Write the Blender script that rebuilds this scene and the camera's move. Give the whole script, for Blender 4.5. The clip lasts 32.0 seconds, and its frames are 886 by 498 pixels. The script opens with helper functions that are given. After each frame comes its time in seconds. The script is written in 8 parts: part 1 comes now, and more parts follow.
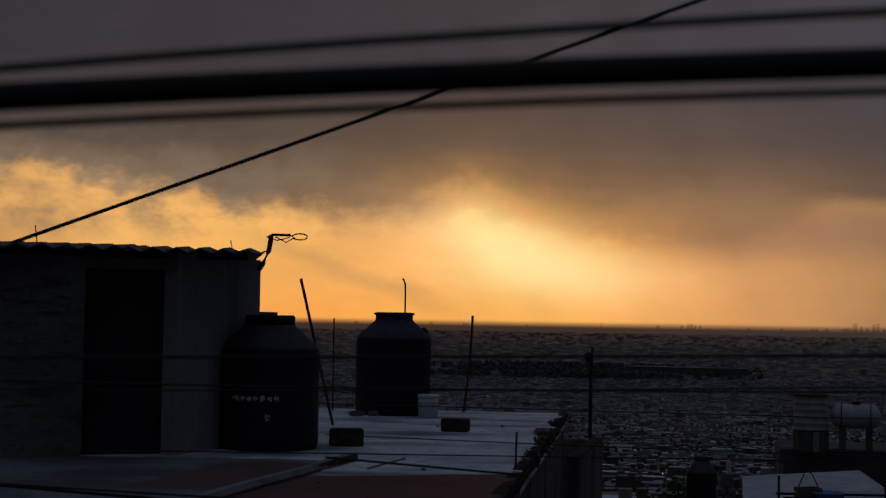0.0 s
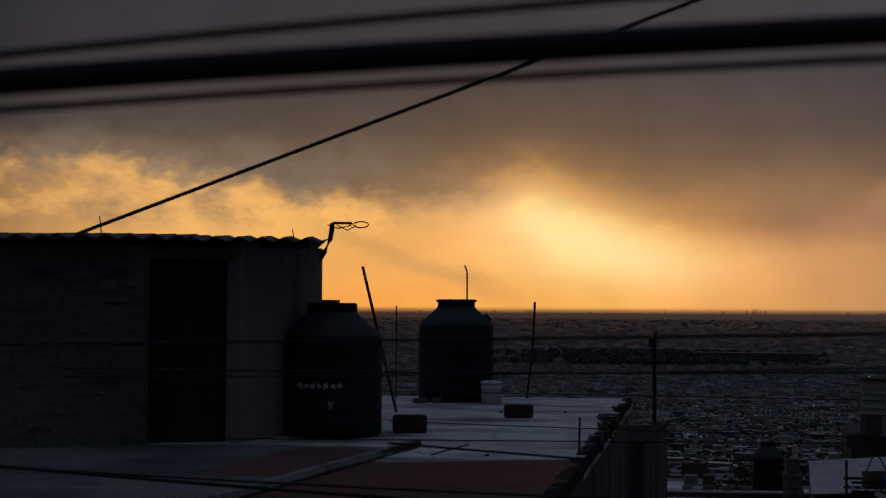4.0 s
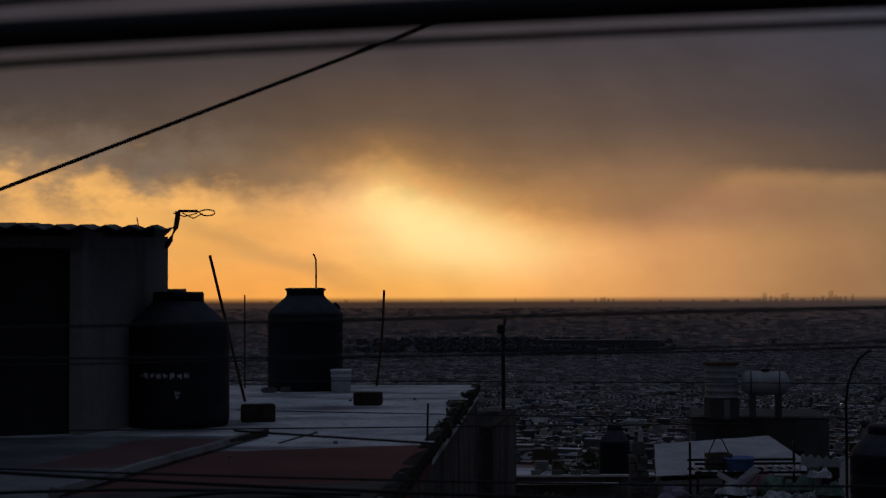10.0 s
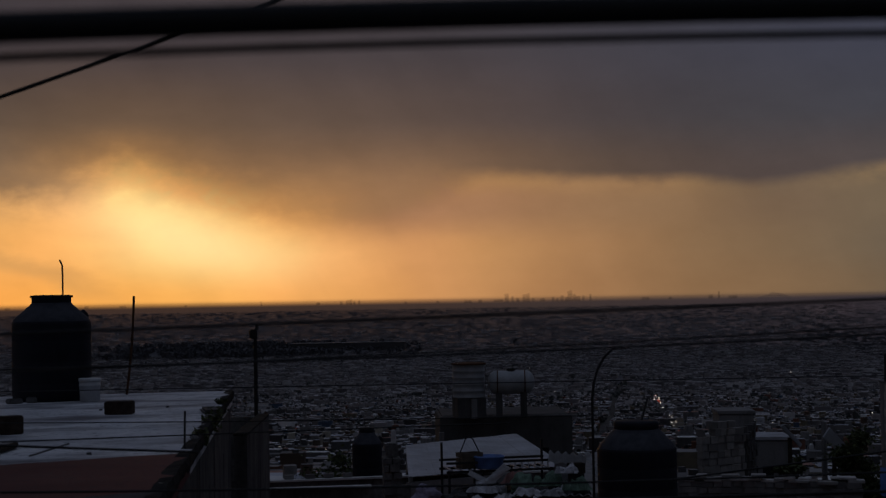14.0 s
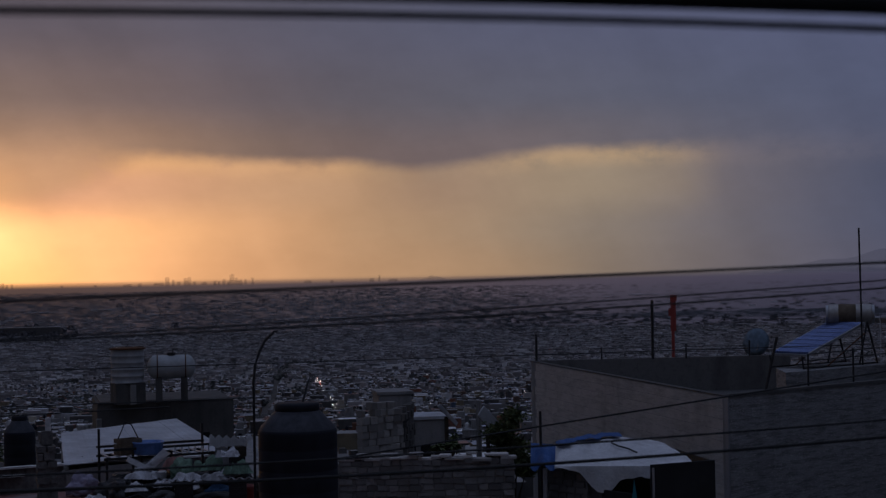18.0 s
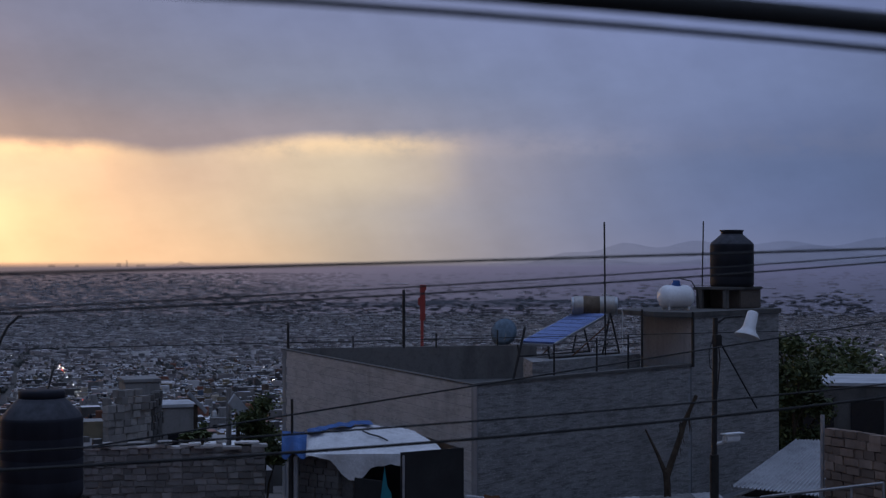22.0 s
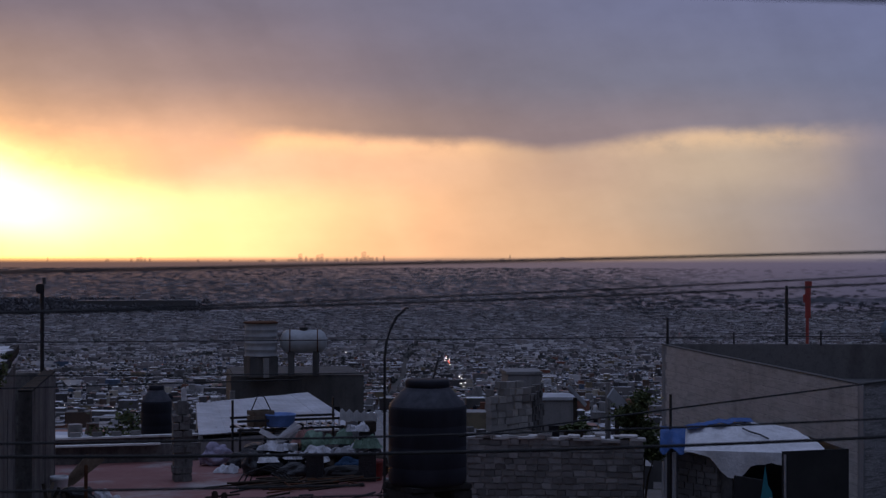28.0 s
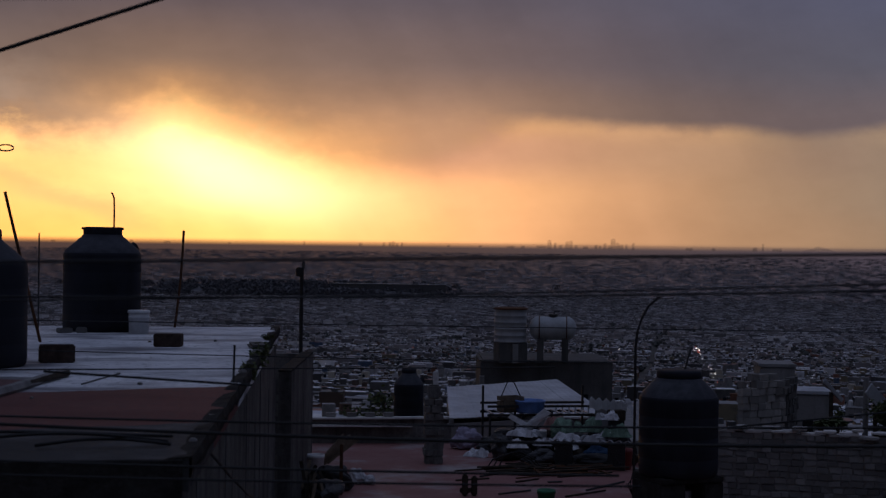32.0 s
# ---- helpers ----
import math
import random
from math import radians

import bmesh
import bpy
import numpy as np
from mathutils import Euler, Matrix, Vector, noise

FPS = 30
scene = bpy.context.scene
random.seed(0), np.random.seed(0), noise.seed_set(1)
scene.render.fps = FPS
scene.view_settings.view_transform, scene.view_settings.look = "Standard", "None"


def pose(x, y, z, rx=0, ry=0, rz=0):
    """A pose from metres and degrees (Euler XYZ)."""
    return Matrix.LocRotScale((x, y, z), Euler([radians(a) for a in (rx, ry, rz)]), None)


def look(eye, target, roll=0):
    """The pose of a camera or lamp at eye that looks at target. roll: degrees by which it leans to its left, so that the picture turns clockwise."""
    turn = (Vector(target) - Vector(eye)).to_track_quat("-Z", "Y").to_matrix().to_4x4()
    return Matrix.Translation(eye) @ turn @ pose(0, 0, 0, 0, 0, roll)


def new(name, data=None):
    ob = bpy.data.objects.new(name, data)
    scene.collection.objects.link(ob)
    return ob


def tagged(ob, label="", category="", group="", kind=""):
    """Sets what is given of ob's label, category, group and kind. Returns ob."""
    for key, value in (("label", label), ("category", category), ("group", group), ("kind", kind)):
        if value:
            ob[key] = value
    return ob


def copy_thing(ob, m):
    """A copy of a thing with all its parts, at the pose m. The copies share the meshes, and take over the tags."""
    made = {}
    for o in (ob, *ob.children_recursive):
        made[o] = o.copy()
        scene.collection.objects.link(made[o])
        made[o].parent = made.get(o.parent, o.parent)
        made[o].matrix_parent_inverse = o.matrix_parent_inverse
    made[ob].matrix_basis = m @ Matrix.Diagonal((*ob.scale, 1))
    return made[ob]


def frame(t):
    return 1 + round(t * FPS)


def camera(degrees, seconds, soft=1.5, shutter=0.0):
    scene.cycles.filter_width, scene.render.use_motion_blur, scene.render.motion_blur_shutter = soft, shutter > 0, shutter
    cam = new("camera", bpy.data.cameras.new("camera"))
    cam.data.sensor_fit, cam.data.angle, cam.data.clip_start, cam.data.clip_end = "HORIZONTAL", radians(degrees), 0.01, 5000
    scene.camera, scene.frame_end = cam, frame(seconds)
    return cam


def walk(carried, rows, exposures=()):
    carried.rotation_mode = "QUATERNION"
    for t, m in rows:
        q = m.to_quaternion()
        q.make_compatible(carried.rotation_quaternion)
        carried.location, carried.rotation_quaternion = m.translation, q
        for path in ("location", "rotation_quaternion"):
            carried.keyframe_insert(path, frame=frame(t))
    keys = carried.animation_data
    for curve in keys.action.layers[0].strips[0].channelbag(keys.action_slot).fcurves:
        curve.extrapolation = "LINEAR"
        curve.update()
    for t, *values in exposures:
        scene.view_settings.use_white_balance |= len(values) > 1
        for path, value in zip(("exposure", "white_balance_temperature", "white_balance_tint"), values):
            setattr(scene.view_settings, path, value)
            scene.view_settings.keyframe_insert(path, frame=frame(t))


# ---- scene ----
# ---------- camera: a hand-held pan from one standpoint ----------
def aim(x, y, z, yaw, pitch, roll):
    """Yaw to the left of +y, pitch up, roll, in degrees."""
    return pose(x, y, z, 90 + pitch, 0, yaw) @ pose(0, 0, 0, 0, 0, roll)


cam = camera(32.51, 32.0, soft=1.3)
cam.data.dof.use_dof = True
cam.data.dof.focus_distance = 30.0
cam.data.dof.aperture_fstop = 3.8
walk(cam, [
    (0, aim(0.045, -0.008, 0.0430, 0.000, 2.690, 0.956)),
    (0.5, aim(0.048, -0.009, 0.0406, 0.831, 2.599, 0.523)),
    (1, aim(0.041, -0.006, 0.0319, 1.053, 2.561, 0.760)),
    (1.5, aim(0.054, -0.007, 0.0046, 0.843, 1.298, 1.068)),
    (2, aim(0.046, -0.000, 0.0155, 1.281, 1.774, 0.868)),
    (2.5, aim(0.056, -0.004, 0.0199, 1.667, 1.908, 0.542)),
    (3, aim(0.057, -0.007, 0.0175, 2.249, 1.995, 0.628)),
    (3.5, aim(0.057, -0.005, 0.0241, 2.554, 2.217, 0.480)),
    (5.5, aim(0.074, -0.000, 0.0179, 1.042, 1.935, -0.186)),
    (6, aim(0.073, 0.007, 0.0102, 1.138, 1.546, 0.096)),
    (6.5, aim(0.074, 0.005, 0.0219, 1.329, 2.045, -0.175)),
    (7, aim(0.075, -0.006, 0.0219, 0.944, 2.356, 0.032)),
    (7.5, aim(0.084, -0.017, 0.0156, 0.291, 2.129, 0.072)),
    (8, aim(0.083, -0.018, 0.0060, -0.586, 1.983, 0.064)),
    (8.5, aim(0.092, -0.020, 0.0018, -1.416, 1.891, 0.156)),
    (9, aim(0.099, -0.014, -0.0003, -2.088, 1.866, -0.138)),
    (9.5, aim(0.092, -0.007, 0.0012, -2.686, 1.848, -0.176)),
    (10, aim(0.096, -0.006, -0.0046, -3.260, 1.845, -0.176)),
    (10.5, aim(0.085, -0.003, -0.0206, -3.868, 1.728, 0.118)),
    (11, aim(0.059, 0.013, -0.0006, -4.864, 2.633, -0.396)),
    (11.5, aim(0.044, 0.006, 0.0025, -6.429, 2.419, -0.767)),
    (12, aim(0.035, 0.007, 0.0026, -7.981, 2.175, -0.349)),
    (12.5, aim(0.015, 0.004, -0.0004, -9.149, 1.871, -0.609)),
    (13, aim(-0.002, -0.004, 0.0011, -10.107, 1.828, -0.691)),
    (13.5, aim(-0.010, -0.005, -0.0025, -11.214, 1.861, -0.843)),
    (14, aim(-0.015, 0.022, 0.0056, -12.834, 1.870, -0.954)),
    (14.5, aim(-0.021, 0.024, 0.0127, -14.006, 2.087, -0.397)),
    (16.5, aim(-0.021, 0.028, 0.0065, -19.128, 1.510, 0.847)),
    (17, aim(0.002, 0.025, 0.0058, -18.706, 1.135, 1.417)),
    (17.5, aim(-0.004, 0.017, -0.0100, -22.912, 0.969, -1.295)),
    (18, aim(-0.013, 0.008, -0.0077, -25.505, 1.033, -1.030)),
    (18.5, aim(-0.027, 0.013, -0.0009, -27.258, 1.416, -0.513)),
    (19, aim(-0.045, 0.008, 0.0183, -29.417, 1.902, -0.197)),
    (19.5, aim(-0.044, 0.002, -0.0047, -31.112, 1.171, -0.598)),
    (20, aim(-0.055, 0.004, -0.0154, -32.963, 0.926, -0.415)),
    (20.5, aim(-0.065, 0.015, -0.0003, -33.934, 1.289, -0.001)),
    (21, aim(-0.069, 0.011, -0.0038, -34.612, 0.945, 0.130)),
    (21.5, aim(-0.065, 0.022, -0.0033, -34.935, 0.937, 0.043)),
    (22, aim(-0.054, 0.041, -0.0089, -34.848, 0.502, -0.064)),
    (22.5, aim(-0.056, 0.036, -0.0192, -34.133, 0.272, -0.338)),
    (23, aim(-0.047, 0.041, -0.0130, -32.612, -0.223, -0.569)),
    (23.5, aim(-0.039, 0.019, 0.0000, -30.553, -1.203, -0.894)),
    (24, aim(-0.034, -0.002, 0.0040, -30.260, -0.230, -0.595)),
    (24.5, aim(-0.047, -0.003, -0.0040, -28.889, 0.765, 0.390)),
    (26.5, aim(-0.031, -0.028, -0.0270, -24.784, 0.431, 0.026)),
    (27, aim(-0.029, -0.026, -0.0290, -23.336, 0.578, 0.133)),
    (27.5, aim(-0.040, -0.014, -0.0330, -22.194, 0.140, 0.365)),
    (28, aim(-0.045, -0.014, -0.0230, -20.567, 0.328, 0.081)),
    (28.5, aim(-0.053, -0.010, -0.0260, -19.349, 0.012, 0.294)),
    (29, aim(-0.064, -0.003, -0.0250, -17.951, -0.005, 0.171)),
    (29.5, aim(-0.068, 0.003, -0.0010, -15.998, -0.273, 0.264)),
    (30, aim(-0.067, 0.003, -0.0060, -14.595, -0.140, 0.570)),
    (30.5, aim(-0.076, -0.009, 0.0020, -13.553, -0.065, 0.436)),
    (31, aim(-0.089, -0.022, -0.0010, -12.644, -0.090, 0.569)),
    (31.5, aim(-0.093, -0.025, -0.0060, -11.866, -0.340, 0.563)),
    (32, aim(-0.098, -0.037, -0.0060, -11.200, -0.243, 0.810)),
], exposures=[(0, -0.08, 6850, 10), (12, -0.10, 6850, 10), (14, -0.10, 7000, 11), (16.5, 0.62, 6700, 16), (17, 0.75, 6700, 17), (18, 0.90, 6450, 15), (19, 1.36, 6350, 12), (20, 1.78, 6150, 10), (21, 1.98, 6100, 10), (22, 2.10, 6100, 10),
                (23.5, 2.28, 6150, 13), (26.5, 1.98, 6250, 17), (28, 1.70, 6300, 18), (29, 1.43, 6200, 18), (30, 1.15, 6350, 18), (31, 0.93, 6400, 18), (32, 0.80, 6450, 18)])

# ---------- sky, sun ----------
SUN_BEARING, SUN_HEIGHT = 3.0, 3.0
world = bpy.data.worlds.new("dusk_sky")
scene.world = world
world.use_nodes = True
wt = world.node_tree
wt.nodes.clear()


def wnode(kind):
    return wt.nodes.new(kind)


def wlink(a, b):
    wt.links.new(a, b)


def wmath(op, a, b=None, clamp=False):
    n = wnode("ShaderNodeMath")
    n.operation, n.use_clamp = op, clamp
    for i, v in enumerate((a, b)):
        if v is None:
            continue
        if isinstance(v, (int, float)):
            n.inputs[i].default_value = v
        else:
            wlink(v, n.inputs[i])
    return n.outputs[0]


def wramp(fac, stops, lo, hi, smooth="B_SPLINE"):
    n = wnode("ShaderNodeValToRGB")
    n.color_ramp.interpolation = smooth
    el = n.color_ramp.elements
    while len(el) < len(stops):
        el.new(0.5)
    for e, (p, c) in zip(el, stops):
        e.position = (p - lo) / (hi - lo)
        e.color = c
    wlink(fac, n.inputs[0])
    return n.outputs[0]


def wblend(a, b, fac):
    n = wnode("ShaderNodeMix")
    n.data_type = "RGBA"
    wlink(fac, n.inputs[0])
    for v, s in ((a, n.inputs[6]), (b, n.inputs[7])):
        if isinstance(v, tuple):
            s.default_value = v
        else:
            wlink(v, s)
    return n.outputs[2]


def wrise(v, lo, hi):
    n = wnode("ShaderNodeMapRange")
    n.interpolation_type = "SMOOTHSTEP"
    wlink(v, n.inputs[0])
    for i, x in ((1, lo), (2, hi)):
        if isinstance(x, (int, float)):
            n.inputs[i].default_value = x
        else:
            wlink(x, n.inputs[i])
    return n.outputs[0]


def wnoise(x, y, scale, detail=4.0, rough=0.55, z=0.0):
    c = wnode("ShaderNodeCombineXYZ")
    wlink(x, c.inputs[0])
    wlink(y, c.inputs[1])
    c.inputs[2].default_value = z
    n = wnode("ShaderNodeTexNoise")
    n.inputs["Scale"].default_value = scale
    n.inputs["Detail"].default_value = detail
    n.inputs["Roughness"].default_value = rough
    wlink(c.outputs[0], n.inputs["Vector"])
    return wmath("SUBTRACT", n.outputs["Fac"], 0.5)


sep = wnode("ShaderNodeSeparateXYZ")
wlink(wnode("ShaderNodeTexCoord").outputs["Generated"], sep.inputs[0])
bear = wmath("MULTIPLY", wmath("ARCTAN2", sep.outputs[0], sep.outputs[1]), 57.29578)
elev = wmath("MULTIPLY", wmath("ARCSINE", sep.outputs[2]), 57.29578)
elev2 = wmath("MULTIPLY", elev, 2.2)
big = wnoise(bear, elev2, 0.09, 3)
puff = wnoise(bear, elev2, 0.34, 6, 0.55, 3.0)
fine = wnoise(bear, wmath("MULTIPLY", elev, 1.5), 1.2, 5, 0.55, 7.0)
shaft_y = wmath("MULTIPLY", elev, 0.12)
shaft_x = wmath("ADD", bear, wmath("MULTIPLY", elev, 0.5))
shaft = wnoise(shaft_x, shaft_y, 0.42, 4, 0.5, 11.0)

# the bearing at which colours are looked up, disturbed a little
look_a = wmath("ADD", wmath("ADD", bear, wmath("MULTIPLY", big, 1.6)), wmath("MULTIPLY", puff, 0.9))
LO, HI = -70.0, 70.0
fa = wmath("DIVIDE", wmath("SUBTRACT", look_a, LO), HI - LO, True)
fa0 = wmath("DIVIDE", wmath("SUBTRACT", bear, LO), HI - LO, True)
BEHIND = [(-22, (.016, .018, .026, 1))]
AWAY = [(68, (.017, .020, .031, 1))]


def grey(v):
    return (v, v, v, 1)


def shades(*stops):
    """A ramp over the bearing, with the dim sky away from the sunset at both ends."""
    return wramp(fa, BEHIND + [(a, (*c, 1)) for a, *c in stops] + AWAY, LO, HI)


# height of the cloud base over the bright band, in tens of degrees, how soft and how ragged it is
base = wramp(fa0, [(-60, grey(.50)), (-18, grey(.52)), (-15, grey(.54)), (-11, grey(.48)), (-8.8, grey(.44)), (-6.2, grey(.42)), (-4.5, grey(.375)), (-2.6, grey(.375)), (-0.8, grey(.405)), (0.9, grey(.475)), (2.6, grey(.435)),
                   (4.6, grey(.39)), (6.8, grey(.355)), (8.9, grey(.350)), (10.8, grey(.368)), (12.4, grey(.42)), (14.5, grey(.462)), (18, grey(.445)), (22.2, grey(.435)), (24.6, grey(.41)), (26.6, grey(.432)), (29.5, grey(.466)), (35, grey(.468)), (45, grey(.455))], LO, HI, "CARDINAL")
softness = wramp(fa0, [(-20, grey(.05)), (-6, grey(.06)), (-1, grey(.10)), (1, grey(.14)), (5, grey(.12)), (8, grey(.18)), (10.8, grey(.27)), (12.4, grey(.12)), (14.0, grey(.035)), (20, grey(.03)), (33, grey(.03)), (36, grey(.06)), (45, grey(.12))], LO, HI)
ragged = wramp(fa0, [(-20, grey(.9)), (-3, grey(.75)), (3, grey(.5)), (9, grey(.35)), (13, grey(.16)), (20, grey(.12)), (40, grey(.12))], LO, HI)
base = wmath("ADD", wmath("MULTIPLY", base, 10.0), wmath("MULTIPLY", ragged, wmath("ADD", wmath("MULTIPLY", puff, 1.4), wmath("MULTIPLY", fine, 1.3))))
half = wmath("MULTIPLY", softness, 10.0)
under = wmath("SUBTRACT", base, half)
over = wmath("ADD", base, half)

rim = shades((-16, .832, .386, .094), (-5, 1.01, .409, .088), (1, 1.08, .468, .110), (5, 1.11, .503, .134), (8, .878, .418, .127), (11, .724, .339, .119), (14, .531, .255, .104), (17.5, .370, .182, .080), (22, .281, .161, .081), (27, .203, .133, .078),
             (31, .125, .098, .070), (36, .075, .068, .074), (42, .046, .049, .073), (50, .033, .040, .068))
mid = shades((-15, .882, .445, .136), (-8, .932, .456, .121), (-4, .882, .421, .119), (0, 1.11, .538, .179), (3, 1.26, .702, .256), (6, 1.18, .650, .236), (8, 1.00, .513, .189), (10, .829, .407, .153), (11.7, .661, .318, .132), (13.5, .629, .315, .129), (15, .551, .287, .122),
             (17.5, .421, .223, .104), (20, .316, .179, .090), (22, .259, .155, .082), (27, .179, .128, .083), (31, .137, .113, .086), (36, .078, .072, .080), (42, .038, .045, .073), (50, .028, .036, .066))
top = shades((-15, .781, .409, .142), (-10, .983, .515, .152), (-6, 1.01, .526, .152), (-3, .781, .386, .123), (0, 1.16, .597, .199), (1.5, 1.26, .702, .244), (4, 1.22, .643, .218), (6.5, 1.01, .485, .145), (8.5, .695, .325, .115), (10.5, .388, .185, .095), (12, .403, .206, .110),
             (14, .413, .215, .115), (17.5, .322, .183, .098), (22, .259, .161, .090), (24.6, .181, .121, .081), (27, .177, .125, .084), (31, .172, .137, .093), (34.5, .130, .105, .085), (36.2, .080, .073, .082), (42, .035, .043, .071), (50, .027, .036, .066))
strip = shades((-15, 1.01, .538, .182), (-10, 1.01, .526, .160), (-4, .781, .409, .148), (1, 1.13, .573, .189), (4, .970, .468, .137), (8, .550, .268, .096), (11, .302, .163, .091), (13, .414, .215, .097), (15, .414, .227, .101), (18, .341, .195, .100), (21, .309, .183, .096),
               (22.6, .261, .163, .087), (24.6, .156, .111, .080), (27, .192, .135, .089), (29.5, .241, .167, .097), (33.5, .213, .153, .092), (35.3, .128, .101, .087), (36.6, .084, .075, .084), (40, .069, .067, .084), (44, .034, .041, .069))
cloud = shades((-15, .265, .179, .118), (-8, .198, .129, .085), (-4, .251, .149, .080), (1, .512, .259, .092), (4, .268, .149, .071), (8, .342, .186, .091), (11, .303, .175, .097), (14, .187, .115, .075), (18, .115, .079, .061), (22, .090, .066, .060), (27, .086, .069, .070),
               (31, .077, .069, .075), (36, .061, .062, .080), (42, .043, .050, .080), (50, .032, .041, .074))
cloud2 = shades((-16, .094, .072, .063), (-4, .121, .084, .063), (1, .174, .108, .067), (5, .142, .094, .068), (10, .128, .088, .071), (14, .107, .077, .070), (18, .076, .061, .064), (22, .062, .056, .064), (28, .060, .061, .076), (35, .052, .058, .083), (42, .045, .053, .086), (50, .038, .048, .083))
high = shades((-16, .044, .039, .048), (1, .058, .048, .056), (12, .067, .058, .068), (20, .053, .053, .072), (28, .051, .056, .085), (42, .045, .054, .095), (50, .041, .050, .090))
# haze low over the plain, painted below the horizon to show through far ground
haze = shades((-15, .046, .028, .022), (4, .060, .034, .025), (12, .055, .035, .029), (20, .052, .038, .038), (30, .042, .035, .046), (40, .030, .029, .047), (50, .024, .026, .048))
sky_tex = wnode("ShaderNodeTexSky")
sky_tex.sky_type, sky_tex.sun_disc = "NISHITA", False
sky_tex.sun_elevation, sky_tex.sun_rotation = radians(SUN_HEIGHT), radians(SUN_BEARING)
sky_tex.air_density, sky_tex.dust_density = 1.5, 3.0
zen = wnode("ShaderNodeMix")
zen.data_type, zen.blend_type = "RGBA", "ADD"
zen.inputs[0].default_value = 0.04
zen.inputs[6].default_value = (0.076, 0.096, 0.158, 1)
wlink(sky_tex.outputs[0], zen.inputs[7])

col = wblend(rim, mid, wrise(elev, 0.1, 1.9))
col = wblend(col, top, wrise(elev, 1.7, 3.4))
col = wblend(col, strip, wmath("MULTIPLY", wrise(wmath("SUBTRACT", base, elev), 0.95, 0.10), wrise(wmath("ADD", puff, fine), -0.32, 0.12)))
# a warmer slant of light under the flat cloud to the right of the sun
slant = wmath("SUBTRACT", wmath("SUBTRACT", 2.5, wmath("MULTIPLY", wmath("SUBTRACT", bear, 12.0), 0.115)), elev)
slant = wmath("MULTIPLY", wrise(slant, -0.25, 0.35), wmath("MULTIPLY", wrise(bear, 10.5, 13.5), wrise(bear, 27.0, 20.0)))
col = wblend(col, mid, wmath("MULTIPLY", slant, 0.55))
col = wblend(col, cloud, wrise(elev, under, over))
col = wblend(col, cloud2, wrise(elev, wmath("ADD", base, 0.15), 6.9))
col = wblend(col, high, wrise(elev, 6.0, 10.0))
col = wblend(col, (0.018, 0.022, 0.034, 1), wrise(elev, 11.5, 24.0))
col = wblend(col, zen.outputs[2], wrise(elev, 24.0, 68.0))
# broken grey puffs with lit gaps in the left of the glow
puff2 = wnoise(bear, wmath("MULTIPLY", elev, 1.7), 0.40, 7, 0.58, 21.0)
west = wrise(bear, -1.5, -8.0)
broken = wmath("MULTIPLY", wrise(puff2, -0.08, 0.16), wmath("MULTIPLY", west, wmath("MULTIPLY", wrise(elev, 2.2, 4.0), wrise(elev, 7.6, 5.2))))
col = wblend(col, (.215, .165, .125, 1), wmath("MULTIPLY", broken, 0.75))
gap = wmath("MULTIPLY", wrise(puff2, -0.02, -0.15), wmath("MULTIPLY", west, wmath("MULTIPLY", wrise(elev, 2.6, 3.8), wrise(elev, 6.4, 4.8))))
col = wblend(col, (.82, .45, .15, 1), wmath("MULTIPLY", gap, 0.65))
# a smoky wisp leaning across the glow
wisp = wmath("SUBTRACT", wmath("ADD", elev, wmath("MULTIPLY", wmath("SUBTRACT", bear, -4.5), 0.36)), 2.1)
wisp = wmath("MULTIPLY", wrise(wmath("ABSOLUTE", wmath("ADD", wisp, wmath("MULTIPLY", puff, 1.4))), 0.75, 0.0), wmath("MULTIPLY", wrise(bear, -9.0, -5.0), wrise(bear, 2.5, -2.0)))
col = wblend(col, (.42, .25, .105, 1), wmath("MULTIPLY", wisp, 0.38))
# soft unevenness of cloud and rain
uneven = wmath("ADD", wmath("ADD", 1.0, wmath("MULTIPLY", puff, 0.24)), wmath("ADD", wmath("MULTIPLY", shaft, 0.20), wmath("MULTIPLY", fine, 0.07)))
scaled = wnode("ShaderNodeVectorMath")
scaled.operation = "SCALE"
wlink(col, scaled.inputs[0])
wlink(uneven, scaled.inputs["Scale"])
# the thin spot where the sun stands behind the cloud
lean = wmath("ADD", wmath("SUBTRACT", elev, 2.7), wmath("MULTIPLY", wmath("SUBTRACT", bear, 2.4), 0.28))
gl = wmath("ADD", wmath("POWER", wmath("DIVIDE", wmath("ABSOLUTE", lean), 1.15), 2.0), wmath("POWER", wmath("DIVIDE", wmath("ABSOLUTE", wmath("SUBTRACT", bear, 2.8)), 3.8), 2.0))
gl = wmath("POWER", 2.718, wmath("MULTIPLY", gl, -1.0))
shine = wnode("ShaderNodeMix")
shine.data_type, shine.blend_type = "RGBA", "ADD"
wlink(gl, shine.inputs[0])
wlink(scaled.outputs[0], shine.inputs[6])
shine.inputs[7].default_value = (0.20, 0.18, 0.15, 1)
# below the horizon: haze over the far plain
ground_side = wblend(haze, shine.outputs[2], wrise(elev, -0.22, 0.10))
bg = wnode("ShaderNodeBackground")
wlink(ground_side, bg.inputs[0])
bg.inputs[1].default_value = 1.0
wlink(bg.outputs[0], wnode("ShaderNodeOutputWorld").inputs[0])

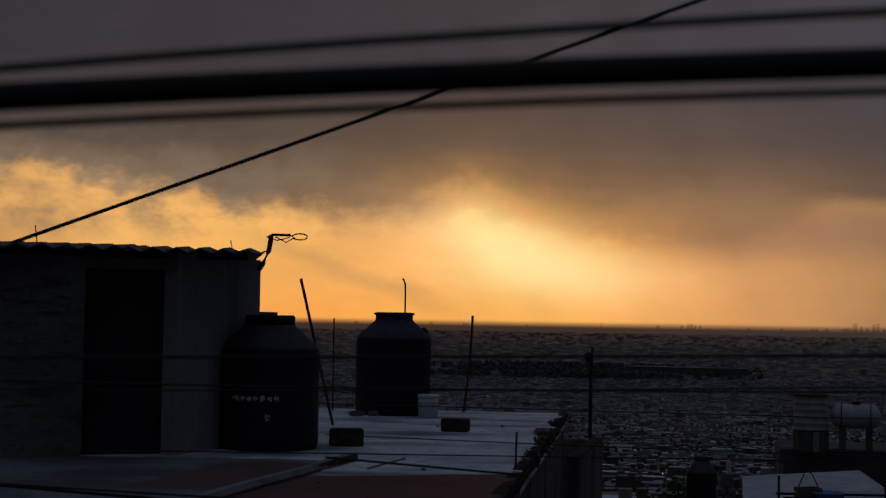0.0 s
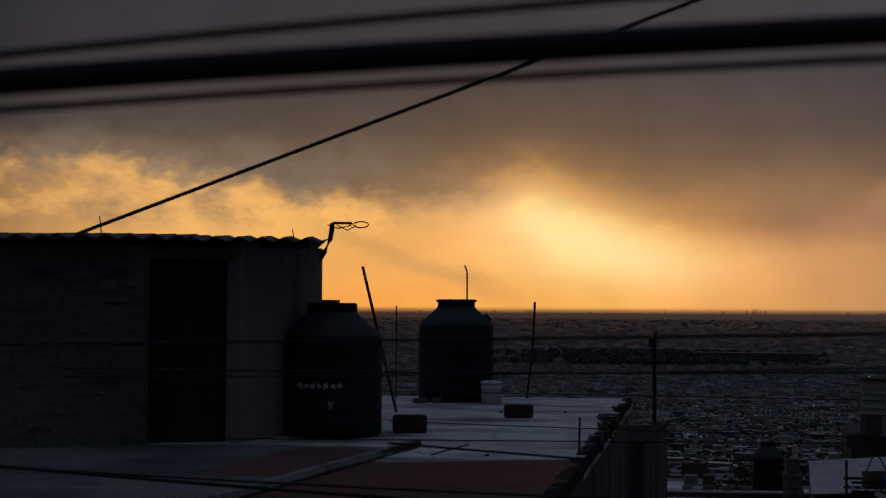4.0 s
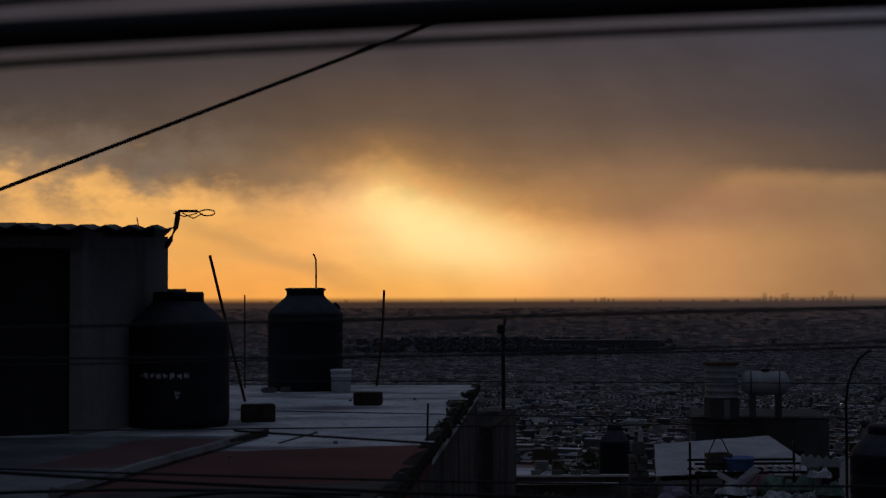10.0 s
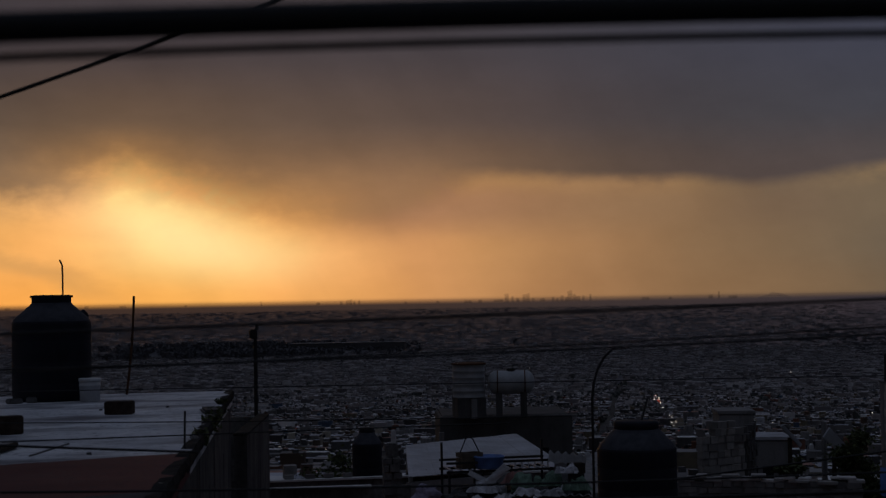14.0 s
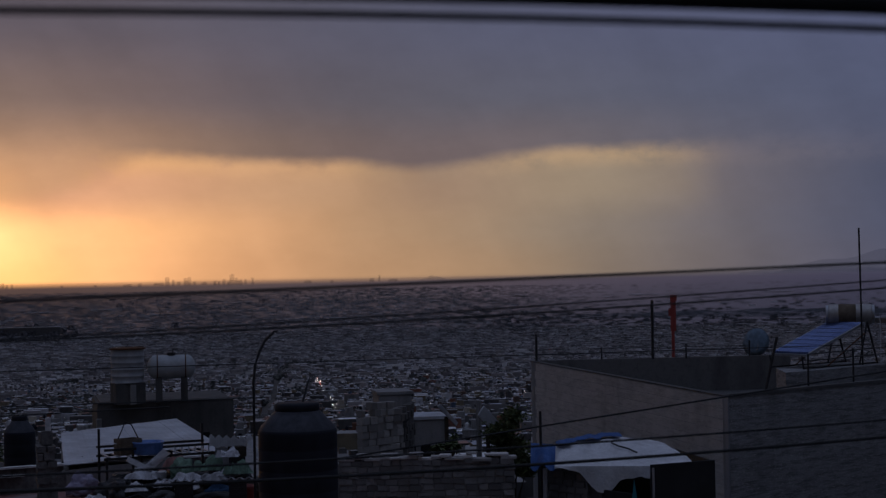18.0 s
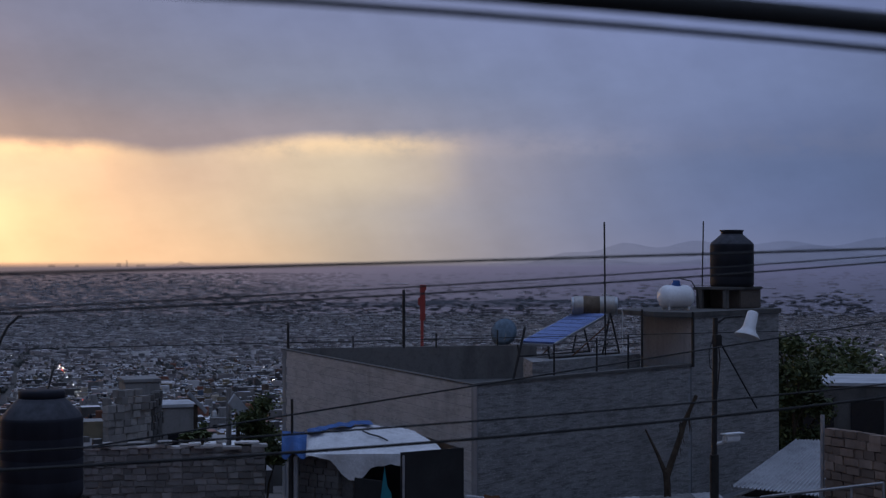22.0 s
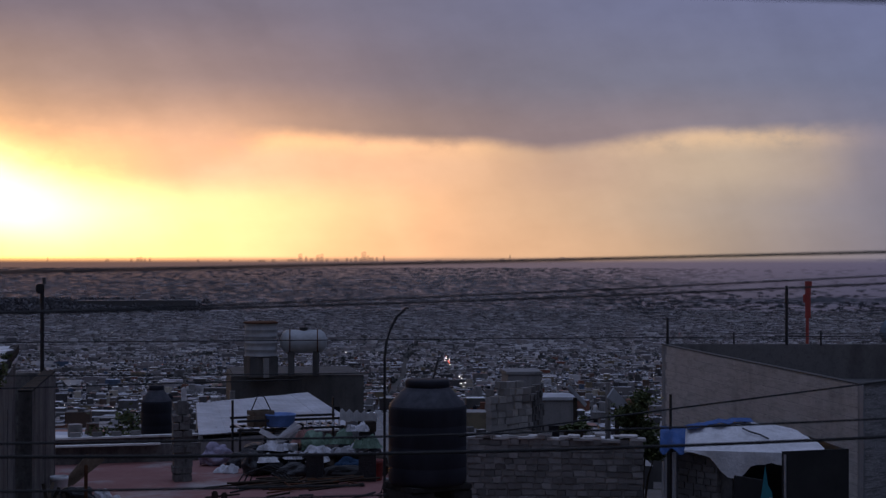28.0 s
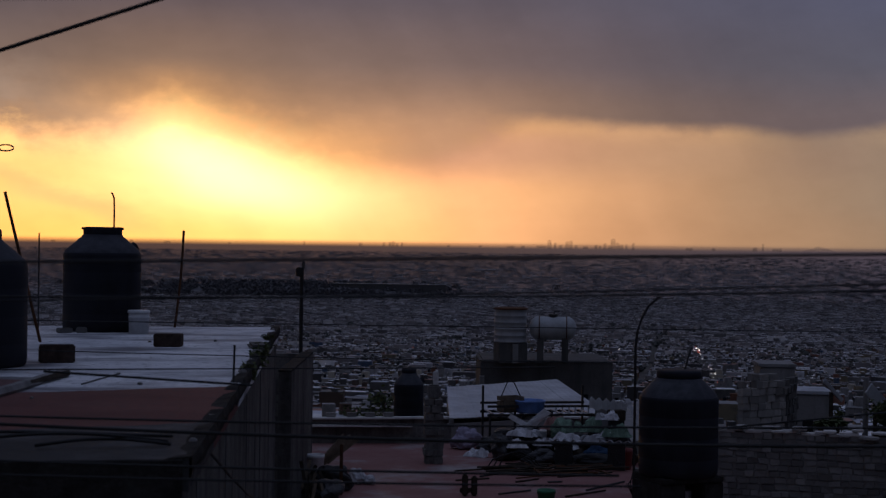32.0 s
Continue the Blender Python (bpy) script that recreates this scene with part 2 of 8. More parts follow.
sun = new("sun", bpy.data.lights.new("sun", "SUN"))
sun.data.energy, sun.data.angle, sun.data.color = 0.015, radians(14), (1.0, 0.72, 0.42)
_b, _h = radians(SUN_BEARING), radians(SUN_HEIGHT)
sun.matrix_world = look((0, 0, 60), Vector((0, 0, 60)) - 10 * Vector((math.sin(_b) * math.cos(_h), math.cos(_b) * math.cos(_h), math.sin(_h))))


# ---------- materials ----------
class Mat:
    """A node material in the making, with short ways to add noise, mixes and bump."""

    def __init__(self, name, rough=0.8, metal=0.0):
        self.m = bpy.data.materials.new(name)
        self.m.use_nodes = True
        self.t = self.m.node_tree
        self.b = self.t.nodes["Principled BSDF"]
        self.b.inputs["Roughness"].default_value = rough
        self.b.inputs["Metallic"].default_value = metal
        if rough >= 0.8:
            self.b.inputs["Specular IOR Level"].default_value = 0.08
        self.co = self.t.nodes.new("ShaderNodeTexCoord").outputs["Object"]
        self.pos = self.t.nodes.new("ShaderNodeNewGeometry").outputs["Position"]

    def noise(self, scale, detail=5, rough=0.6, stretch=(1, 1, 1), world=True):
        mp = self.t.nodes.new("ShaderNodeMapping")
        mp.inputs["Scale"].default_value = stretch
        self.t.links.new(self.pos if world else self.co, mp.inputs[0])
        n = self.t.nodes.new("ShaderNodeTexNoise")
        n.inputs["Scale"].default_value, n.inputs["Detail"].default_value, n.inputs["Roughness"].default_value = scale, detail, rough
        self.t.links.new(mp.outputs[0], n.inputs["Vector"])
        return n.outputs["Fac"]

    def span(self, v, lo, hi, a=0.0, b=1.0):
        n = self.t.nodes.new("ShaderNodeMapRange")
        self.t.links.new(v, n.inputs[0])
        for i, x in enumerate((lo, hi, a, b)):
            n.inputs[i + 1].default_value = x
        return n.outputs[0]

    def mix(self, a, b, fac):
        n = self.t.nodes.new("ShaderNodeMix")
        n.data_type = "RGBA"
        if isinstance(fac, float):
            n.inputs[0].default_value = fac
        else:
            self.t.links.new(fac, n.inputs[0])
        for v, s in ((a, n.inputs[6]), (b, n.inputs[7])):
            if isinstance(v, tuple):
                s.default_value = (*v, 1) if len(v) == 3 else v
            else:
                self.t.links.new(v, s)
        return n.outputs[2]

    def ramp(self, fac, stops, step=False):
        n = self.t.nodes.new("ShaderNodeValToRGB")
        n.color_ramp.interpolation = "CONSTANT" if step else "LINEAR"
        el = n.color_ramp.elements
        while len(el) < len(stops):
            el.new(0.5)
        for e, (p, c) in zip(el, stops):
            e.position, e.color = p, (*c, 1)
        self.t.links.new(fac, n.inputs[0])
        return n.outputs[0]

    def rand(self):
        return self.t.nodes.new("ShaderNodeObjectInfo").outputs["Random"]

    def island(self):
        return self.t.nodes.new("ShaderNodeNewGeometry").outputs["Random Per Island"]

    def axis(self, i, world=True):
        s = self.t.nodes.new("ShaderNodeSeparateXYZ")
        self.t.links.new(self.pos if world else self.co, s.inputs[0])
        return s.outputs[i]

    def math(self, op, a, b=0.0):
        n = self.t.nodes.new("ShaderNodeMath")
        n.operation = op
        for i, v in enumerate((a, b)):
            if isinstance(v, (int, float)):
                n.inputs[i].default_value = v
            else:
                self.t.links.new(v, n.inputs[i])
        return n.outputs[0]

    def done(self, colour, bump=None, depth=0.01, rough=None):
        if isinstance(colour, tuple):
            self.b.inputs["Base Color"].default_value = (*colour, 1)
        else:
            self.t.links.new(colour, self.b.inputs["Base Color"])
        if bump is not None:
            n = self.t.nodes.new("ShaderNodeBump")
            n.inputs["Distance"].default_value = depth
            n.inputs["Strength"].default_value = 0.9
            self.t.links.new(bump, n.inputs["Height"])
            self.t.links.new(n.outputs[0], self.b.inputs["Normal"])
        if rough is not None:
            self.t.links.new(rough, self.b.inputs["Roughness"])
        return self.m


def plain(name, c, rough=0.7, metal=0.0, vary=0.35, scale=9.0, depth=0.003):
    m = Mat(name, rough, metal)
    n = m.noise(scale, 6, 0.65)
    f = m.noise(scale * 7, 4, 0.6)
    a = tuple(x * (1 - vary) for x in c)
    b = tuple(min(1, x * (1 + vary)) for x in c)
    return m.done(m.mix(m.mix(a, b, m.span(n, 0.3, 0.7)), tuple(x * 0.75 for x in c), m.span(f, 0.45, 0.8, 0, 0.6)), f, depth)


def glow(name, c, power):
    m = Mat(name)
    m.b.inputs["Emission Color"].default_value = (*c, 1)
    m.b.inputs["Emission Strength"].default_value = power
    return m.done(c)


def streaked(name, c, dirt, rough=0.85, scale=1.6, fine=14.0, depth=0.006):
    """Weathered wall: blotches, rain streaks down the face, fine grain."""
    m = Mat(name, rough)
    blot = m.noise(scale, 6, 0.65)
    run = m.noise(2.6, 5, 0.6, (1, 1, 0.12))
    grain = m.noise(fine, 5, 0.65)
    light = tuple(min(1, x * 1.25) for x in c)
    k = m.mix(m.mix(c, light, m.span(blot, 0.35, 0.65)), dirt, m.span(run, 0.5, 0.75, 0, 0.75))
    k = m.mix(k, tuple(x * 0.6 for x in c), m.span(grain, 0.52, 0.75, 0, 0.6))
    return m.done(k, grain, depth)


CONCRETE = streaked("grey_concrete", (0.26, 0.255, 0.25), (0.075, 0.072, 0.07))
RENDER_GREY = streaked("cement_render", (0.25, 0.245, 0.24), (0.14, 0.135, 0.13), scale=0.9)
DARK_CONCRETE = streaked("dark_concrete", (0.11, 0.108, 0.105), (0.06, 0.06, 0.06))
WHITE_PAINT = streaked("white_wall_paint", (0.62, 0.62, 0.6), (0.33, 0.32, 0.3))
BEIGE_PAINT = streaked("beige_wall_paint", (0.42, 0.38, 0.31), (0.22, 0.2, 0.17))


def block_mat(name, c, vary=0.25):
    m = Mat(name, 0.92)
    r = m.rand()
    n = m.noise(9, 6, 0.7)
    s = m.noise(1.1, 5, 0.65, (1, 1, 0.3))
    lo, hi = tuple(x * (1 - vary) for x in c), tuple(x * (1 + vary) for x in c)
    k = m.mix(m.mix(lo, hi, r), tuple(x * 0.5 for x in c), m.span(s, 0.5, 0.75, 0, 0.7))
    return m.done(m.mix(k, tuple(x * 0.7 for x in c), m.span(n, 0.5, 0.7, 0, 0.7)), n, 0.012)


BLOCK = block_mat("concrete_block", (0.25, 0.242, 0.234), 0.4)
COPING_PALE = block_mat("worn_coping_slab", (0.52, 0.50, 0.48), 0.35)
BLOCK_PALE = block_mat("pale_block", (0.37, 0.35, 0.33), 0.5)
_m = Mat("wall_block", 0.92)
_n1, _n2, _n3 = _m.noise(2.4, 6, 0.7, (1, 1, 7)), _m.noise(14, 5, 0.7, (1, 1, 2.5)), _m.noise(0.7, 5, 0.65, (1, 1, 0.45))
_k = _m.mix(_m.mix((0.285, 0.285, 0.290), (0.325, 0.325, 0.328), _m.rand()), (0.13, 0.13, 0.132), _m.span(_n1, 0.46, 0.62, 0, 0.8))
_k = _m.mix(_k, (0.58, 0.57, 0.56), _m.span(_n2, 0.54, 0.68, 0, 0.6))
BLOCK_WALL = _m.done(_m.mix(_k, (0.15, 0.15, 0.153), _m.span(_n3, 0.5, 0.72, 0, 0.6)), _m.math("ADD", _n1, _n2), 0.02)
# side blocks: paler than those of the street front
_m = Mat("pale_side_block", 0.93)
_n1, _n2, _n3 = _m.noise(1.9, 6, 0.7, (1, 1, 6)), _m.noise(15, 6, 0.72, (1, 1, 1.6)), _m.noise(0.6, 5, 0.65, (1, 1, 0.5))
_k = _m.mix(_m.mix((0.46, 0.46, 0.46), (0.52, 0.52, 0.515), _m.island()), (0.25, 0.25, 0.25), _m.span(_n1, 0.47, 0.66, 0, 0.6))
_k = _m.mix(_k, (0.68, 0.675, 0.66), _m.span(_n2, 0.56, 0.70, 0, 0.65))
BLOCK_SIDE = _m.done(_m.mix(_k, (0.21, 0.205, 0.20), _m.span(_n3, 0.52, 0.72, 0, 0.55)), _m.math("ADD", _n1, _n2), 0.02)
BLOCK_DARK = block_mat("weathered_and_shaded_block", (0.16, 0.155, 0.15))
BRICK_RED = block_mat("red_brick", (0.23, 0.11, 0.075))
MORTAR = plain("mortar", (0.11, 0.107, 0.104), 0.95)
_m = Mat("mouldy_side_wall", 0.92)
_n1, _n2, _n3, _n4 = _m.noise(2.6, 7, 0.72, (1, 1, 0.16)), _m.noise(1.3, 6, 0.7), _m.noise(16, 5, 0.7), _m.noise(0.9, 6, 0.7, (1, 1, 0.2))
_k = _m.mix(_m.mix((0.125, 0.122, 0.118), (0.24, 0.233, 0.222), _m.span(_n2, 0.32, 0.68)), (0.028, 0.026, 0.025), _m.span(_n1, 0.50, 0.72, 0, 0.75))
_k = _m.mix(_k, (0.03, 0.028, 0.027), _m.span(_n4, 0.50, 0.72, 0, 0.75))
SIDE_WALL = _m.done(_m.mix(_k, (0.05, 0.048, 0.045), _m.span(_n3, 0.5, 0.72, 0, 0.7)), _m.math("ADD", _n1, _n3), 0.02)
_m = Mat("rough_block_render", 0.93)
_n1, _n2, _n3 = _m.noise(2.2, 6, 0.7, (1, 1, 6)), _m.noise(13, 6, 0.72), _m.noise(0.8, 5, 0.65)
_k = _m.mix(_m.mix((0.145, 0.142, 0.142), (0.22, 0.216, 0.213), _m.span(_n3, 0.35, 0.65)), (0.05, 0.049, 0.05), _m.span(_n1, 0.5, 0.66, 0, 0.8))
SHED_WALL = _m.done(_m.mix(_k, (0.045, 0.044, 0.045), _m.span(_n2, 0.52, 0.72, 0, 0.75)), _m.math("ADD", _n1, _n2), 0.03)
MOULD_AND_SHADE = plain("mould_and_shade_concrete", (0.042, 0.04, 0.038), 0.95, vary=0.6, scale=5, depth=0.02)
COOL_GREY = streaked("cool_cement_render", (0.26, 0.272, 0.29), (0.16, 0.162, 0.168), scale=0.9)

# roof slab: white waterproofing, red sealant and bare concrete, with ragged edges
_m = Mat("roof_coating", 0.75)
_x, _y = _m.axis(0), _m.axis(1)
_warp = _m.noise(1.4, 5, 0.6)
_edge = _m.math("ADD", _m.math("SUBTRACT", _y, _m.math("MULTIPLY", _x, 0.28)), _m.math("MULTIPLY", _warp, 0.35))
_blot = _m.noise(0.75, 7, 0.7)
_fine = _m.noise(11, 6, 0.7)
_pool = _m.noise(0.45, 4, 0.55, (1, 2.2, 1))
_white = _m.mix(_m.mix((0.56, 0.58, 0.61), (0.88, 0.89, 0.90), _m.span(_blot, 0.38, 0.62)), (0.13, 0.13, 0.15), _m.span(_pool, 0.53, 0.68, 0, 0.9))
_white = _m.mix(_white, (0.17, 0.18, 0.20), _m.span(_fine, 0.54, 0.66, 0, 0.85))
_red = _m.mix(_m.mix((0.115, 0.036, 0.030), (0.185, 0.062, 0.052), _m.span(_blot, 0.3, 0.7)), (0.06, 0.05, 0.05), _m.span(_fine, 0.5, 0.72, 0, 0.8))
_bare = _m.mix(_m.mix((0.035, 0.034, 0.034), (0.13, 0.132, 0.14), _m.span(_blot, 0.45, 0.72)), (0.03, 0.03, 0.03), _m.span(_fine, 0.5, 0.72, 0, 0.85))
_k = _m.mix(_bare, _red, _m.span(_edge, 11.31, 11.33))
_k = _m.mix(_k, _white, _m.span(_edge, 13.96, 13.98))
# left of the kerb the coating has worn back to concrete, with one red patch
_side = _m.math("ADD", _m.math("SUBTRACT", _x, _m.math("MULTIPLY", _y, 0.25)), _m.math("MULTIPLY", _warp, 0.2))
_worn = _m.mix(_m.mix((0.11, 0.114, 0.122), (0.24, 0.245, 0.258), _m.span(_blot, 0.38, 0.62)), (0.05, 0.05, 0.055), _m.span(_fine, 0.52, 0.68, 0, 0.8))
_worn = _m.mix(_worn, (0.045, 0.045, 0.048), _m.span(_pool, 0.5, 0.66, 0, 0.7))
_patch = _m.math("MULTIPLY", _m.span(_m.math("ADD", _y, _m.math("MULTIPLY", _warp, 0.9)), 12.75, 12.95), _m.span(_side, -5.62, -5.5))
_left = _m.mix(_worn, _m.mix(_red, _worn, 0.2), _patch)
_left = _m.mix(_left, _worn, _m.span(_m.math("ADD", _y, _m.math("MULTIPLY", _warp, 0.6)), 14.95, 15.1))
_left = _m.mix(_left, _white, _m.span(_m.math("ADD", _y, _m.math("MULTIPLY", _warp, 0.5)), 15.25, 15.35))
_k = _m.mix(_left, _k, _m.span(_side, -4.52, -4.46))
ROOF_COAT = _m.done(_k, _fine, 0.012, _m.span(_pool, 0.45, 0.7, 0.9, 0.75))

# worn red terrace with pale puddles of dust
_m = Mat("terrace_coating", 0.7)
_b1, _b2, _b3 = _m.noise(0.55, 6, 0.65), _m.noise(3.5, 6, 0.7), _m.noise(18, 5, 0.65)
_k = _m.mix(_m.mix((0.23, 0.085, 0.075), (0.29, 0.135, 0.12), _m.span(_b2, 0.3, 0.7)), (0.35, 0.33, 0.325), _m.span(_b1, 0.52, 0.66, 0, 0.85))
TERRACE = _m.done(_m.mix(_k, (0.12, 0.1, 0.1), _m.span(_b3, 0.55, 0.75, 0, 0.7)), _b3, 0.006, _m.span(_b1, 0.4, 0.65, 0.8, 0.5))

# black polyethylene of the water tanks
_m = Mat("black_polyethylene", 0.6)
_m.b.inputs["Specular IOR Level"].default_value = 0.2
_n1, _n2 = _m.noise(2.2, 5, 0.6, (1, 1, 0.4)), _m.noise(25, 4, 0.6)
TANK_BLACK = _m.done(_m.mix((0.011, 0.012, 0.017), (0.026, 0.028, 0.038), _m.span(_n1, 0.35, 0.7)), _n2, 0.001, _m.span(_n1, 0.3, 0.7, 0.5, 0.75))
_m = Mat("paler_tank_shoulder", 0.7)
_n1 = _m.noise(7, 6, 0.65)
TANK_TOP = _m.done(_m.mix((0.026, 0.028, 0.038), (0.06, 0.064, 0.082), _m.span(_n1, 0.35, 0.7)), _n1, 0.002)
STICKER = plain("peeling_white_sticker", (0.5, 0.5, 0.5), 0.5, vary=0.4, scale=20)

STEEL_DARK = plain("dark_painted_steel", (0.035, 0.034, 0.034), 0.55, 0.4)
RUST = plain("rusty_iron", (0.12, 0.06, 0.035), 0.85, 0.2, 0.5)
GALV = plain("galvanised_steel", (0.42, 0.43, 0.45), 0.45, 0.7, 0.25)
CABLE = plain("black_cable_sheath", (0.012, 0.012, 0.012), 0.6, vary=0.2, scale=30)
WHITE_METAL = plain("white_enamel", (0.74, 0.75, 0.77), 0.4, vary=0.12, scale=5, depth=0.001)
WHITE_PLASTIC = plain("white_plastic", (0.68, 0.69, 0.7), 0.5, vary=0.15, scale=6, depth=0.001)
BLUE_PLASTIC = plain("blue_plastic", (0.045, 0.13, 0.40), 0.5, vary=0.25)
GREEN_PLASTIC = plain("green_plastic", (0.02, 0.16, 0.075), 0.5, vary=0.25)
RED_PLASTIC = plain("red_plastic", (0.20, 0.028, 0.022), 0.5, vary=0.25)
PINK_WASHED = plain("faded_cloth", (0.4, 0.22, 0.2), 0.9)
SACK_WHITE = plain("white_sack", (0.56, 0.56, 0.58), 0.85, vary=0.45, scale=4, depth=0.02)
SACK_GREEN = plain("pale_green_sack", (0.16, 0.24, 0.18), 0.85, vary=0.3, scale=4, depth=0.02)
SACK_BLACK = plain("black_bag", (0.02, 0.02, 0.023), 0.4, vary=0.3, scale=4, depth=0.02)
TARP_WHITE = plain("white_tarpaulin", (0.68, 0.68, 0.69), 0.6, vary=0.22, scale=3, depth=0.015)
TARP_BLUE = plain("blue_tarpaulin", (0.022, 0.095, 0.30), 0.55, vary=0.3, scale=5, depth=0.01)
BANNER = plain("teal_banner", (0.02, 0.20, 0.24), 0.6, vary=0.2)
LETTER = plain("white_lettering", (0.75, 0.75, 0.75), 0.6, vary=0.1)
DARK_SHEET = plain("weathered_sheet_and_shade", (0.018, 0.018, 0.019), 0.75, vary=0.5, scale=2)
WOOD = plain("grey_timber", (0.17, 0.135, 0.10), 0.85, vary=0.4, scale=6)
WOOD_DARK = plain("dark_timber", (0.06, 0.048, 0.038), 0.85, vary=0.4)
CORRUGATED = plain("weathered_corrugated_sheet", (0.33, 0.33, 0.34), 0.55, 0.3, 0.4, 2.5)
CORRUGATED_DARK = plain("old_asbestos_sheet", (0.17, 0.168, 0.165), 0.9, 0.0, 0.4, 2.5)
WORN_SHEET = streaked("worn_pale_sheet", (0.34, 0.345, 0.36), (0.14, 0.14, 0.145), 0.7, 1.2)
WHITE_SHEET = plain("white_sheet_roof", (0.50, 0.52, 0.55), 0.6, 0.1, 0.3, 1.2)
PALE_CUMULUS = plain("white_lime", (0.7, 0.7, 0.7), 0.9)
CHROME = plain("stainless_cylinder", (0.42, 0.40, 0.38), 0.5, 0.5, 0.2)
PANEL_BLUE = plain("solar_tube_glass", (0.20, 0.27, 0.52), 0.22, 0.55, 0.2, 12)
BARK = plain("bark", (0.07, 0.055, 0.042), 0.95, vary=0.4)
RED_MAST = plain("red_mast_paint", (0.34, 0.05, 0.04), 0.7)


def leaf_mat(name, a, b):
    m = Mat(name, 0.75)
    n = m.noise(1.2, 3)
    return m.done(m.mix(m.mix(a, b, m.island()), tuple(x * 0.5 for x in a), m.span(n, 0.45, 0.7, 0, 0.8)))


LEAF = leaf_mat("dark_foliage", (0.035, 0.055, 0.018), (0.11, 0.125, 0.035))
# the haze of distance is put into these two foliage colours
LEAF_HAZE = leaf_mat("haze_paled_foliage", (0.10, 0.098, 0.106), (0.13, 0.127, 0.135))
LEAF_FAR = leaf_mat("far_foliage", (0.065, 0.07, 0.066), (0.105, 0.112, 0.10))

# ground: dry earth and asphalt, greyer with the streets of the plain
_m = Mat("hillside_and_plain", 0.95)
_n1, _n2, _n3 = _m.noise(0.02, 6, 0.65), _m.noise(0.15, 5, 0.6), _m.noise(1.5, 5, 0.6)
_k = _m.mix(_m.mix((0.09, 0.083, 0.08), (0.17, 0.155, 0.145), _m.span(_n1, 0.35, 0.65)), (0.035, 0.042, 0.025), _m.span(_n2, 0.5, 0.7, 0, 0.8))
GROUND = _m.done(_m.mix(_k, (0.05, 0.045, 0.04), _m.span(_n3, 0.5, 0.75, 0, 0.6)), _n3, 0.05)
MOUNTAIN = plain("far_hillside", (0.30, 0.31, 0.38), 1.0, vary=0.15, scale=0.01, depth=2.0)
# pale blue and see-through: haze is put into the far hills
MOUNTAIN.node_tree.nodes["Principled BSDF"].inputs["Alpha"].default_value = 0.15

# far houses: one tint an island
_m = Mat("far_house_walls", 0.9)
_r = _m.island()
_n = _m.noise(0.35, 3)
_k = _m.ramp(_r, [(0.0, (0.114, 0.109, 0.107)), (0.16, (0.185, 0.175, 0.169)), (0.30, (0.082, 0.079, 0.079)), (0.44, (0.227, 0.215, 0.206)), (0.54, (0.142, 0.098, 0.076)), (0.62, (0.298, 0.288, 0.274)),
                  (0.70, (0.121, 0.117, 0.114)), (0.79, (0.241, 0.201, 0.137)), (0.845, (0.099, 0.143, 0.216)), (0.875, (0.241, 0.112, 0.079)), (0.90, (0.121, 0.117, 0.114)), (0.945, (0.500, 0.500, 0.510))], True)
FAR_WALL = _m.done(_m.mix(_k, (0.071, 0.068, 0.065), _m.span(_n, 0.45, 0.7, 0, 0.6)))
_m = Mat("far_house_roofs", 0.8)
_r = _m.island()
_n = _m.noise(0.4, 4)
_k = _m.ramp(_r, [(0.0, (0.319, 0.312, 0.308)), (0.20, (0.443, 0.458, 0.499)), (0.36, (0.189, 0.186, 0.185)), (0.52, (0.615, 0.634, 0.683)), (0.62, (0.392, 0.225, 0.185)), (0.70, (0.435, 0.429, 0.422)), (0.80, (0.836, 0.840, 0.823)), (0.90, (0.840, 0.840, 0.823))], True)
FAR_ROOF = _m.done(_m.mix(_k, (0.189, 0.185, 0.173), _m.span(_n, 0.55, 0.8, 0, 0.5)))
# haze put into the plain: paler than the near ground, thinning with distance
_m = Mat("hazed_far_plain", 0.95)
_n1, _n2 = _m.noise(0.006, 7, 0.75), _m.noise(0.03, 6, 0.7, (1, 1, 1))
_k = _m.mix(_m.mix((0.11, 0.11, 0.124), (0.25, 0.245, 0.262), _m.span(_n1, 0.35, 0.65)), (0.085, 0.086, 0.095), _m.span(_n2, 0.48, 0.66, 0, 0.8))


def haze_alpha(m, near=2000, far=4800, least=0.12):
    """Puts haze into the material: alpha falls with distance, so the haze behind shows."""
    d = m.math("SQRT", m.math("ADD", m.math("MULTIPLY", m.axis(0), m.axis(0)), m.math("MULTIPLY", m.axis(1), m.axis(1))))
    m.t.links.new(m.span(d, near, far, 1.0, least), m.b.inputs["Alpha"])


haze_alpha(_m, 1800, 4500, 0.12)
HAZED_PLAIN = _m.done(_k)
# paler copies of the far house materials: haze put into colour and alpha
_m = Mat("haze_paled_walls", 0.9)
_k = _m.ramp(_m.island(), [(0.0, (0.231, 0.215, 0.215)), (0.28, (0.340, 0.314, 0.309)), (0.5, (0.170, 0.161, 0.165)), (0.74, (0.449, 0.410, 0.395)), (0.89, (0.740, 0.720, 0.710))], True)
haze_alpha(_m, 1300, 3900, 0.12)
FAR_HAZED = _m.done(_m.mix(_k, (0.204, 0.192, 0.191), _m.span(_m.noise(0.02, 4), 0.45, 0.7, 0, 0.4)))
_m = Mat("haze_paled_roofs", 0.85)
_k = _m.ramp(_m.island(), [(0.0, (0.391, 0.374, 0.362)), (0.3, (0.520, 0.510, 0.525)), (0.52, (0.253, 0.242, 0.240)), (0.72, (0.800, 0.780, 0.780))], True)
haze_alpha(_m, 1000, 3600, 0.12)
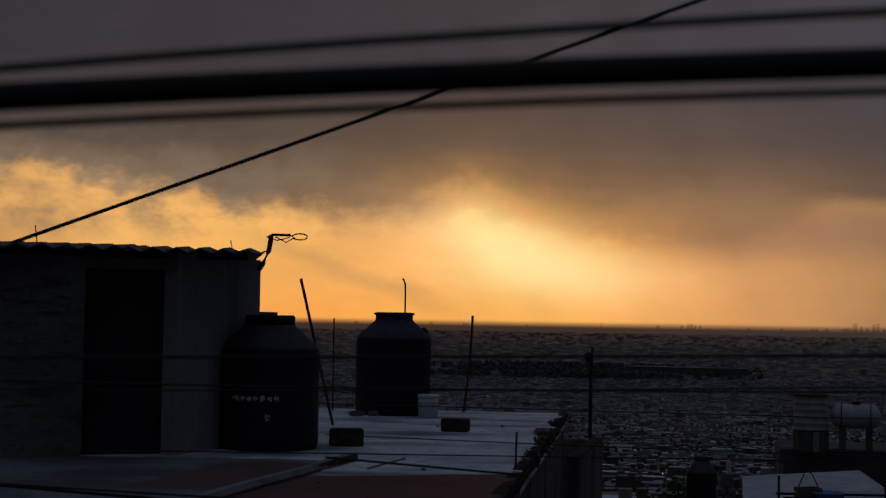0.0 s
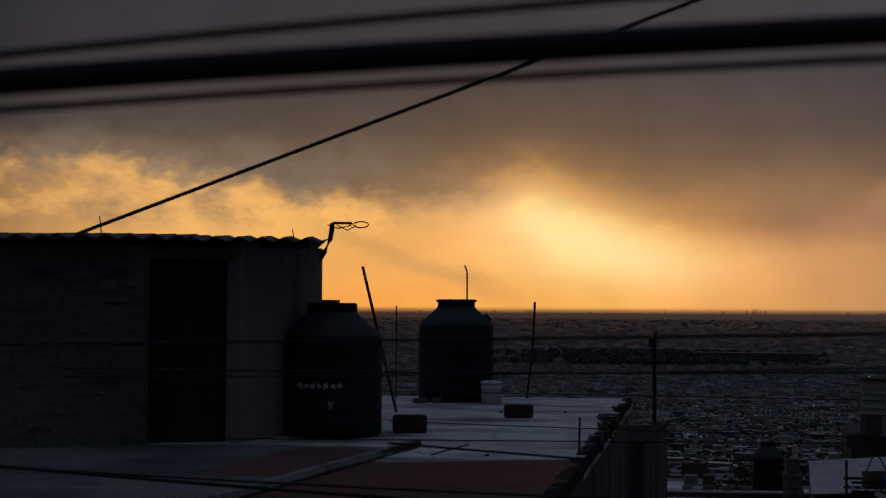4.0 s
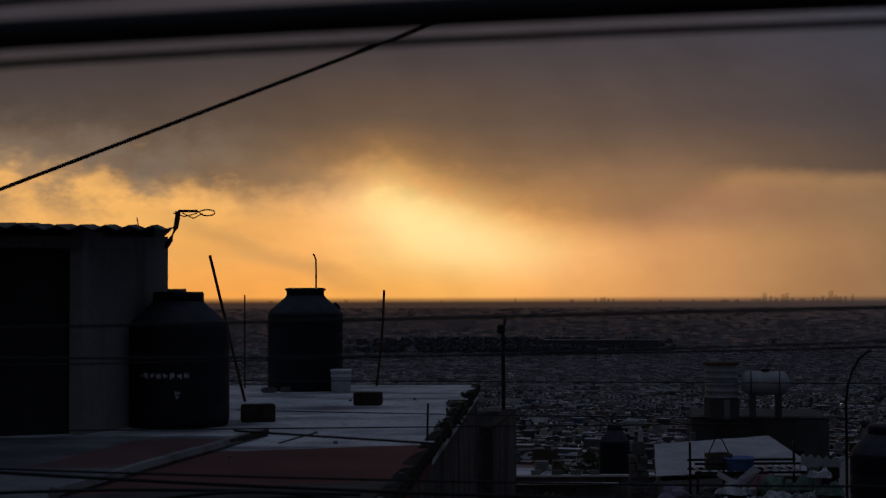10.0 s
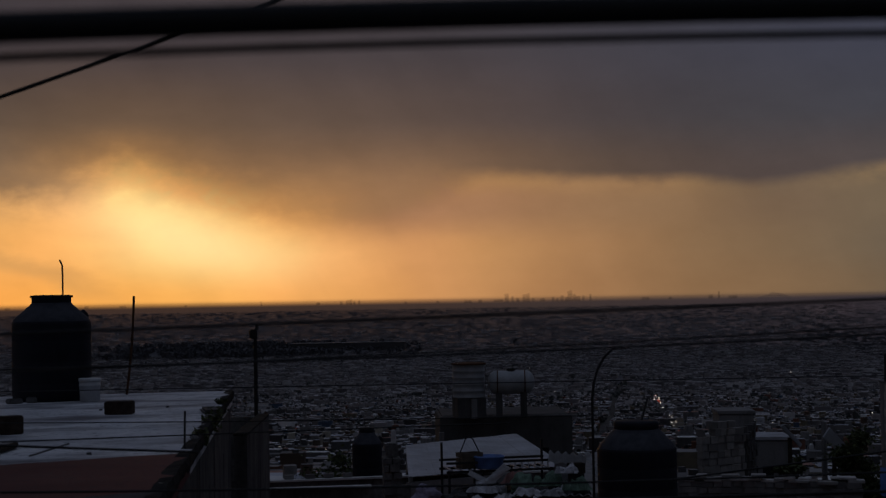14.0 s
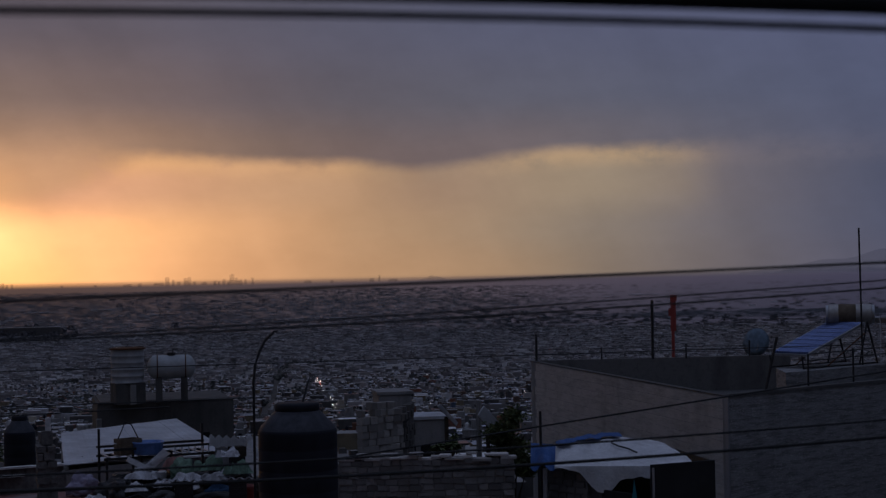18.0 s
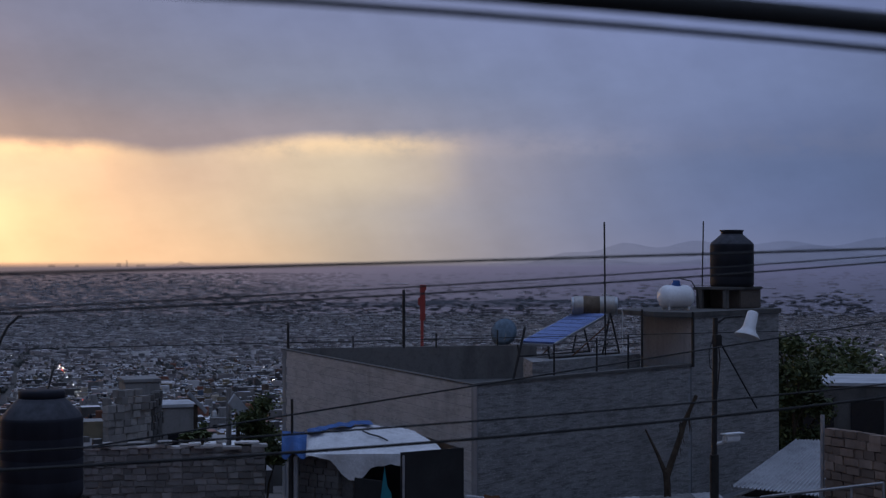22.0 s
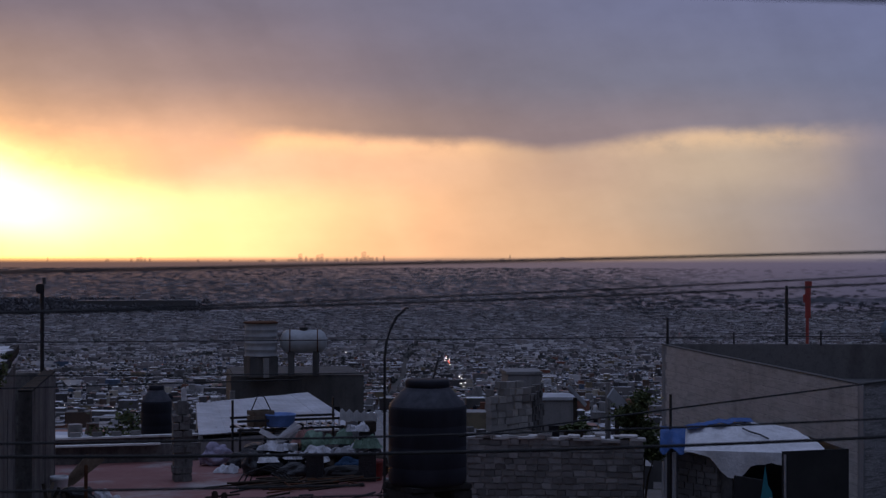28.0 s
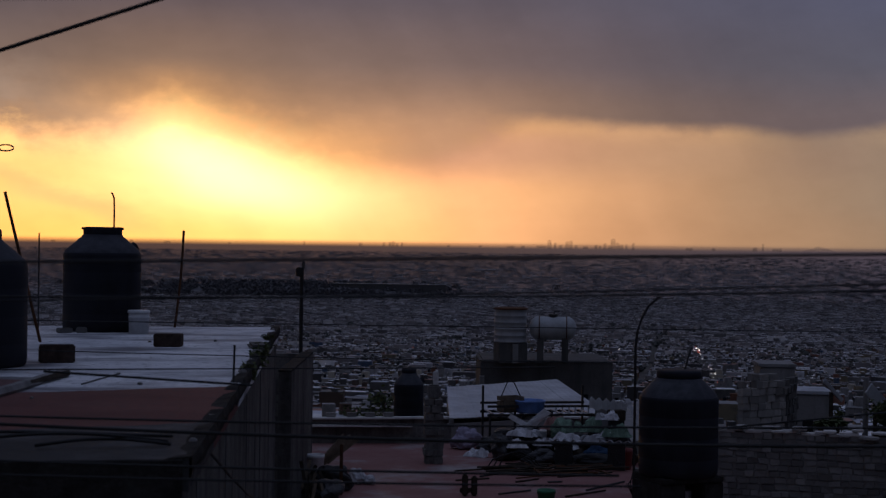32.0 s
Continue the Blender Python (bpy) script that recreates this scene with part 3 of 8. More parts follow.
FAR_HAZED_ROOF = _m.done(_m.mix(_k, (0.253, 0.237, 0.230), _m.span(_m.noise(0.02, 4), 0.45, 0.7, 0, 0.4)))
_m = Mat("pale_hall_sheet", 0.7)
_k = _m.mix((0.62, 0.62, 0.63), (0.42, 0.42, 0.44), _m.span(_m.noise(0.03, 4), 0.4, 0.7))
haze_alpha(_m, 1500, 4300, 0.2)
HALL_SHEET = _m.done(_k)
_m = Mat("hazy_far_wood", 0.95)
haze_alpha(_m, 1600, 4200, 0.15)
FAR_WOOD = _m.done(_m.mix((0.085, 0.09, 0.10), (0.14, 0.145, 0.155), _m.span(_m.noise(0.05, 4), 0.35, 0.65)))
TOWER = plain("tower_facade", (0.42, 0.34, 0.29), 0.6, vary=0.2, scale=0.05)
# low alpha stands for the haze in front of the towers
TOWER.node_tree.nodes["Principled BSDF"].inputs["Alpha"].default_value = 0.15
WINDOW_DARK = plain("dark_window_glass", (0.015, 0.016, 0.02), 0.15, vary=0.2)
CITY_LIGHT = glow("street_light_glow", (1.0, 0.93, 0.8), 2.4)
CITY_RED = glow("red_tail_light", (1.0, 0.12, 0.06), 1.2)


# ---------- mesh helpers ----------
def mesh_of(name, bm, material, smooth=False):
    me = bpy.data.meshes.new(name)
    bm.normal_update()
    bm.to_mesh(me)
    bm.free()
    if material:
        me.materials.append(material)
    if smooth:
        for p in me.polygons:
            p.use_smooth = True
    return me


def part(name, bm, material, parent=None, label="", smooth=False):
    """Links a bmesh as one mesh object, under a thing or under a part."""
    ob = new(name, mesh_of(name, bm, material, smooth))
    if parent is not None:
        ob.parent = parent
    if label:
        ob["label"] = label
    return ob


def thing(name, x, y, z, turn=0.0, label="", category="", group="", kind=""):
    ob = new(name)
    ob.empty_display_size = 0.2
    ob.matrix_basis = pose(x, y, z, 0, 0, turn)
    return tagged(ob, label, category, group, kind)


def bmbox(sx, sy, sz, cx=0.0, cy=0.0, cz=0.0, bevel=0.0, bm=None):
    """A box of that size; cz is its middle."""
    own = bm is None
    bm = bm or bmesh.new()
    m = Matrix.Translation((cx, cy, cz)) @ Matrix.Diagonal((sx, sy, sz, 1))
    r = bmesh.ops.create_cube(bm, size=1.0, matrix=m)
    if bevel and own:
        bmesh.ops.bevel(bm, geom=bm.edges[:], offset=bevel, segments=2, affect="EDGES", clamp_overlap=True)
    return bm


def bmcyl(r, h, cx=0.0, cy=0.0, cz=0.0, n=20, r2=None, bm=None, m=None):
    bm = bm or bmesh.new()
    mat = Matrix.Translation((cx, cy, cz)) @ (m or Matrix())
    bmesh.ops.create_cone(bm, cap_ends=True, segments=n, radius1=r, radius2=r if r2 is None else r2, depth=h, matrix=mat)
    return bm


def bmlathe(profile, n=32, bm=None):
    """Turns a list of (radius, height) round the z axis."""
    bm = bm or bmesh.new()
    rings = []
    for r, z in profile:
        if r < 1e-5:
            rings.append([bm.verts.new((0, 0, z))])
        else:
            rings.append([bm.verts.new((r * math.cos(2 * math.pi * i / n), r * math.sin(2 * math.pi * i / n), z)) for i in range(n)])
    for a, b in zip(rings, rings[1:]):
        for i in range(n):
            j = (i + 1) % n
            if len(a) == 1 and len(b) > 1:
                bm.faces.new((a[0], b[j], b[i]))
            elif len(b) == 1 and len(a) > 1:
                bm.faces.new((a[i], a[j], b[0]))
            elif len(a) > 1:
                bm.faces.new((a[i], a[j], b[j], b[i]))
    return bm


def bmtube(points, r, n=8, bm=None, r_end=None):
    """A round tube along points."""
    bm = bm or bmesh.new()
    pts = [Vector(p) for p in points]
    rings = []
    for i, p in enumerate(pts):
        d = (pts[min(i + 1, len(pts) - 1)] - pts[max(i - 1, 0)]).normalized()
        a = d.cross(Vector((0.13, 0.21, 1.0)) if abs(d.z) < 0.95 else Vector((1, 0.1, 0))).normalized()
        b = d.cross(a)
        rr = r if r_end is None else r + (r_end - r) * i / (len(pts) - 1)
        rings.append([bm.verts.new(p + rr * (math.cos(2 * math.pi * k / n) * a + math.sin(2 * math.pi * k / n) * b)) for k in range(n)])
    for u, v in zip(rings, rings[1:]):
        for k in range(n):
            j = (k + 1) % n
            bm.faces.new((u[k], u[j], v[j], v[k]))
    bm.faces.new(rings[0][::-1])
    bm.faces.new(rings[-1])
    bmesh.ops.recalc_face_normals(bm, faces=bm.faces[:])
    return bm


def bmprism(outline, z0, z1, bm=None):
    """An upright prism on an outline of (x, y)."""
    bm = bm or bmesh.new()
    lo = [bm.verts.new((x, y, z0)) for x, y in outline]
    hi = [bm.verts.new((x, y, z1)) for x, y in outline]
    n = len(outline)
    bm.faces.new(lo[::-1])
    bm.faces.new(hi)
    for i in range(n):
        j = (i + 1) % n
        bm.faces.new((lo[i], lo[j], hi[j], hi[i]))
    bmesh.ops.recalc_face_normals(bm, faces=bm.faces[:])
    return bm


def bmsheet(grid, thick=0.02, bm=None):
    """A thick sheet through rows of points."""
    bm = bm or bmesh.new()
    top = [[bm.verts.new(p) for p in row] for row in grid]
    low = [[bm.verts.new((p[0], p[1], p[2] - thick)) for p in row] for row in grid]
    R, C = len(grid), len(grid[0])
    for i in range(R - 1):
        for j in range(C - 1):
            bm.faces.new((top[i][j], top[i][j + 1], top[i + 1][j + 1], top[i + 1][j]))
            bm.faces.new((low[i][j], low[i + 1][j], low[i + 1][j + 1], low[i][j + 1]))
    for i in range(R - 1):
        bm.faces.new((top[i][0], top[i + 1][0], low[i + 1][0], low[i][0]))
        bm.faces.new((top[i][-1], low[i][-1], low[i + 1][-1], top[i + 1][-1]))
    for j in range(C - 1):
        bm.faces.new((top[0][j], low[0][j], low[0][j + 1], top[0][j + 1]))
        bm.faces.new((top[-1][j], top[-1][j + 1], low[-1][j + 1], low[-1][j]))
    bmesh.ops.recalc_face_normals(bm, faces=bm.faces[:])
    return bm


def wall_between(a, b, z0, z1, thick, bm=None):
    """An upright wall from a to b, its thickness to the left of that way."""
    ax, ay = a
    bx, by = b
    d = Vector((bx - ax, by - ay)).normalized()
    nx, ny = -d.y * thick, d.x * thick
    return bmprism([(ax, ay), (bx, by), (bx + nx, by + ny), (ax + nx, ay + ny)], z0, z1, bm)


def polar(bearing, dist, z=0.0):
    """Bearing to the right of +y in degrees."""
    return (dist * math.sin(radians(bearing)), dist * math.cos(radians(bearing)), z)


RNG = random.Random(7)

# ---------- ground: hillside falling to the plain, one sheet to the horizon ----------
PROFILE = [(0, -7.4), (14, -7.2), (30, -8.2), (60, -12.0), (120, -19.0), (200, -28.0), (400, -46.0), (650, -62.0), (800, -70.0), (1100, -85.0), (1600, -103.0), (2000, -105.0), (2700, -94.0), (3400, -62.0), (4200, -33.0), (4950, -1.0)]


def ground_z(x, y):
    d = math.hypot(x, y)
    for (d0, z0), (d1, z1) in zip(PROFILE, PROFILE[1:]):
        if d <= d1:
            return z0 + (z1 - z0) * (d - d0) / (d1 - d0)
    return PROFILE[-1][1]


def build_ground():
    bm = bmesh.new()
    dists = [3, 8, 14, 20, 30, 45, 60, 90, 120, 160, 200, 300, 400, 520, 650, 800, 950, 1100, 1350, 1600, 1800, 2000, 2350, 2700, 3050, 3400, 3800, 4200, 4600, 4950]
    n = 144
    mid = bm.verts.new((0, 0, ground_z(0, 0)))
    rings = [[bm.verts.new((*polar(360 * i / n, d)[:2], ground_z(0, d) + (0.0 if d < 90 or d > 4900 else 0.004 * min(d, 400) * noise.noise((d * 0.01, i * 0.3, 0))))) for i in range(n)] for d in dists]
    for i in range(n):
        bm.faces.new((mid, rings[0][(i + 1) % n], rings[0][i]))
        for a, b in zip(rings, rings[1:]):
            bm.faces.new((a[i], a[(i + 1) % n], b[(i + 1) % n], b[i]))
    bmesh.ops.recalc_face_normals(bm, faces=bm.faces[:])
    g = part("ground", bm, GROUND, smooth=True)
    g.data.materials.append(HAZED_PLAIN)
    # beyond 1700 m the plain takes the haze-paled, see-through material
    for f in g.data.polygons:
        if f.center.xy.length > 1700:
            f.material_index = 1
    if g.data.polygons[0].normal.z < 0:
        g.data.flip_normals()
    tagged(g, "dry hillside running down to a wide plain", "ground", kind="structure")


build_ground()


# ---------- the neighbour's house with its coated flat roof ----------
ROOF_Z = -1.35
HFR, HBR, HBL, HFL = (0.20, 9.36), (1.98, 23.45), (-8.6, 24.2), (-9.8, 9.5)


def flat_roof_house():
    h = thing("house", -3.5, 16, ground_z(0, 16), label="concrete house with a white and red coated flat roof", category="house")
    inv = h.matrix_basis.inverted()

    def put(name, bm, mat, label=""):
        bm.transform(inv)
        return part(name, bm, mat, h, label)

    put("roof", bmprism([HFR, HBR, HBL, HFL], ROOF_Z - 0.2, ROOF_Z), ROOF_COAT, "flat roof slab with worn white and red coating")
    # side wall flush under the slab, front wall set back under it
    side = wall_between((HFR[0] - 0.03, HFR[1] + 0.25), (HBR[0] - 0.03, HBR[1] - 0.03), ground_z(0, 17) - 1.5, ROOF_Z - 0.2, 0.2)
    put("wall", side, SIDE_WALL, "mould-stained grey side wall")
    put("wall", wall_between((-9.6, 9.75), (0.10, 9.62), -8.5, ROOF_Z - 0.2, 0.2), BEIGE_PAINT, "pale front wall")
    put("wall", wall_between((HBR[0] - 0.25, HBR[1] - 0.05), (-8.5, 24.0), -9.5, ROOF_Z - 0.2, 0.2), CONCRETE)
    put("wall", wall_between((-8.6, 24.0), (-9.7, 9.8), -9.5, ROOF_Z - 0.2, 0.2), CONCRETE)
    put("fascia", wall_between((-9.75, 9.40), (0.16, 9.33), ROOF_Z - 0.36, ROOF_Z - 0.004, 0.12), MOULD_AND_SHADE, "dark mould-stained front edge of the roof")
    put("trim", wall_between((-9.6, 9.70), (0.10, 9.58), ROOF_Z - 0.44, ROOF_Z - 0.36, 0.04), RED_PLASTIC, "red painted band")
    put("corner_post", bmbox(0.22, 0.22, 1.6, 0.05, 9.62, ROOF_Z - 1.1), RUST, "red-brown painted corner")
    edge = bmesh.new()
    n = 60
    rows = []
    for i in range(n + 1):
        f = i / n
        x, y = HFR[0] + (HBR[0] - HFR[0]) * f, HFR[1] + (HBR[1] - HFR[1]) * f
        top = ROOF_Z + .012 + .03 * noise.noise((y * 3, 0, 0)) + .02 * noise.noise((y * 9, 1, 0))
        low = ROOF_Z - .11 - .10 * noise.noise((y * 2, 5, 0))
        rows.append([(x - .10 - .05 * noise.noise((y * 4, 3, 0)), y, top - .01), (x + .015, y, top), (x + .03 + .02 * noise.noise((y * 6, 7, 0)), y, (top + low) / 2), (x + .012, y, low)])
    put("edge", bmsheet(rows, .012, edge), MOULD_AND_SHADE, "ragged black edge of the slab")
    # low kerb across the roof and hairline upstands
    a, b = Vector((-1.95, 10.45, ROOF_Z)), Vector((-0.80, 15.1, ROOF_Z))
    put("kerb", bmtube([a + (b - a) * (i / 6) + Vector((0.015 * math.sin(i * 2), 0, 0.03)) for i in range(7)], 0.05, 6), CONCRETE, "low worn kerb across the roof")
    put("batten", bmtube([(-0.78, 15.0, ROOF_Z + 0.04), (-1.62, 11.9, ROOF_Z + 0.05)], 0.028, 6), WOOD_DARK, "dark batten along the kerb")
    put("joint", bmtube([(-0.30, 15.3, ROOF_Z + 0.002), (-0.62, 14.2, ROOF_Z + 0.002)], 0.012, 5), DARK_CONCRETE)
    # ragged, broken edge of the slab along the side
    for i in range(7):
        f = RNG.uniform(0.02, 0.98)
        x, y = HFR[0] + (HBR[0] - HFR[0]) * f, HFR[1] + (HBR[1] - HFR[1]) * f
        s = RNG.uniform(0.03, 0.08)
        b = bmbox(s, s * RNG.uniform(1, 2.2), s * 0.6, bevel=s * 0.2)
        b.transform(pose(x - 0.05, y, ROOF_Z + s * 0.2, 0, 0, RNG.uniform(0, 90)))
        put("lump", b, CONCRETE)
    # upright shuttering joints and tie holes in the cast side wall
    for k, f in enumerate((.06, .13, .25, .31, .46, .58, .66, .83)):
        x, y = HFR[0] + (HBR[0] - HFR[0]) * f, HFR[1] + (HBR[1] - HFR[1]) * f
        b = bmbox(.008, .016 + .008 * (k % 3), 3.6 - .5 * (k % 2), 0, 0, -.25 * (k % 2))
        b.transform(pose(x - .028, y, ROOF_Z - 2.02, 0, 0, -7.2))
        put("shuttering_joint", b, DARK_CONCRETE)
        if k % 3 == 1:
            # dark plate in place of the shaded hole
            b = bmbox(.012, .09, .12, 0, 0, 0)
            b.transform(pose(x - .026, y + .5, ROOF_Z - .42, 0, 0, -7.2))
            put("tie_hole", b, DARK_SHEET, "small dark plate standing for a shaded tie hole")
    # moss and weeds along the edge of the slab
    for k, (y, wd) in enumerate(((17.6, .5), (18.3, .8), (18.9, .6), (15.9, .3), (20.6, .4))):
        r = random.Random(300 + k)
        bm = bmesh.new()
        x = HFR[0] + (HBR[0] - HFR[0]) * (y - HFR[1]) / (HBR[1] - HFR[1])
        for i in range(90):
            c = Vector((x + r.uniform(-.10, .06), y + r.uniform(-wd, wd) * .5, ROOF_Z + r.uniform(-.12, .05)))
            u = Vector((r.uniform(-1, 1), r.uniform(-1, 1), r.uniform(-.4, 1))).normalized() * r.uniform(.03, .07)
            w = u.cross(Vector((r.uniform(-1, 1), r.uniform(-1, 1), r.uniform(-1, 1)))).normalized() * .02
            bm.faces.new([bm.verts.new(c + q) for q in (-u * .2 - w, -u * .2 + w, u)])
        tagged(put("weed_tuft", bm, LEAF, "dark weeds growing on the slab edge"), kind="stuff")
    for k in range(6):
        r = random.Random(700 + k)
        y = r.uniform(12.5, 22.5)
        b = bmbox(r.uniform(.02, .07), r.uniform(.02, .06), r.uniform(.012, .03), 0, 0, 0, .004)
        b.transform(pose(r.uniform(-1.2, .2) + (y - 12) * .11, y, ROOF_Z + .008, 0, 0, r.uniform(0, 90)))
        put("loose_stone", b, DARK_CONCRETE if k % 3 else BLOCK, "small stone lying on the roof")
    put("ledge", bmbox(0.22, 0.7, 0.07, 1.33, 19.0, ROOF_Z + 0.02, 0.03), DARK_CONCRETE, "mossy dark edge of the slab")
    # lower yard wall going on behind the house
    put("yard_wall", wall_between((2.2, 23.5), (2.98, 27.5), -9.0, -2.05, 0.2), SIDE_WALL, "lower grey yard wall")
    # dark strip added to cancel the sky's light on the wall top
    put("coping", wall_between((2.2, 23.5), (2.98, 27.5), -2.047, -2.02, 0.21), MOULD_AND_SHADE, "thin strip added to darken the sky-lit wall top")
    put("yard_wall", wall_between((2.98, 27.5), (0.5, 27.9), -9.0, -2.05, 0.2), SIDE_WALL)
    return h


flat_roof_house()


def shed():
    """Rooftop room of rendered block under a wavy sheet roof."""
    s = thing("rooftop_shed", -4.0, 16.6, ROOF_Z, label="dark rooftop room with open doorway and wavy sheet roof", category="shed")
    inv = s.matrix_basis.inverted()

    def put(name, bm, mat, label="", smooth=False):
        bm.transform(inv)
        return part(name, bm, mat, s, label, smooth)

    top = 0.62
    # front: left panel, doorway, right panel; the right part turns back
    put("wall", wall_between((-7.6, 13.6), (-3.48, 15.0), ROOF_Z, top, 0.15), SHED_WALL, "cement-rendered wall")
    put("wall", wall_between((-2.62, 15.28), (-1.98, 16.9), ROOF_Z, top + 0.055, 0.15), RENDER_GREY)
    put("wall", wall_between((-1.98, 16.9), (-3.2, 20.0), ROOF_Z, top + 0.06, 0.15), SHED_WALL)
    put("wall", wall_between((-3.2, 20.0), (-8.4, 18.6), ROOF_Z, top, 0.15), SHED_WALL)
    put("lintel", wall_between((-3.48, 15.0), (-2.62, 15.28), top - 0.12, top, 0.15), SHED_WALL)
    put("pier", bmbox(0.24, 0.24, 1.25, -1.93, 17.05, ROOF_Z + 0.83), SHED_WALL, "broken pier at the corner")
    # added dark panel: stands for the unlit inside of the open doorway
    put("doorway_curtain", wall_between((-3.6, 15.12), (-2.6, 15.46), ROOF_Z, top + 0.02, 0.03), DARK_SHEET, "dark panel filling the open doorway")
    # wavy roof sheets
    for i in range(5):
        f0, f1 = i / 5, (i + 1.08) / 5
        rows = []
        for k in range(25):
            f = f0 + (f1 - f0) * k / 24
            x0, y0 = -8.0 + 6.12 * f, 13.35 + 2.25 * f
            w = 0.024 * math.sin(k * math.pi / 2.0) + 0.01 * (i % 2)
            lift = 0.05 * f
            rows.append([(x0, y0 - 0.25, 0.66 + w + lift), (x0 - 0.17, y0 + 1.5, 0.75 + w + lift), (x0 - 0.65, y0 + 4.2, 0.72 + w + lift)])
        put("roof_sheet", bmsheet(rows, 0.012), CORRUGATED_DARK, "wavy weathered roof sheet")
    put("beam", bmtube([(-7.7, 13.75, 0.64), (-2.0, 15.85, 0.68)], 0.05, 6), WOOD_DARK)
    for x, y, hgt in ((-4.15, 15.7, 0.18), (-2.25, 16.6, 0.1)):
        put("wire", bmtube([(x, y, 0.72), (x - 0.03, y, 0.78 + hgt)], 0.006, 5), STEEL_DARK, "stub of wire")
    # curved arm with a bundle of cable hung on it
    arm = put("arm", bmtube([(-2.0, 16.85, 0.56), (-1.95, 16.85, 0.64), (-1.89, 16.85, 0.78), (-1.87, 16.85, 0.90), (-1.87, 16.85, 0.96)], 0.028, 8), RUST, "bent iron arm")
    put("arm_head", bmbox(0.23, 0.045, 0.028, -1.76, 16.87, 0.962, 0.010), STEEL_DARK).parent = arm
    loop = [(-1.70, 16.88, 0.955)] + [(-1.55 + 0.085 * math.cos(a), 16.88, 0.945 + 0.034 * math.sin(a)) for a in [2.9 - 0.45 * i for i in range(14)]]
    put("cable_loop", bmtube(loop, 0.008, 6), CABLE, "loose loop of cable").parent = arm
    for i in range(2):
        put("cable_tail", bmtube([(-1.92 + 0.1 * i, 16.86, 0.94), (-1.8 + 0.1 * i, 16.86, 0.90 - 0.02 * i), (-1.66 + 0.06 * i, 16.86, 0.935)], 0.007, 5), CABLE).parent = arm
    return s


shed()


def water_tank(x, y, z, r, h, label, turn=0.0, lid="ring", sticker=False, neck=0.50, cap_side=1):
    """Upright polyethylene tank with ribs, sloping shoulder and screwed lid."""
    t = thing("water_tank", x, y, z, turn, label, "water tank", "rooftop water tanks")
    s = h
    body = [(0, 0), (r * 0.94, 0.0), (r * 0.985, 0.02 * s), (r, 0.06 * s)]
    for i in range(3):
        z0 = s * (0.16 + 0.20 * i)
        body += [(r, z0), (r * 0.996, z0 + 0.004 * s), (r * 0.996, z0 + 0.012 * s), (r, z0 + 0.016 * s)]
    body += [(r, 0.720 * s), (r * 0.99, 0.742 * s), (r * 0.965, 0.755 * s)]
    part("body", bmlathe(body + [(0, 0.755 * s)], 40), TANK_BLACK, t, smooth=True)
    part("shoulder", bmlathe([(r * 0.97, 0.752 * s), (r * 0.945, 0.775 * s), (r * (neck + .10), 0.888 * s), (r * (neck + .03), 0.91 * s), (r * (neck - .005), 0.93 * s), (0, 0.93 * s)], 40), TANK_TOP, t, "paler sloping shoulder", True)
    lidr = r * neck
    cap = part("lid", bmlathe([(lidr * 0.95, 0.92 * s), (lidr, 0.925 * s), (lidr, 0.985 * s), (lidr * 0.94, s), (0, s)], 32), TANK_BLACK, t, "screwed black lid", True)
    if lid == "ring":
        for i in range(16):
            a = i * math.pi / 8
            part("lid_lug", bmbox(0.035, 0.05, 0.035, lidr * math.cos(a), lidr * math.sin(a), s * 0.985, 0.006), TANK_BLACK, cap)
    b = bmcyl(0.07, 0.1, m=Euler((0, math.pi / 2, 0)).to_matrix().to_4x4())
    b.transform(pose(0, 0, 0, 0, 0, 0 if cap_side > 0 else 180) @ pose(r * 0.90, 0, 0.80 * s, 0, -35, 0))
    part("filler_cap", b, TANK_BLACK, t)
    if sticker:
        # remains of a torn white label, left as plain bars
        scraps = [(-.66 + .066 * i + .02 * math.sin(3 * i), .388 + .004 * math.sin(2 * i), .022 + .014 * abs(math.sin(1.7 * i)), .018 + .03 * abs(math.sin(2.3 * i))) for i in range(15)]
        for k, (a0, z0, w, hh) in enumerate(scraps + [(.05, .262, .05, .035), (.07, .235, .03, .03)]):
            bm = bmesh.new()
            n = 4
            vs = []
            for i in range(n + 1):
                ang = -math.pi / 2 + a0 + (w / r) * i / n
                jag = 0.3 * hh * math.sin(7 * k + 5 * i)
                vs.append((bm.verts.new(((r + .004) * math.cos(ang), (r + .004) * math.sin(ang), z0 * s / 1.0 - hh / 2 + jag)), bm.verts.new(((r + .004) * math.cos(ang), (r + .004) * math.sin(ang), z0 * s + hh / 2 - jag))))
            for (p, q), (u, v) in zip(vs, vs[1:]):
                bm.faces.new((p, u, v, q))
            part("label_scrap", bm, STICKER, t, "torn scrap of white label")
    return t


tank = water_tank(-1.80, 16.35, ROOF_Z, 0.54, 1.42, "black plastic water tank with a torn white label beside the shed", 0, "plain", True, cap_side=-1)
tank = water_tank(-0.66, 22.55, ROOF_Z, 0.555, 1.50, "black plastic water tank with ribbed lid at the far roof edge", 30)
part("vent_pipe", bmtube([(0.17, -0.02, 1.40), (0.17, -0.02, 1.78), (0.165, -0.02, 1.92), (0.13, -0.03, 1.99), (0.115, -0.03, 2.0)], 0.013, 7), RUST, tank, "thin bent overflow pipe")


DARK_BRICK = plain("dark_brown_brick", (0.07, 0.05, 0.042), 0.95, vary=0.4, scale=12, depth=0.01)


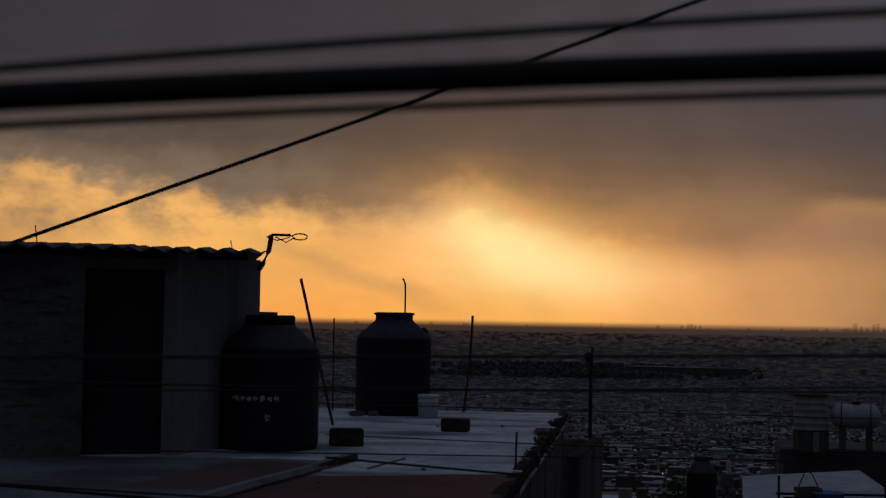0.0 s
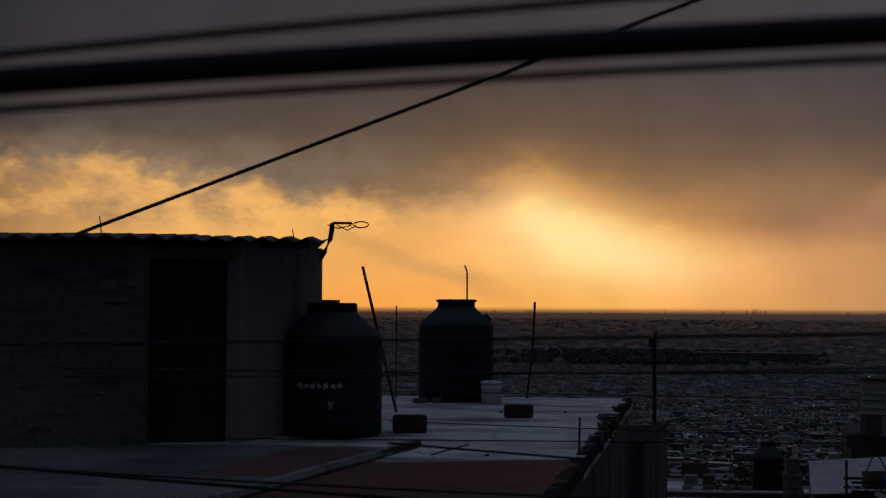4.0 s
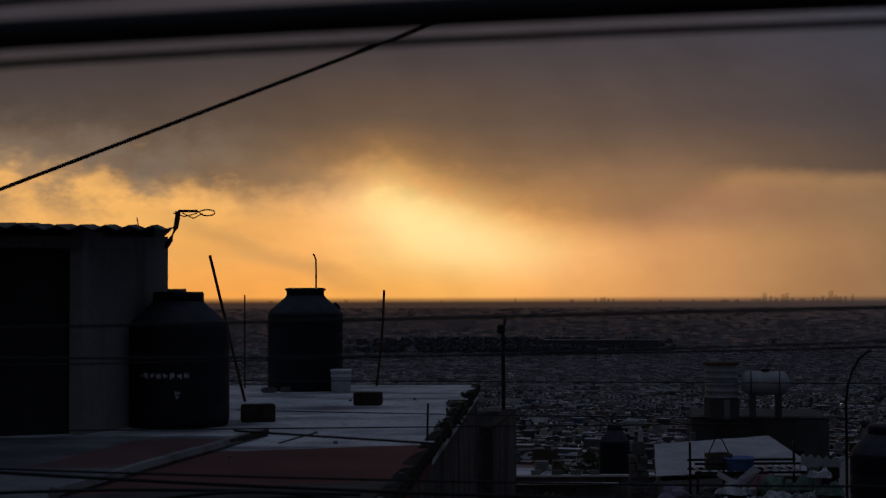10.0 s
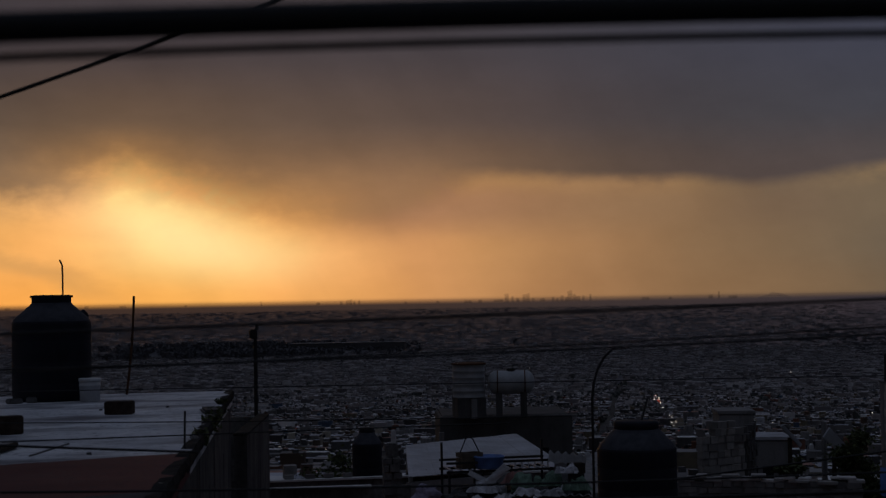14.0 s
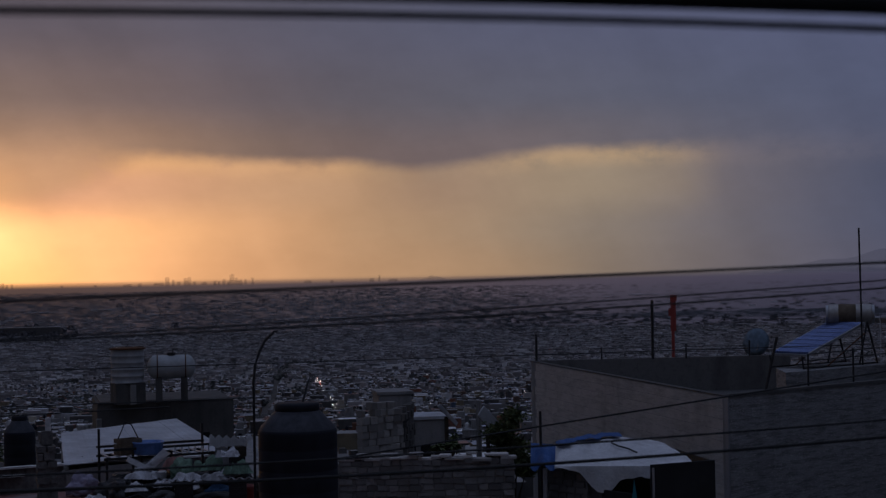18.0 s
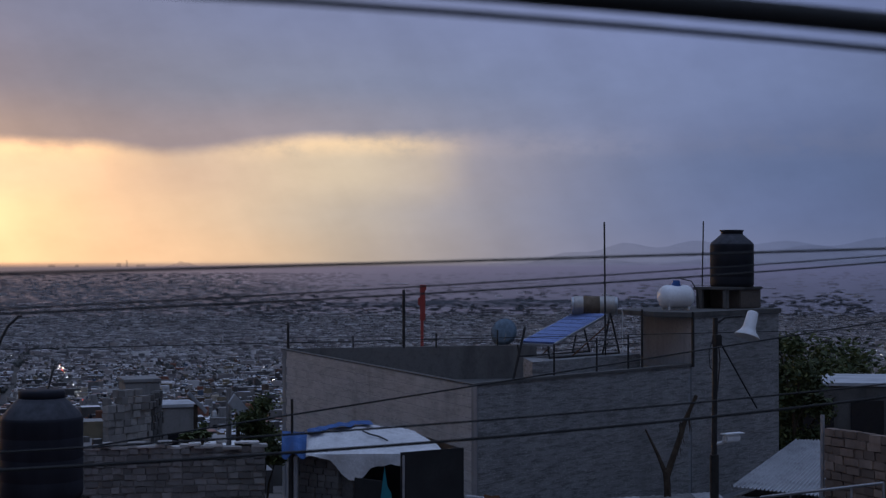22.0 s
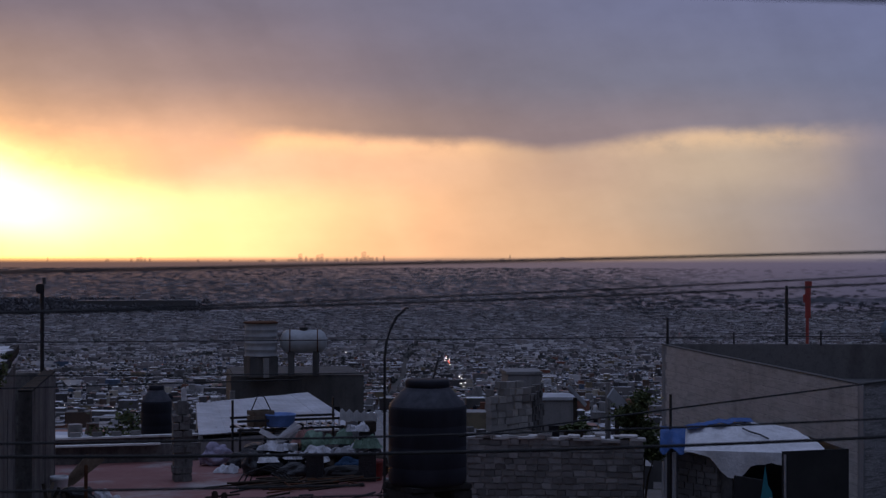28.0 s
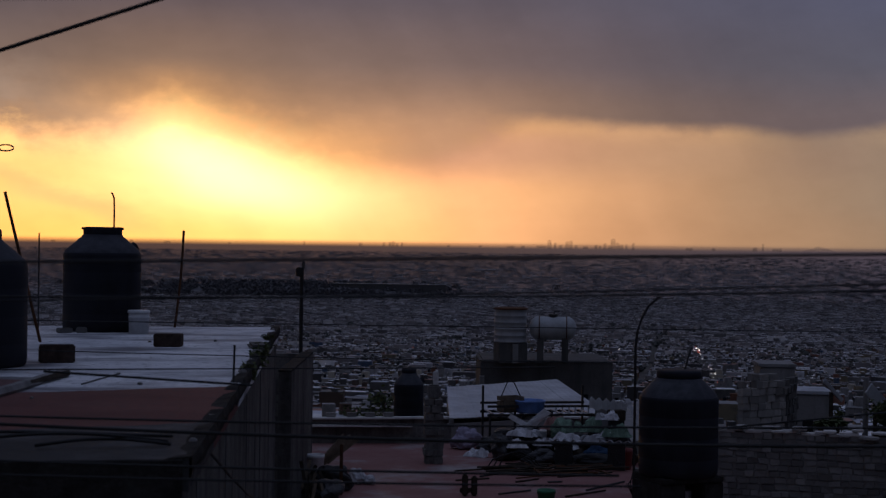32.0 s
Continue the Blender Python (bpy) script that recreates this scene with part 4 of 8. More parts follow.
def loose_block(x, y, z, turn, sx, sy, sz, mat, label):
    b = thing("concrete_block", x, y, z, turn, label, "block", "loose blocks on the roof")
    bm = bmbox(sx, sy, sz, 0, 0, sz / 2, 0.012)
    for v in bm.verts:
        v.co += Vector((noise.noise(v.co * 9), noise.noise(v.co * 9 + Vector((3, 0, 0))), 0)) * 0.008
    part("body", bm, mat, b)
    # dark plates on top stand for the shaded core holes
    for k in (-1, 1):
        part("core_hole", bmbox(sx * 0.3, sy * 0.6, 0.004, k * sx * 0.22, 0, sz + 0.003), DARK_CONCRETE, b)
    return b


loose_block(-0.98, 16.75, ROOF_Z, 8, 0.37, 0.2, 0.19, DARK_BRICK, "dark brown block lying on the white roof")
loose_block(0.24, 19.2, ROOF_Z, -12, 0.34, 0.22, 0.16, DARK_BRICK, "dark brown block lying on the white roof")
loose_block(-1.15, 21.9, ROOF_Z, 30, 0.2, 0.14, 0.07, BLOCK_DARK, "broken piece of block on the roof")
loose_block(-0.92, 21.95, ROOF_Z, -10, 0.14, 0.1, 0.08, BLOCK_DARK, "broken piece of block on the roof")


def pail(x, y, z, r, h, mat, label, handle=True, tilt=0):
    p = thing("bucket", x, y, z, 0, label, "bucket")
    bm = bmlathe([(0, 0.004), (r * 0.8, 0.0), (r * 0.84, h * 0.05), (r * 0.97, h * 0.82), (r * 1.03, h * 0.84), (r * 1.03, h * 0.9), (r, h), (r * 0.93, h), (r * 0.75, 0.03), (0, 0.03)], 24)
    if tilt:
        bm.transform(pose(0, 0, r * 0.4, tilt, 0, 0))
    body = part("body", bm, mat, p, smooth=True)
    if handle:
        part("handle", bmtube([(r * 1.03 * math.cos(a), 0.02, h * 0.86 - r * 0.7 * math.sin(a)) for a in [i * math.pi / 8 for i in range(9)]], 0.006, 5), GALV, body, "wire handle")
    return p


drum = thing("bucket", -0.13, 21.95, ROOF_Z, 0, "white plastic bucket with a lid beside the far water tank", "bucket")
part("body", bmlathe([(0, 0), (.135, 0), (.14, .01), (.143, .21), (.152, .215), (.152, .235), (.144, .24), (.146, .285), (0, .285)], 24), WHITE_PLASTIC, drum, smooth=True)
part("lid", bmlathe([(.152, .283), (.158, .29), (.158, .315), (.148, .325), (0, .328)], 24), WHITE_PLASTIC, drum, "snapped-on white lid", True)


def rod(name, a, b, r, mat, label, category="rod", bend=0.0):
    """A thin rod from its foot a to its head b."""
    a, b = Vector(a), Vector(b)
    t = thing(name, a.x, a.y, a.z, 0, label, category)
    pts = [(b - a) * (i / 6) + Vector((bend * math.sin(math.pi * i / 6), 0, 0)) for i in range(7)]
    part("shaft", bmtube(pts, r, 6), mat, t)
    return t


rod("iron_rod", (-1.36, 20.0, ROOF_Z), (-1.81, 19.9, 0.56), 0.022, RUST, "leaning rusty iron rod on the roof")
rod("iron_rod", (-1.58, 23.0, ROOF_Z), (-1.58, 22.95, 0.05), 0.012, STEEL_DARK, "thin upright reinforcing bar at the roof edge")
rod("iron_rod", (0.40, 23.3, ROOF_Z), (0.52, 23.4, 0.12), 0.02, RUST, "upright rusty reinforcing bar at the roof edge", bend=0.02)
rod("iron_rod", (0.76, 14.36, ROOF_Z), (0.77, 14.4, -1.0), 0.011, STEEL_DARK, "short bar sticking out of the slab edge")
rod("iron_rod", (-1.2, 22.6, ROOF_Z), (-0.9, 22.6, -0.62), 0.014, STEEL_DARK, "leaning thin bar beside the tank")

u = thing("utility_post", 2.77, 27.7, -9.4, 0, "dark post with a small box on top behind the house", "post")
part("shaft", bmcyl(0.036, 8.85, 0, 0, 4.43, 10), STEEL_DARK, u)
part("box", bmbox(0.14, 0.12, 0.17, -0.04, 0, 8.82, 0.02), STEEL_DARK, u)
part("insulator", bmcyl(0.03, 0.12, 0.03, 0, 8.95, 10), DARK_CONCRETE, u)


# ---------- grey block building with the solar heater ----------
U, W = Vector((0.975, 0.224, 0)), Vector((0.217, 0.976, 0))
CB = Vector((16.46, 22.66, 0))


def plan(u, w):
    """Point of the building's plan: along the street front, and back from it."""
    p = CB + U * u + W * w
    return (p.x, p.y)


BASE_Z = -9.5
TOP_Z = -2.29


def block_building():
    h = thing("block_building", 20, 27, -9.5, 0, "unfinished grey block building with parapets and a stair tower", "building")
    inv = h.matrix_basis.inverted()

    def put(name, bm, mat, label=""):
        bm.transform(inv)
        return part(name, bm, mat, h, label)

    put("wall", bmprism([plan(0, 0), plan(7.12, 0), plan(7.12, .15), plan(0.15, .15)], BASE_Z, TOP_Z), COOL_GREY, "grey block street wall")
    put("wall", bmprism([plan(0, 0), plan(.15, .15), plan(.15, 12.58), plan(0, 12.73)], BASE_Z, TOP_Z), COOL_GREY, "grey block side wall catching the light")
    put("wall", bmprism([plan(0, 12.73), plan(.15, 12.58), plan(7.6, 8.4), plan(7.7, 8.55)], BASE_Z, TOP_Z + 0.03), BLOCK_DARK, "dark back parapet")
    put("roof", bmprism([plan(.15, .15), plan(10.8, .15), plan(10.8, 8.2), plan(7.6, 8.4), plan(.15, 12.58)], -3.35, -3.15), DARK_CONCRETE, "roof deck behind the parapet")
    # concrete frame showing in the walls
    for uu, ww in ((0.0, 0.0), (0.0, 12.45)):
        put("column", bmprism([plan(-.012, ww), plan(.14, ww), plan(.14, ww + .25), plan(-.012, ww + .25)], BASE_Z, TOP_Z - .004), COOL_GREY, "cast concrete column")
    put("coping", bmprism([plan(-.03, -.03), plan(7.12, -.03), plan(7.12, .18), plan(.18, .18)], TOP_Z + 0.003, TOP_Z + 0.06), DARK_CONCRETE, "dark edge along the wall top")
    # darker strip put on to take back the sky's light along the top
    put("coping", bmprism([plan(-.012, .2), plan(.16, .2), plan(.16, 12.6), plan(-.012, 12.75)], TOP_Z + 0.003, TOP_Z + 0.022), MORTAR, "thin strip added to dull the sky-lit top of the side wall")
    # stair tower, flush with the street wall
    put("tower_wall", bmprism([plan(7.14, -.012), plan(10.9, -.012), plan(10.9, .15), plan(7.14, .15)], BASE_Z, -1.22), COOL_GREY, "stair tower front")
    put("tower_wall", bmprism([plan(7.14, .155), plan(7.3, .155), plan(7.3, 2.2), plan(7.14, 2.2)], -3.15, -1.22), COOL_GREY, "stair tower side")
    put("tower_wall", bmprism([plan(10.75, .155), plan(10.9, .155), plan(10.9, 3.2), plan(10.75, 3.2)], BASE_Z, -1.22), COOL_GREY)
    put("tower_roof", bmprism([plan(6.5, .9), plan(7.05, -.06), plan(10.98, -.06), plan(10.95, 3.2), plan(6.5, 3.0)], -1.215, -1.11), DARK_CONCRETE, "thin slab with a small overhang")
    put("downpipe", bmtube([(*plan(7.16, -.06), -1.1), (*plan(7.16, -.06), -2.3)], 0.035, 8), STEEL_DARK)
    # low room under the solar heater
    put("room_wall", bmprism([plan(2.72, 1.6), plan(6.6, 1.6), plan(6.6, 2.9), plan(3.3, 2.9)], -3.15, -2.08), BLOCK_WALL, "low grey room wall")
    return h


block_building()


def solar_heater():
    s = thing("solar_heater", 22.25, 26.28, -2.08, 12.9, "solar water heater with tube panel and steel cylinder", "solar heater")
    # panel slopes down towards the left along the wall
    L, Wd = 2.0, 0.95
    ang = 17.0
    frame_m = pose(-0.95, 0, 0.62, 0, -ang, 0)
    bm = bmbox(L, Wd, 0.02, 0, 0, -0.045)
    bm.transform(frame_m)
    panel = part("panel", bm, GALV, s, "sloping panel of glass tubes")
    for i in range(14):
        y = -Wd / 2 + 0.05 + i * (Wd - 0.1) / 13
        b = bmcyl(0.026, L - 0.06, 0, y, 0, 10, m=Euler((0, math.pi / 2, 0)).to_matrix().to_4x4())
        b.transform(frame_m)
        part("glass_tube", b, PANEL_BLUE, panel)
    for y in (-Wd / 2, Wd / 2):
        b = bmbox(L, 0.04, 0.05, 0, y, -0.02)
        b.transform(frame_m)
        part("rail", b, GALV, panel)
    for x in [-L / 2 + .25 * i for i in range(1, 8)]:
        b = bmbox(0.006, Wd - .06, 0.006, x, 0, 0.026)
        b.transform(frame_m)
        part("tube_clip", b, STEEL_DARK, panel, "thin dark strap across the tubes")
    for x in (-L / 2, 0.0, L / 2):
        b = bmbox(0.035, Wd, 0.05, x, 0, -0.05)
        b.transform(frame_m)
        part("crossbar", b, GALV, panel)
    c = bmlathe([(0, -0.47), (0.19, -0.47), (0.215, -0.45), (0.22, -0.43), (0.22, 0.43), (0.215, 0.45), (0.19, 0.47), (0, 0.47)], 28)
    c.transform(pose(0.20, 0.02, 1.08, 90, 0, 38))
    drum = part("cylinder", c, CHROME, s, "dull steel storage cylinder", True)
    lb = bmlathe([(0.2215, -0.25), (0.2225, -0.25), (0.2225, 0.12), (0.2215, 0.12)], 28)
    lb.transform(pose(0.20, 0.02, 1.08, 90, 0, 38))
    part("label_band", lb, WOOD, drum, "brown label band round the cylinder", True)
    for k in (-0.49, 0.49):
        e = bmcyl(0.205, 0.05, 0, 0, 0, 24)
        e.transform(pose(0.20, 0.02, 1.08, 90, 0, 38) @ pose(0, 0, k))
        part("end_cap", e, GALV, drum)
    for x, y in ((-0.1, -0.42), (-0.1, 0.42), (0.55, -0.42), (0.55, 0.42)):
        part("leg", bmtube([(x, y, 0.0), (0.2, y, 0.92)], 0.022, 6), STEEL_DARK, s)
    for y in (-0.42, 0.42):
        part("front_leg", bmtube([(-2.0, y, 0.0), (-2.05, y, 0.28)], 0.02, 6), STEEL_DARK, s)
        part("brace", bmtube([(-2.0, y, 0.02), (0.5, y, 0.02)], 0.018, 6), STEEL_DARK, s)
        part("brace", bmtube([(-1.2, y, 0.03), (0.15, y, 0.7)], 0.015, 6), RUST, s)
    part("pipe", bmtube([(0.6, -0.3, 1.0), (0.8, -0.3, 1.0), (0.84, -0.3, 0.9), (0.84, -0.3, 0.0)], 0.015, 6), WHITE_PLASTIC, s)
    return s


solar_heater()

TOWER_TOP = -1.11
tp = plan(10.0, 1.15)
ped = thing("tank_pedestal", tp[0] - 0.1, tp[1], TOWER_TOP, 12.9, "block pedestal with an open dark bay under the tank", "pedestal")
part("side", bmbox(0.95, 0.9, 0.44, 0.28, 0, 0.22, 0.02), block_mat("brown_stained_block", (0.15, 0.13, 0.115)), ped)
for y in (-.38, .30):
    part("post", bmbox(0.10, 0.12, 0.44, -0.72, y, 0.22, 0.01), DARK_CONCRETE, ped)
# near-black back panel stands for the dark inside the open bay
part("back", bmbox(0.56, 0.06, 0.44, -0.43, 0.41, 0.22), MOULD_AND_SHADE, ped)
part("slab", bmbox(1.56, 1.0, 0.07, -0.01, 0, 0.476, 0.015), DARK_CONCRETE, ped)
water_tank(tp[0] + 0.03, tp[1], TOWER_TOP + 0.512, 0.52, 1.36, "black plastic water tank on a block pedestal", 70)


def gas_tank():
    x, y = plan(7.82, 1.35)
    g = thing("gas_tank", x, y, TOWER_TOP, 12.9 - 30, "white horizontal gas tank with blue valve cover", "gas tank")
    r, l = 0.27, 0.88
    prof = [(0, -l / 2 - 0.0)] + [(r * math.sin(a), -l / 2 + r * 0.75 * (1 - math.cos(a))) for a in [i * math.pi / 14 for i in range(1, 8)]]
    prof += [(rr, -zz) for rr, zz in prof[::-1]]
    b = bmlathe(prof, 28)
    b.transform(pose(0, 0, 0.30, 0, 90, 0))
    vessel = part("vessel", b, plain("white_gas_tank_paint", (0.86, 0.87, 0.90), 0.4, vary=0.08, scale=4, depth=0.001), g, smooth=True)
    for sx in (-0.25, 0.25):
        for sy in (-0.15, 0.15):
            part("foot", bmbox(0.05, 0.04, 0.2, sx, sy, 0.1, 0.005), WHITE_METAL, g)
    part("valve_cover", bmcyl(0.1, 0.12, 0.0, 0, 0.62, 16, 0.085), BLUE_PLASTIC, vessel, "blue valve cover")
    part("valve_collar", bmcyl(0.12, 0.03, 0.0, 0, 0.56, 16), BLUE_PLASTIC, vessel)
    part("hose", bmtube([(0.05, -0.1, 0.72), (0.3, -0.2, 0.66), (0.45, -0.2, 0.4), (0.5, -0.2, 0.02)], 0.012, 6), STEEL_DARK, g)
    return g


gas_tank()
x, y = plan(5.52, 1.9)
rod("antenna_rod", (x, y, -2.08), (x - 0.03, y, 0.88), 0.02, STEEL_DARK, "tall thin antenna rod above the solar heater", "rod")
x, y = plan(9.45, 1.9)
rod("antenna_rod", (x, y, TOWER_TOP), (x + 0.06, y, 0.98), 0.017, STEEL_DARK, "thin antenna rod beside the tower tank", "rod")
for uu, zt, rr, lean in ((2.35, -1.62, .02, 0), (3.75, -1.55, .02, 0), (4.85, -1.5, .022, 0), (5.35, -1.0, .026, 0), (1.1, -1.25, .026, .28)):
    x, y = plan(uu, 0.08)
    rod("fence_post", (x, y, TOP_Z + 0.06), (x + lean, y, zt), rr, STEEL_DARK, "thin dark steel post on the parapet", "post")
for uu, ww, zt, rr in ((0.15, 12.6, -1.58, .035), (2.05, 11.55, -1.95, .022), (3.55, 10.7, -0.74, .04), (4.5, 10.1, -1.9, .025), (6.4, 9.1, -1.85, .022)):
    x, y = plan(uu, ww)
    rod("steel_post", (x, y, TOP_Z), (x, y, zt), rr, STEEL_DARK, "dark steel post on the back parapet", "post")


for z in (-2.12, -1.98):
    a, b = plan(0.15, 12.6), plan(6.4, 9.1)
    w = part("fence_wire", bmtube([(a[0] + (b[0] - a[0]) * k / 8, a[1] + (b[1] - a[1]) * k / 8, z - .03 * math.sin(math.pi * (k % 2))) for k in range(9)], .006, 5), STEEL_DARK)
    tagged(w, "thin wire strung along the posts of the back parapet", "wire", "fence wires")
for z in (-1.75, -1.62):
    a, b = plan(2.35, 0.08), plan(5.35, 0.08)
    w = part("fence_wire", bmtube([(*a, z), (*b, z + .04)], .012, 5), STEEL_DARK)
    tagged(w, "thin rail along the posts on the street wall", "wire", "fence wires")


def dish():
    d = thing("satellite_dish", 25.2, 33.4, -3.15, 0, "pale round dish antenna behind the parapet", "dish")
    b = bmlathe([(0, 0.09), (0.12, 0.07), (0.28, 0.02), (0.42, -0.05), (0.44, -0.05), (0.28, 0.04), (0.12, 0.09), (0, 0.11)], 28)
    b.transform(pose(0, 0, 1.22, 75, 0, -62) @ Matrix.Diagonal((.88, .88, .4, 1)))
    part("reflector", b, plain("blue_grey_dish", (0.13, 0.19, 0.25), 0.7), d, smooth=True)
    part("mast", bmcyl(0.025, 1.1, 0, 0.05, 0.55, 8), GALV, d)
    part("arm", bmtube([(0, 0, 1.0), (-0.25, -0.4, 1.05), (-0.3, -0.5, 1.2)], 0.012, 6), GALV, d)


dish()


def block_face(parent, p0, along, length, z0, z1, back, count_as_parts=True, bw=0.40, bh=0.20):
    """Courses of single blocks lying a little proud on a wall face."""
    inv = parent.matrix_basis.inverted()
    d = along.normalized()
    out = Vector((d.y, -d.x, 0))
    if out.dot(back) > 0:
        out = -out
    shapes = []
    for k in range(4):
        bm = bmbox(bw + .004, .03, bh - .005, 0, 0, 0)
        shapes.append(mesh_of("block", bm, BLOCK_WALL))
    turn = Euler((0, 0, math.atan2(d.y, d.x)))
    joined = bmesh.new()
    rows = int((z1 - z0) / bh)
    for r in range(rows):
        z = z1 - bh * (r + .5)
        x = -(bw / 2 if r % 2 else 0.0)
        while x < length - .05:
            a, b = max(x, 0), min(x + bw, length)
            x += bw
            if b - a < .12:
                continue
            c = p0 + d * (a + b) / 2 + out * (-.0115 + RNG.uniform(0, .004)) + Vector((0, 0, z))
            m = inv @ Matrix.LocRotScale(c, turn, ((b - a) / bw, 1, 1))
            if count_as_parts:
                o = new("block", shapes[RNG.randrange(4)])
                o.parent, o.matrix_basis = parent, m
            else:
                bmesh.ops.create_cube(joined, size=1.0, matrix=m @ Matrix.Diagonal((bw - .002, .03, bh - .010, 1)))
    if count_as_parts:
        joined.free()
    else:
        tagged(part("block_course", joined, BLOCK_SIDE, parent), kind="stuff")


_bb = [o for o in scene.objects if o.name == "block_building"][0]
_c = Vector((CB.x, CB.y, 0))
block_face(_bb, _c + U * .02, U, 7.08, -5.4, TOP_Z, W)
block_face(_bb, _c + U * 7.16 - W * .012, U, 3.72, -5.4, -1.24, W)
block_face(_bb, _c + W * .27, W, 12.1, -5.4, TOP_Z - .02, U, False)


# ---------- the red terrace between the houses ----------
TER_Z = -4.0


def terrace_house():
    h = thing("terrace_house", 6, 24, -9.4, 0, "low house with a worn red roof terrace full of junk", "house")
    inv = h.matrix_basis.inverted()

    def put(name, bm, mat, label=""):
        bm.transform(inv)
        return part(name, bm, mat, h, label)

    put("roof", bmprism([(2.3, 17.5), (9.0, 16.2), (11.3, 20.2), (8.9, 23.3), (9.3, 31.3), (3.2, 31.6)], TER_Z - 0.2, TER_Z), TERRACE, "worn red terrace floor with pale dust")
    put("wall", wall_between((2.3, 17.6), (9.0, 16.3), -9.8, TER_Z - 0.2, 0.2), RENDER_GREY)
    put("wall", wall_between((9.25, 31.2), (3.2, 31.5), -11.0, TER_Z - 0.2, 0.2), RENDER_GREY)
    put("parapet", wall_between((9.2, 31.0), (3.0, 31.3), TER_Z, TER_Z + 0.32, 0.14), SIDE_WALL, "low stained parapet")
    put("coping", wall_between((9.2, 30.98), (3.0, 31.28), TER_Z + 0.323, TER_Z + 0.36, 0.18), WHITE_PAINT, "thin whitewashed coping")
    put("parapet", wall_between((6.0, 29.7), (3.0, 29.95), TER_Z, TER_Z + 0.34, 0.12), SIDE_WALL)
    put("coping", wall_between((5.2, 29.65), (3.0, 29.86), TER_Z + 0.343, TER_Z + 0.375, 0.16), WHITE_PAINT)
    for i in range(5):
        put("brick", bmbox(0.2, 0.12, 0.09, 3.3 + 0.42 * i + RNG.uniform(-.1, .1), 31.22 - 0.02 * i, TER_Z + 0.405, 0.01), BLOCK)
    return h


terrace_house()

# tank on a pedestal of brick piers
p = thing("tank_pedestal", 7.28, 20.12, TER_Z, 10, "rough brick piers under the water tank", "pedestal")
part("pier", bmbox(0.40, 0.8, 0.74, -0.30, 0, 0.37, 0.02), MOULD_AND_SHADE, p)
part("pier", bmbox(0.32, 0.8, 0.74, 0.34, 0, 0.37, 0.02), MOULD_AND_SHADE, p)
part("slab", bmbox(0.96, 0.86, 0.07, 0, 0, 0.776, 0.01), MOULD_AND_SHADE, p)
# added cylinder for the pale upright shape between the piers
part("drum", bmcyl(0.10, 0.6, 0.06, -0.1, 0.3, 16), GALV, p, "pale upright cylinder between the piers")
tank = water_tank(7.28, 20.12, TER_Z + 0.812, 0.55, 1.45, "black plastic water tank on brick piers over the terrace", 40, "plain", neck=0.57)
part("stick", bmtube([(0.10, 0.02, 1.36), (0.16, 0.0, 1.45), (0.30, 0, 1.70), (0.34, 0, 1.74)], 0.016, 6), STEEL_DARK, tank, "dark pipe standing out of the lid")


def course_wall(name, a, b, z0, rows, bw, bh, thick, mat, label, category, ragged=0.0, jitter=0.01, half=True):
    """A wall of single blocks with recessed mortar; rows: number of courses."""
    a, b = Vector((*a, 0)), Vector((*b, 0))
    L = (b - a).length
    turn = math.degrees(math.atan2(b.y - a.y, b.x - a.x))
    w = thing(name, a.x, a.y, z0, turn, label, category)
    joint = 0.010
    core = (rows - (2 if ragged else 0)) * bh
    part("mortar_core", bmbox(L - 0.03, thick - 0.05, core - 0.03, L / 2, 0, core / 2 - 0.015), mat, w)
    shapes = []
    for k in range(5):
        bm = bmbox(bw - joint, thick, bh - joint, 0, 0, 0, 0.004)
        for v in bm.verts:
            v.co += Vector((RNG.uniform(-1, 1) * 0.008, RNG.uniform(-1, 1) * 0.008, RNG.uniform(-1, 1) * 0.008))
        shapes.append(mesh_of("brick", bm, mat))
    for r in range(rows):
        off = bw / 2 if r % 2 and half else 0.0
        x = -off * RNG.uniform(.7, 1.2)
        while x < L - 0.02:
            own = bw * RNG.uniform(.72, 1.30)
            x0, x1 = max(x, 0.0), min(x + own, L)
            x += own
            if x1 - x0 < bw * 0.3:
                continue
            if r >= rows - 2 and RNG.random() < ragged * (r - rows + 3):
                continue
            o = new("brick", shapes[RNG.randrange(5)])
            o.parent = w
            o.matrix_basis = Matrix.LocRotScale(((x0 + x1) / 2 + RNG.uniform(-1, 1) * .016, RNG.uniform(-1, 1) * jitter, bh * (r + 0.5) + .008 * math.sin(x0 * 5 + r)), Euler((RNG.uniform(-1, 1) * .03, RNG.uniform(-1, 1) * .02, RNG.uniform(-1, 1) * 0.03)), ((x1 - x0) / bw * RNG.uniform(.92, 1.03), 1, RNG.uniform(.84, 1.04)))
    return w


bw = course_wall("block_wall", (8.86, 22.62), (11.40, 21.42), TER_Z, 11, 0.17, 0.10, 0.16, BLOCK, "low wall of grey cement blocks beside the terrace", "wall", 0.0, 0.012)
for i in range(19):
    b = bmbox(RNG.uniform(.16, .34), RNG.uniform(.14, .26), RNG.uniform(.025, .05), 0.10 + 0.145 * i, RNG.uniform(-.05, .05), 1.100 + .028 * (i % 3) + RNG.uniform(0, .012), 0.008)
    b.transform(pose(0, 0, 0, 0, RNG.uniform(-.8, .8), RNG.uniform(-1, 1)))
    part("coping_stone", b, COPING_PALE, bw, "loose worn coping slab")

pil = course_wall("brick_pillar", (4.96, 27.02), (5.29, 26.99), TER_Z, 9, 0.17, 0.13, 0.36, SIDE_WALL, "rough block pillar standing on the terrace", "pillar", 0.25, 0.035)
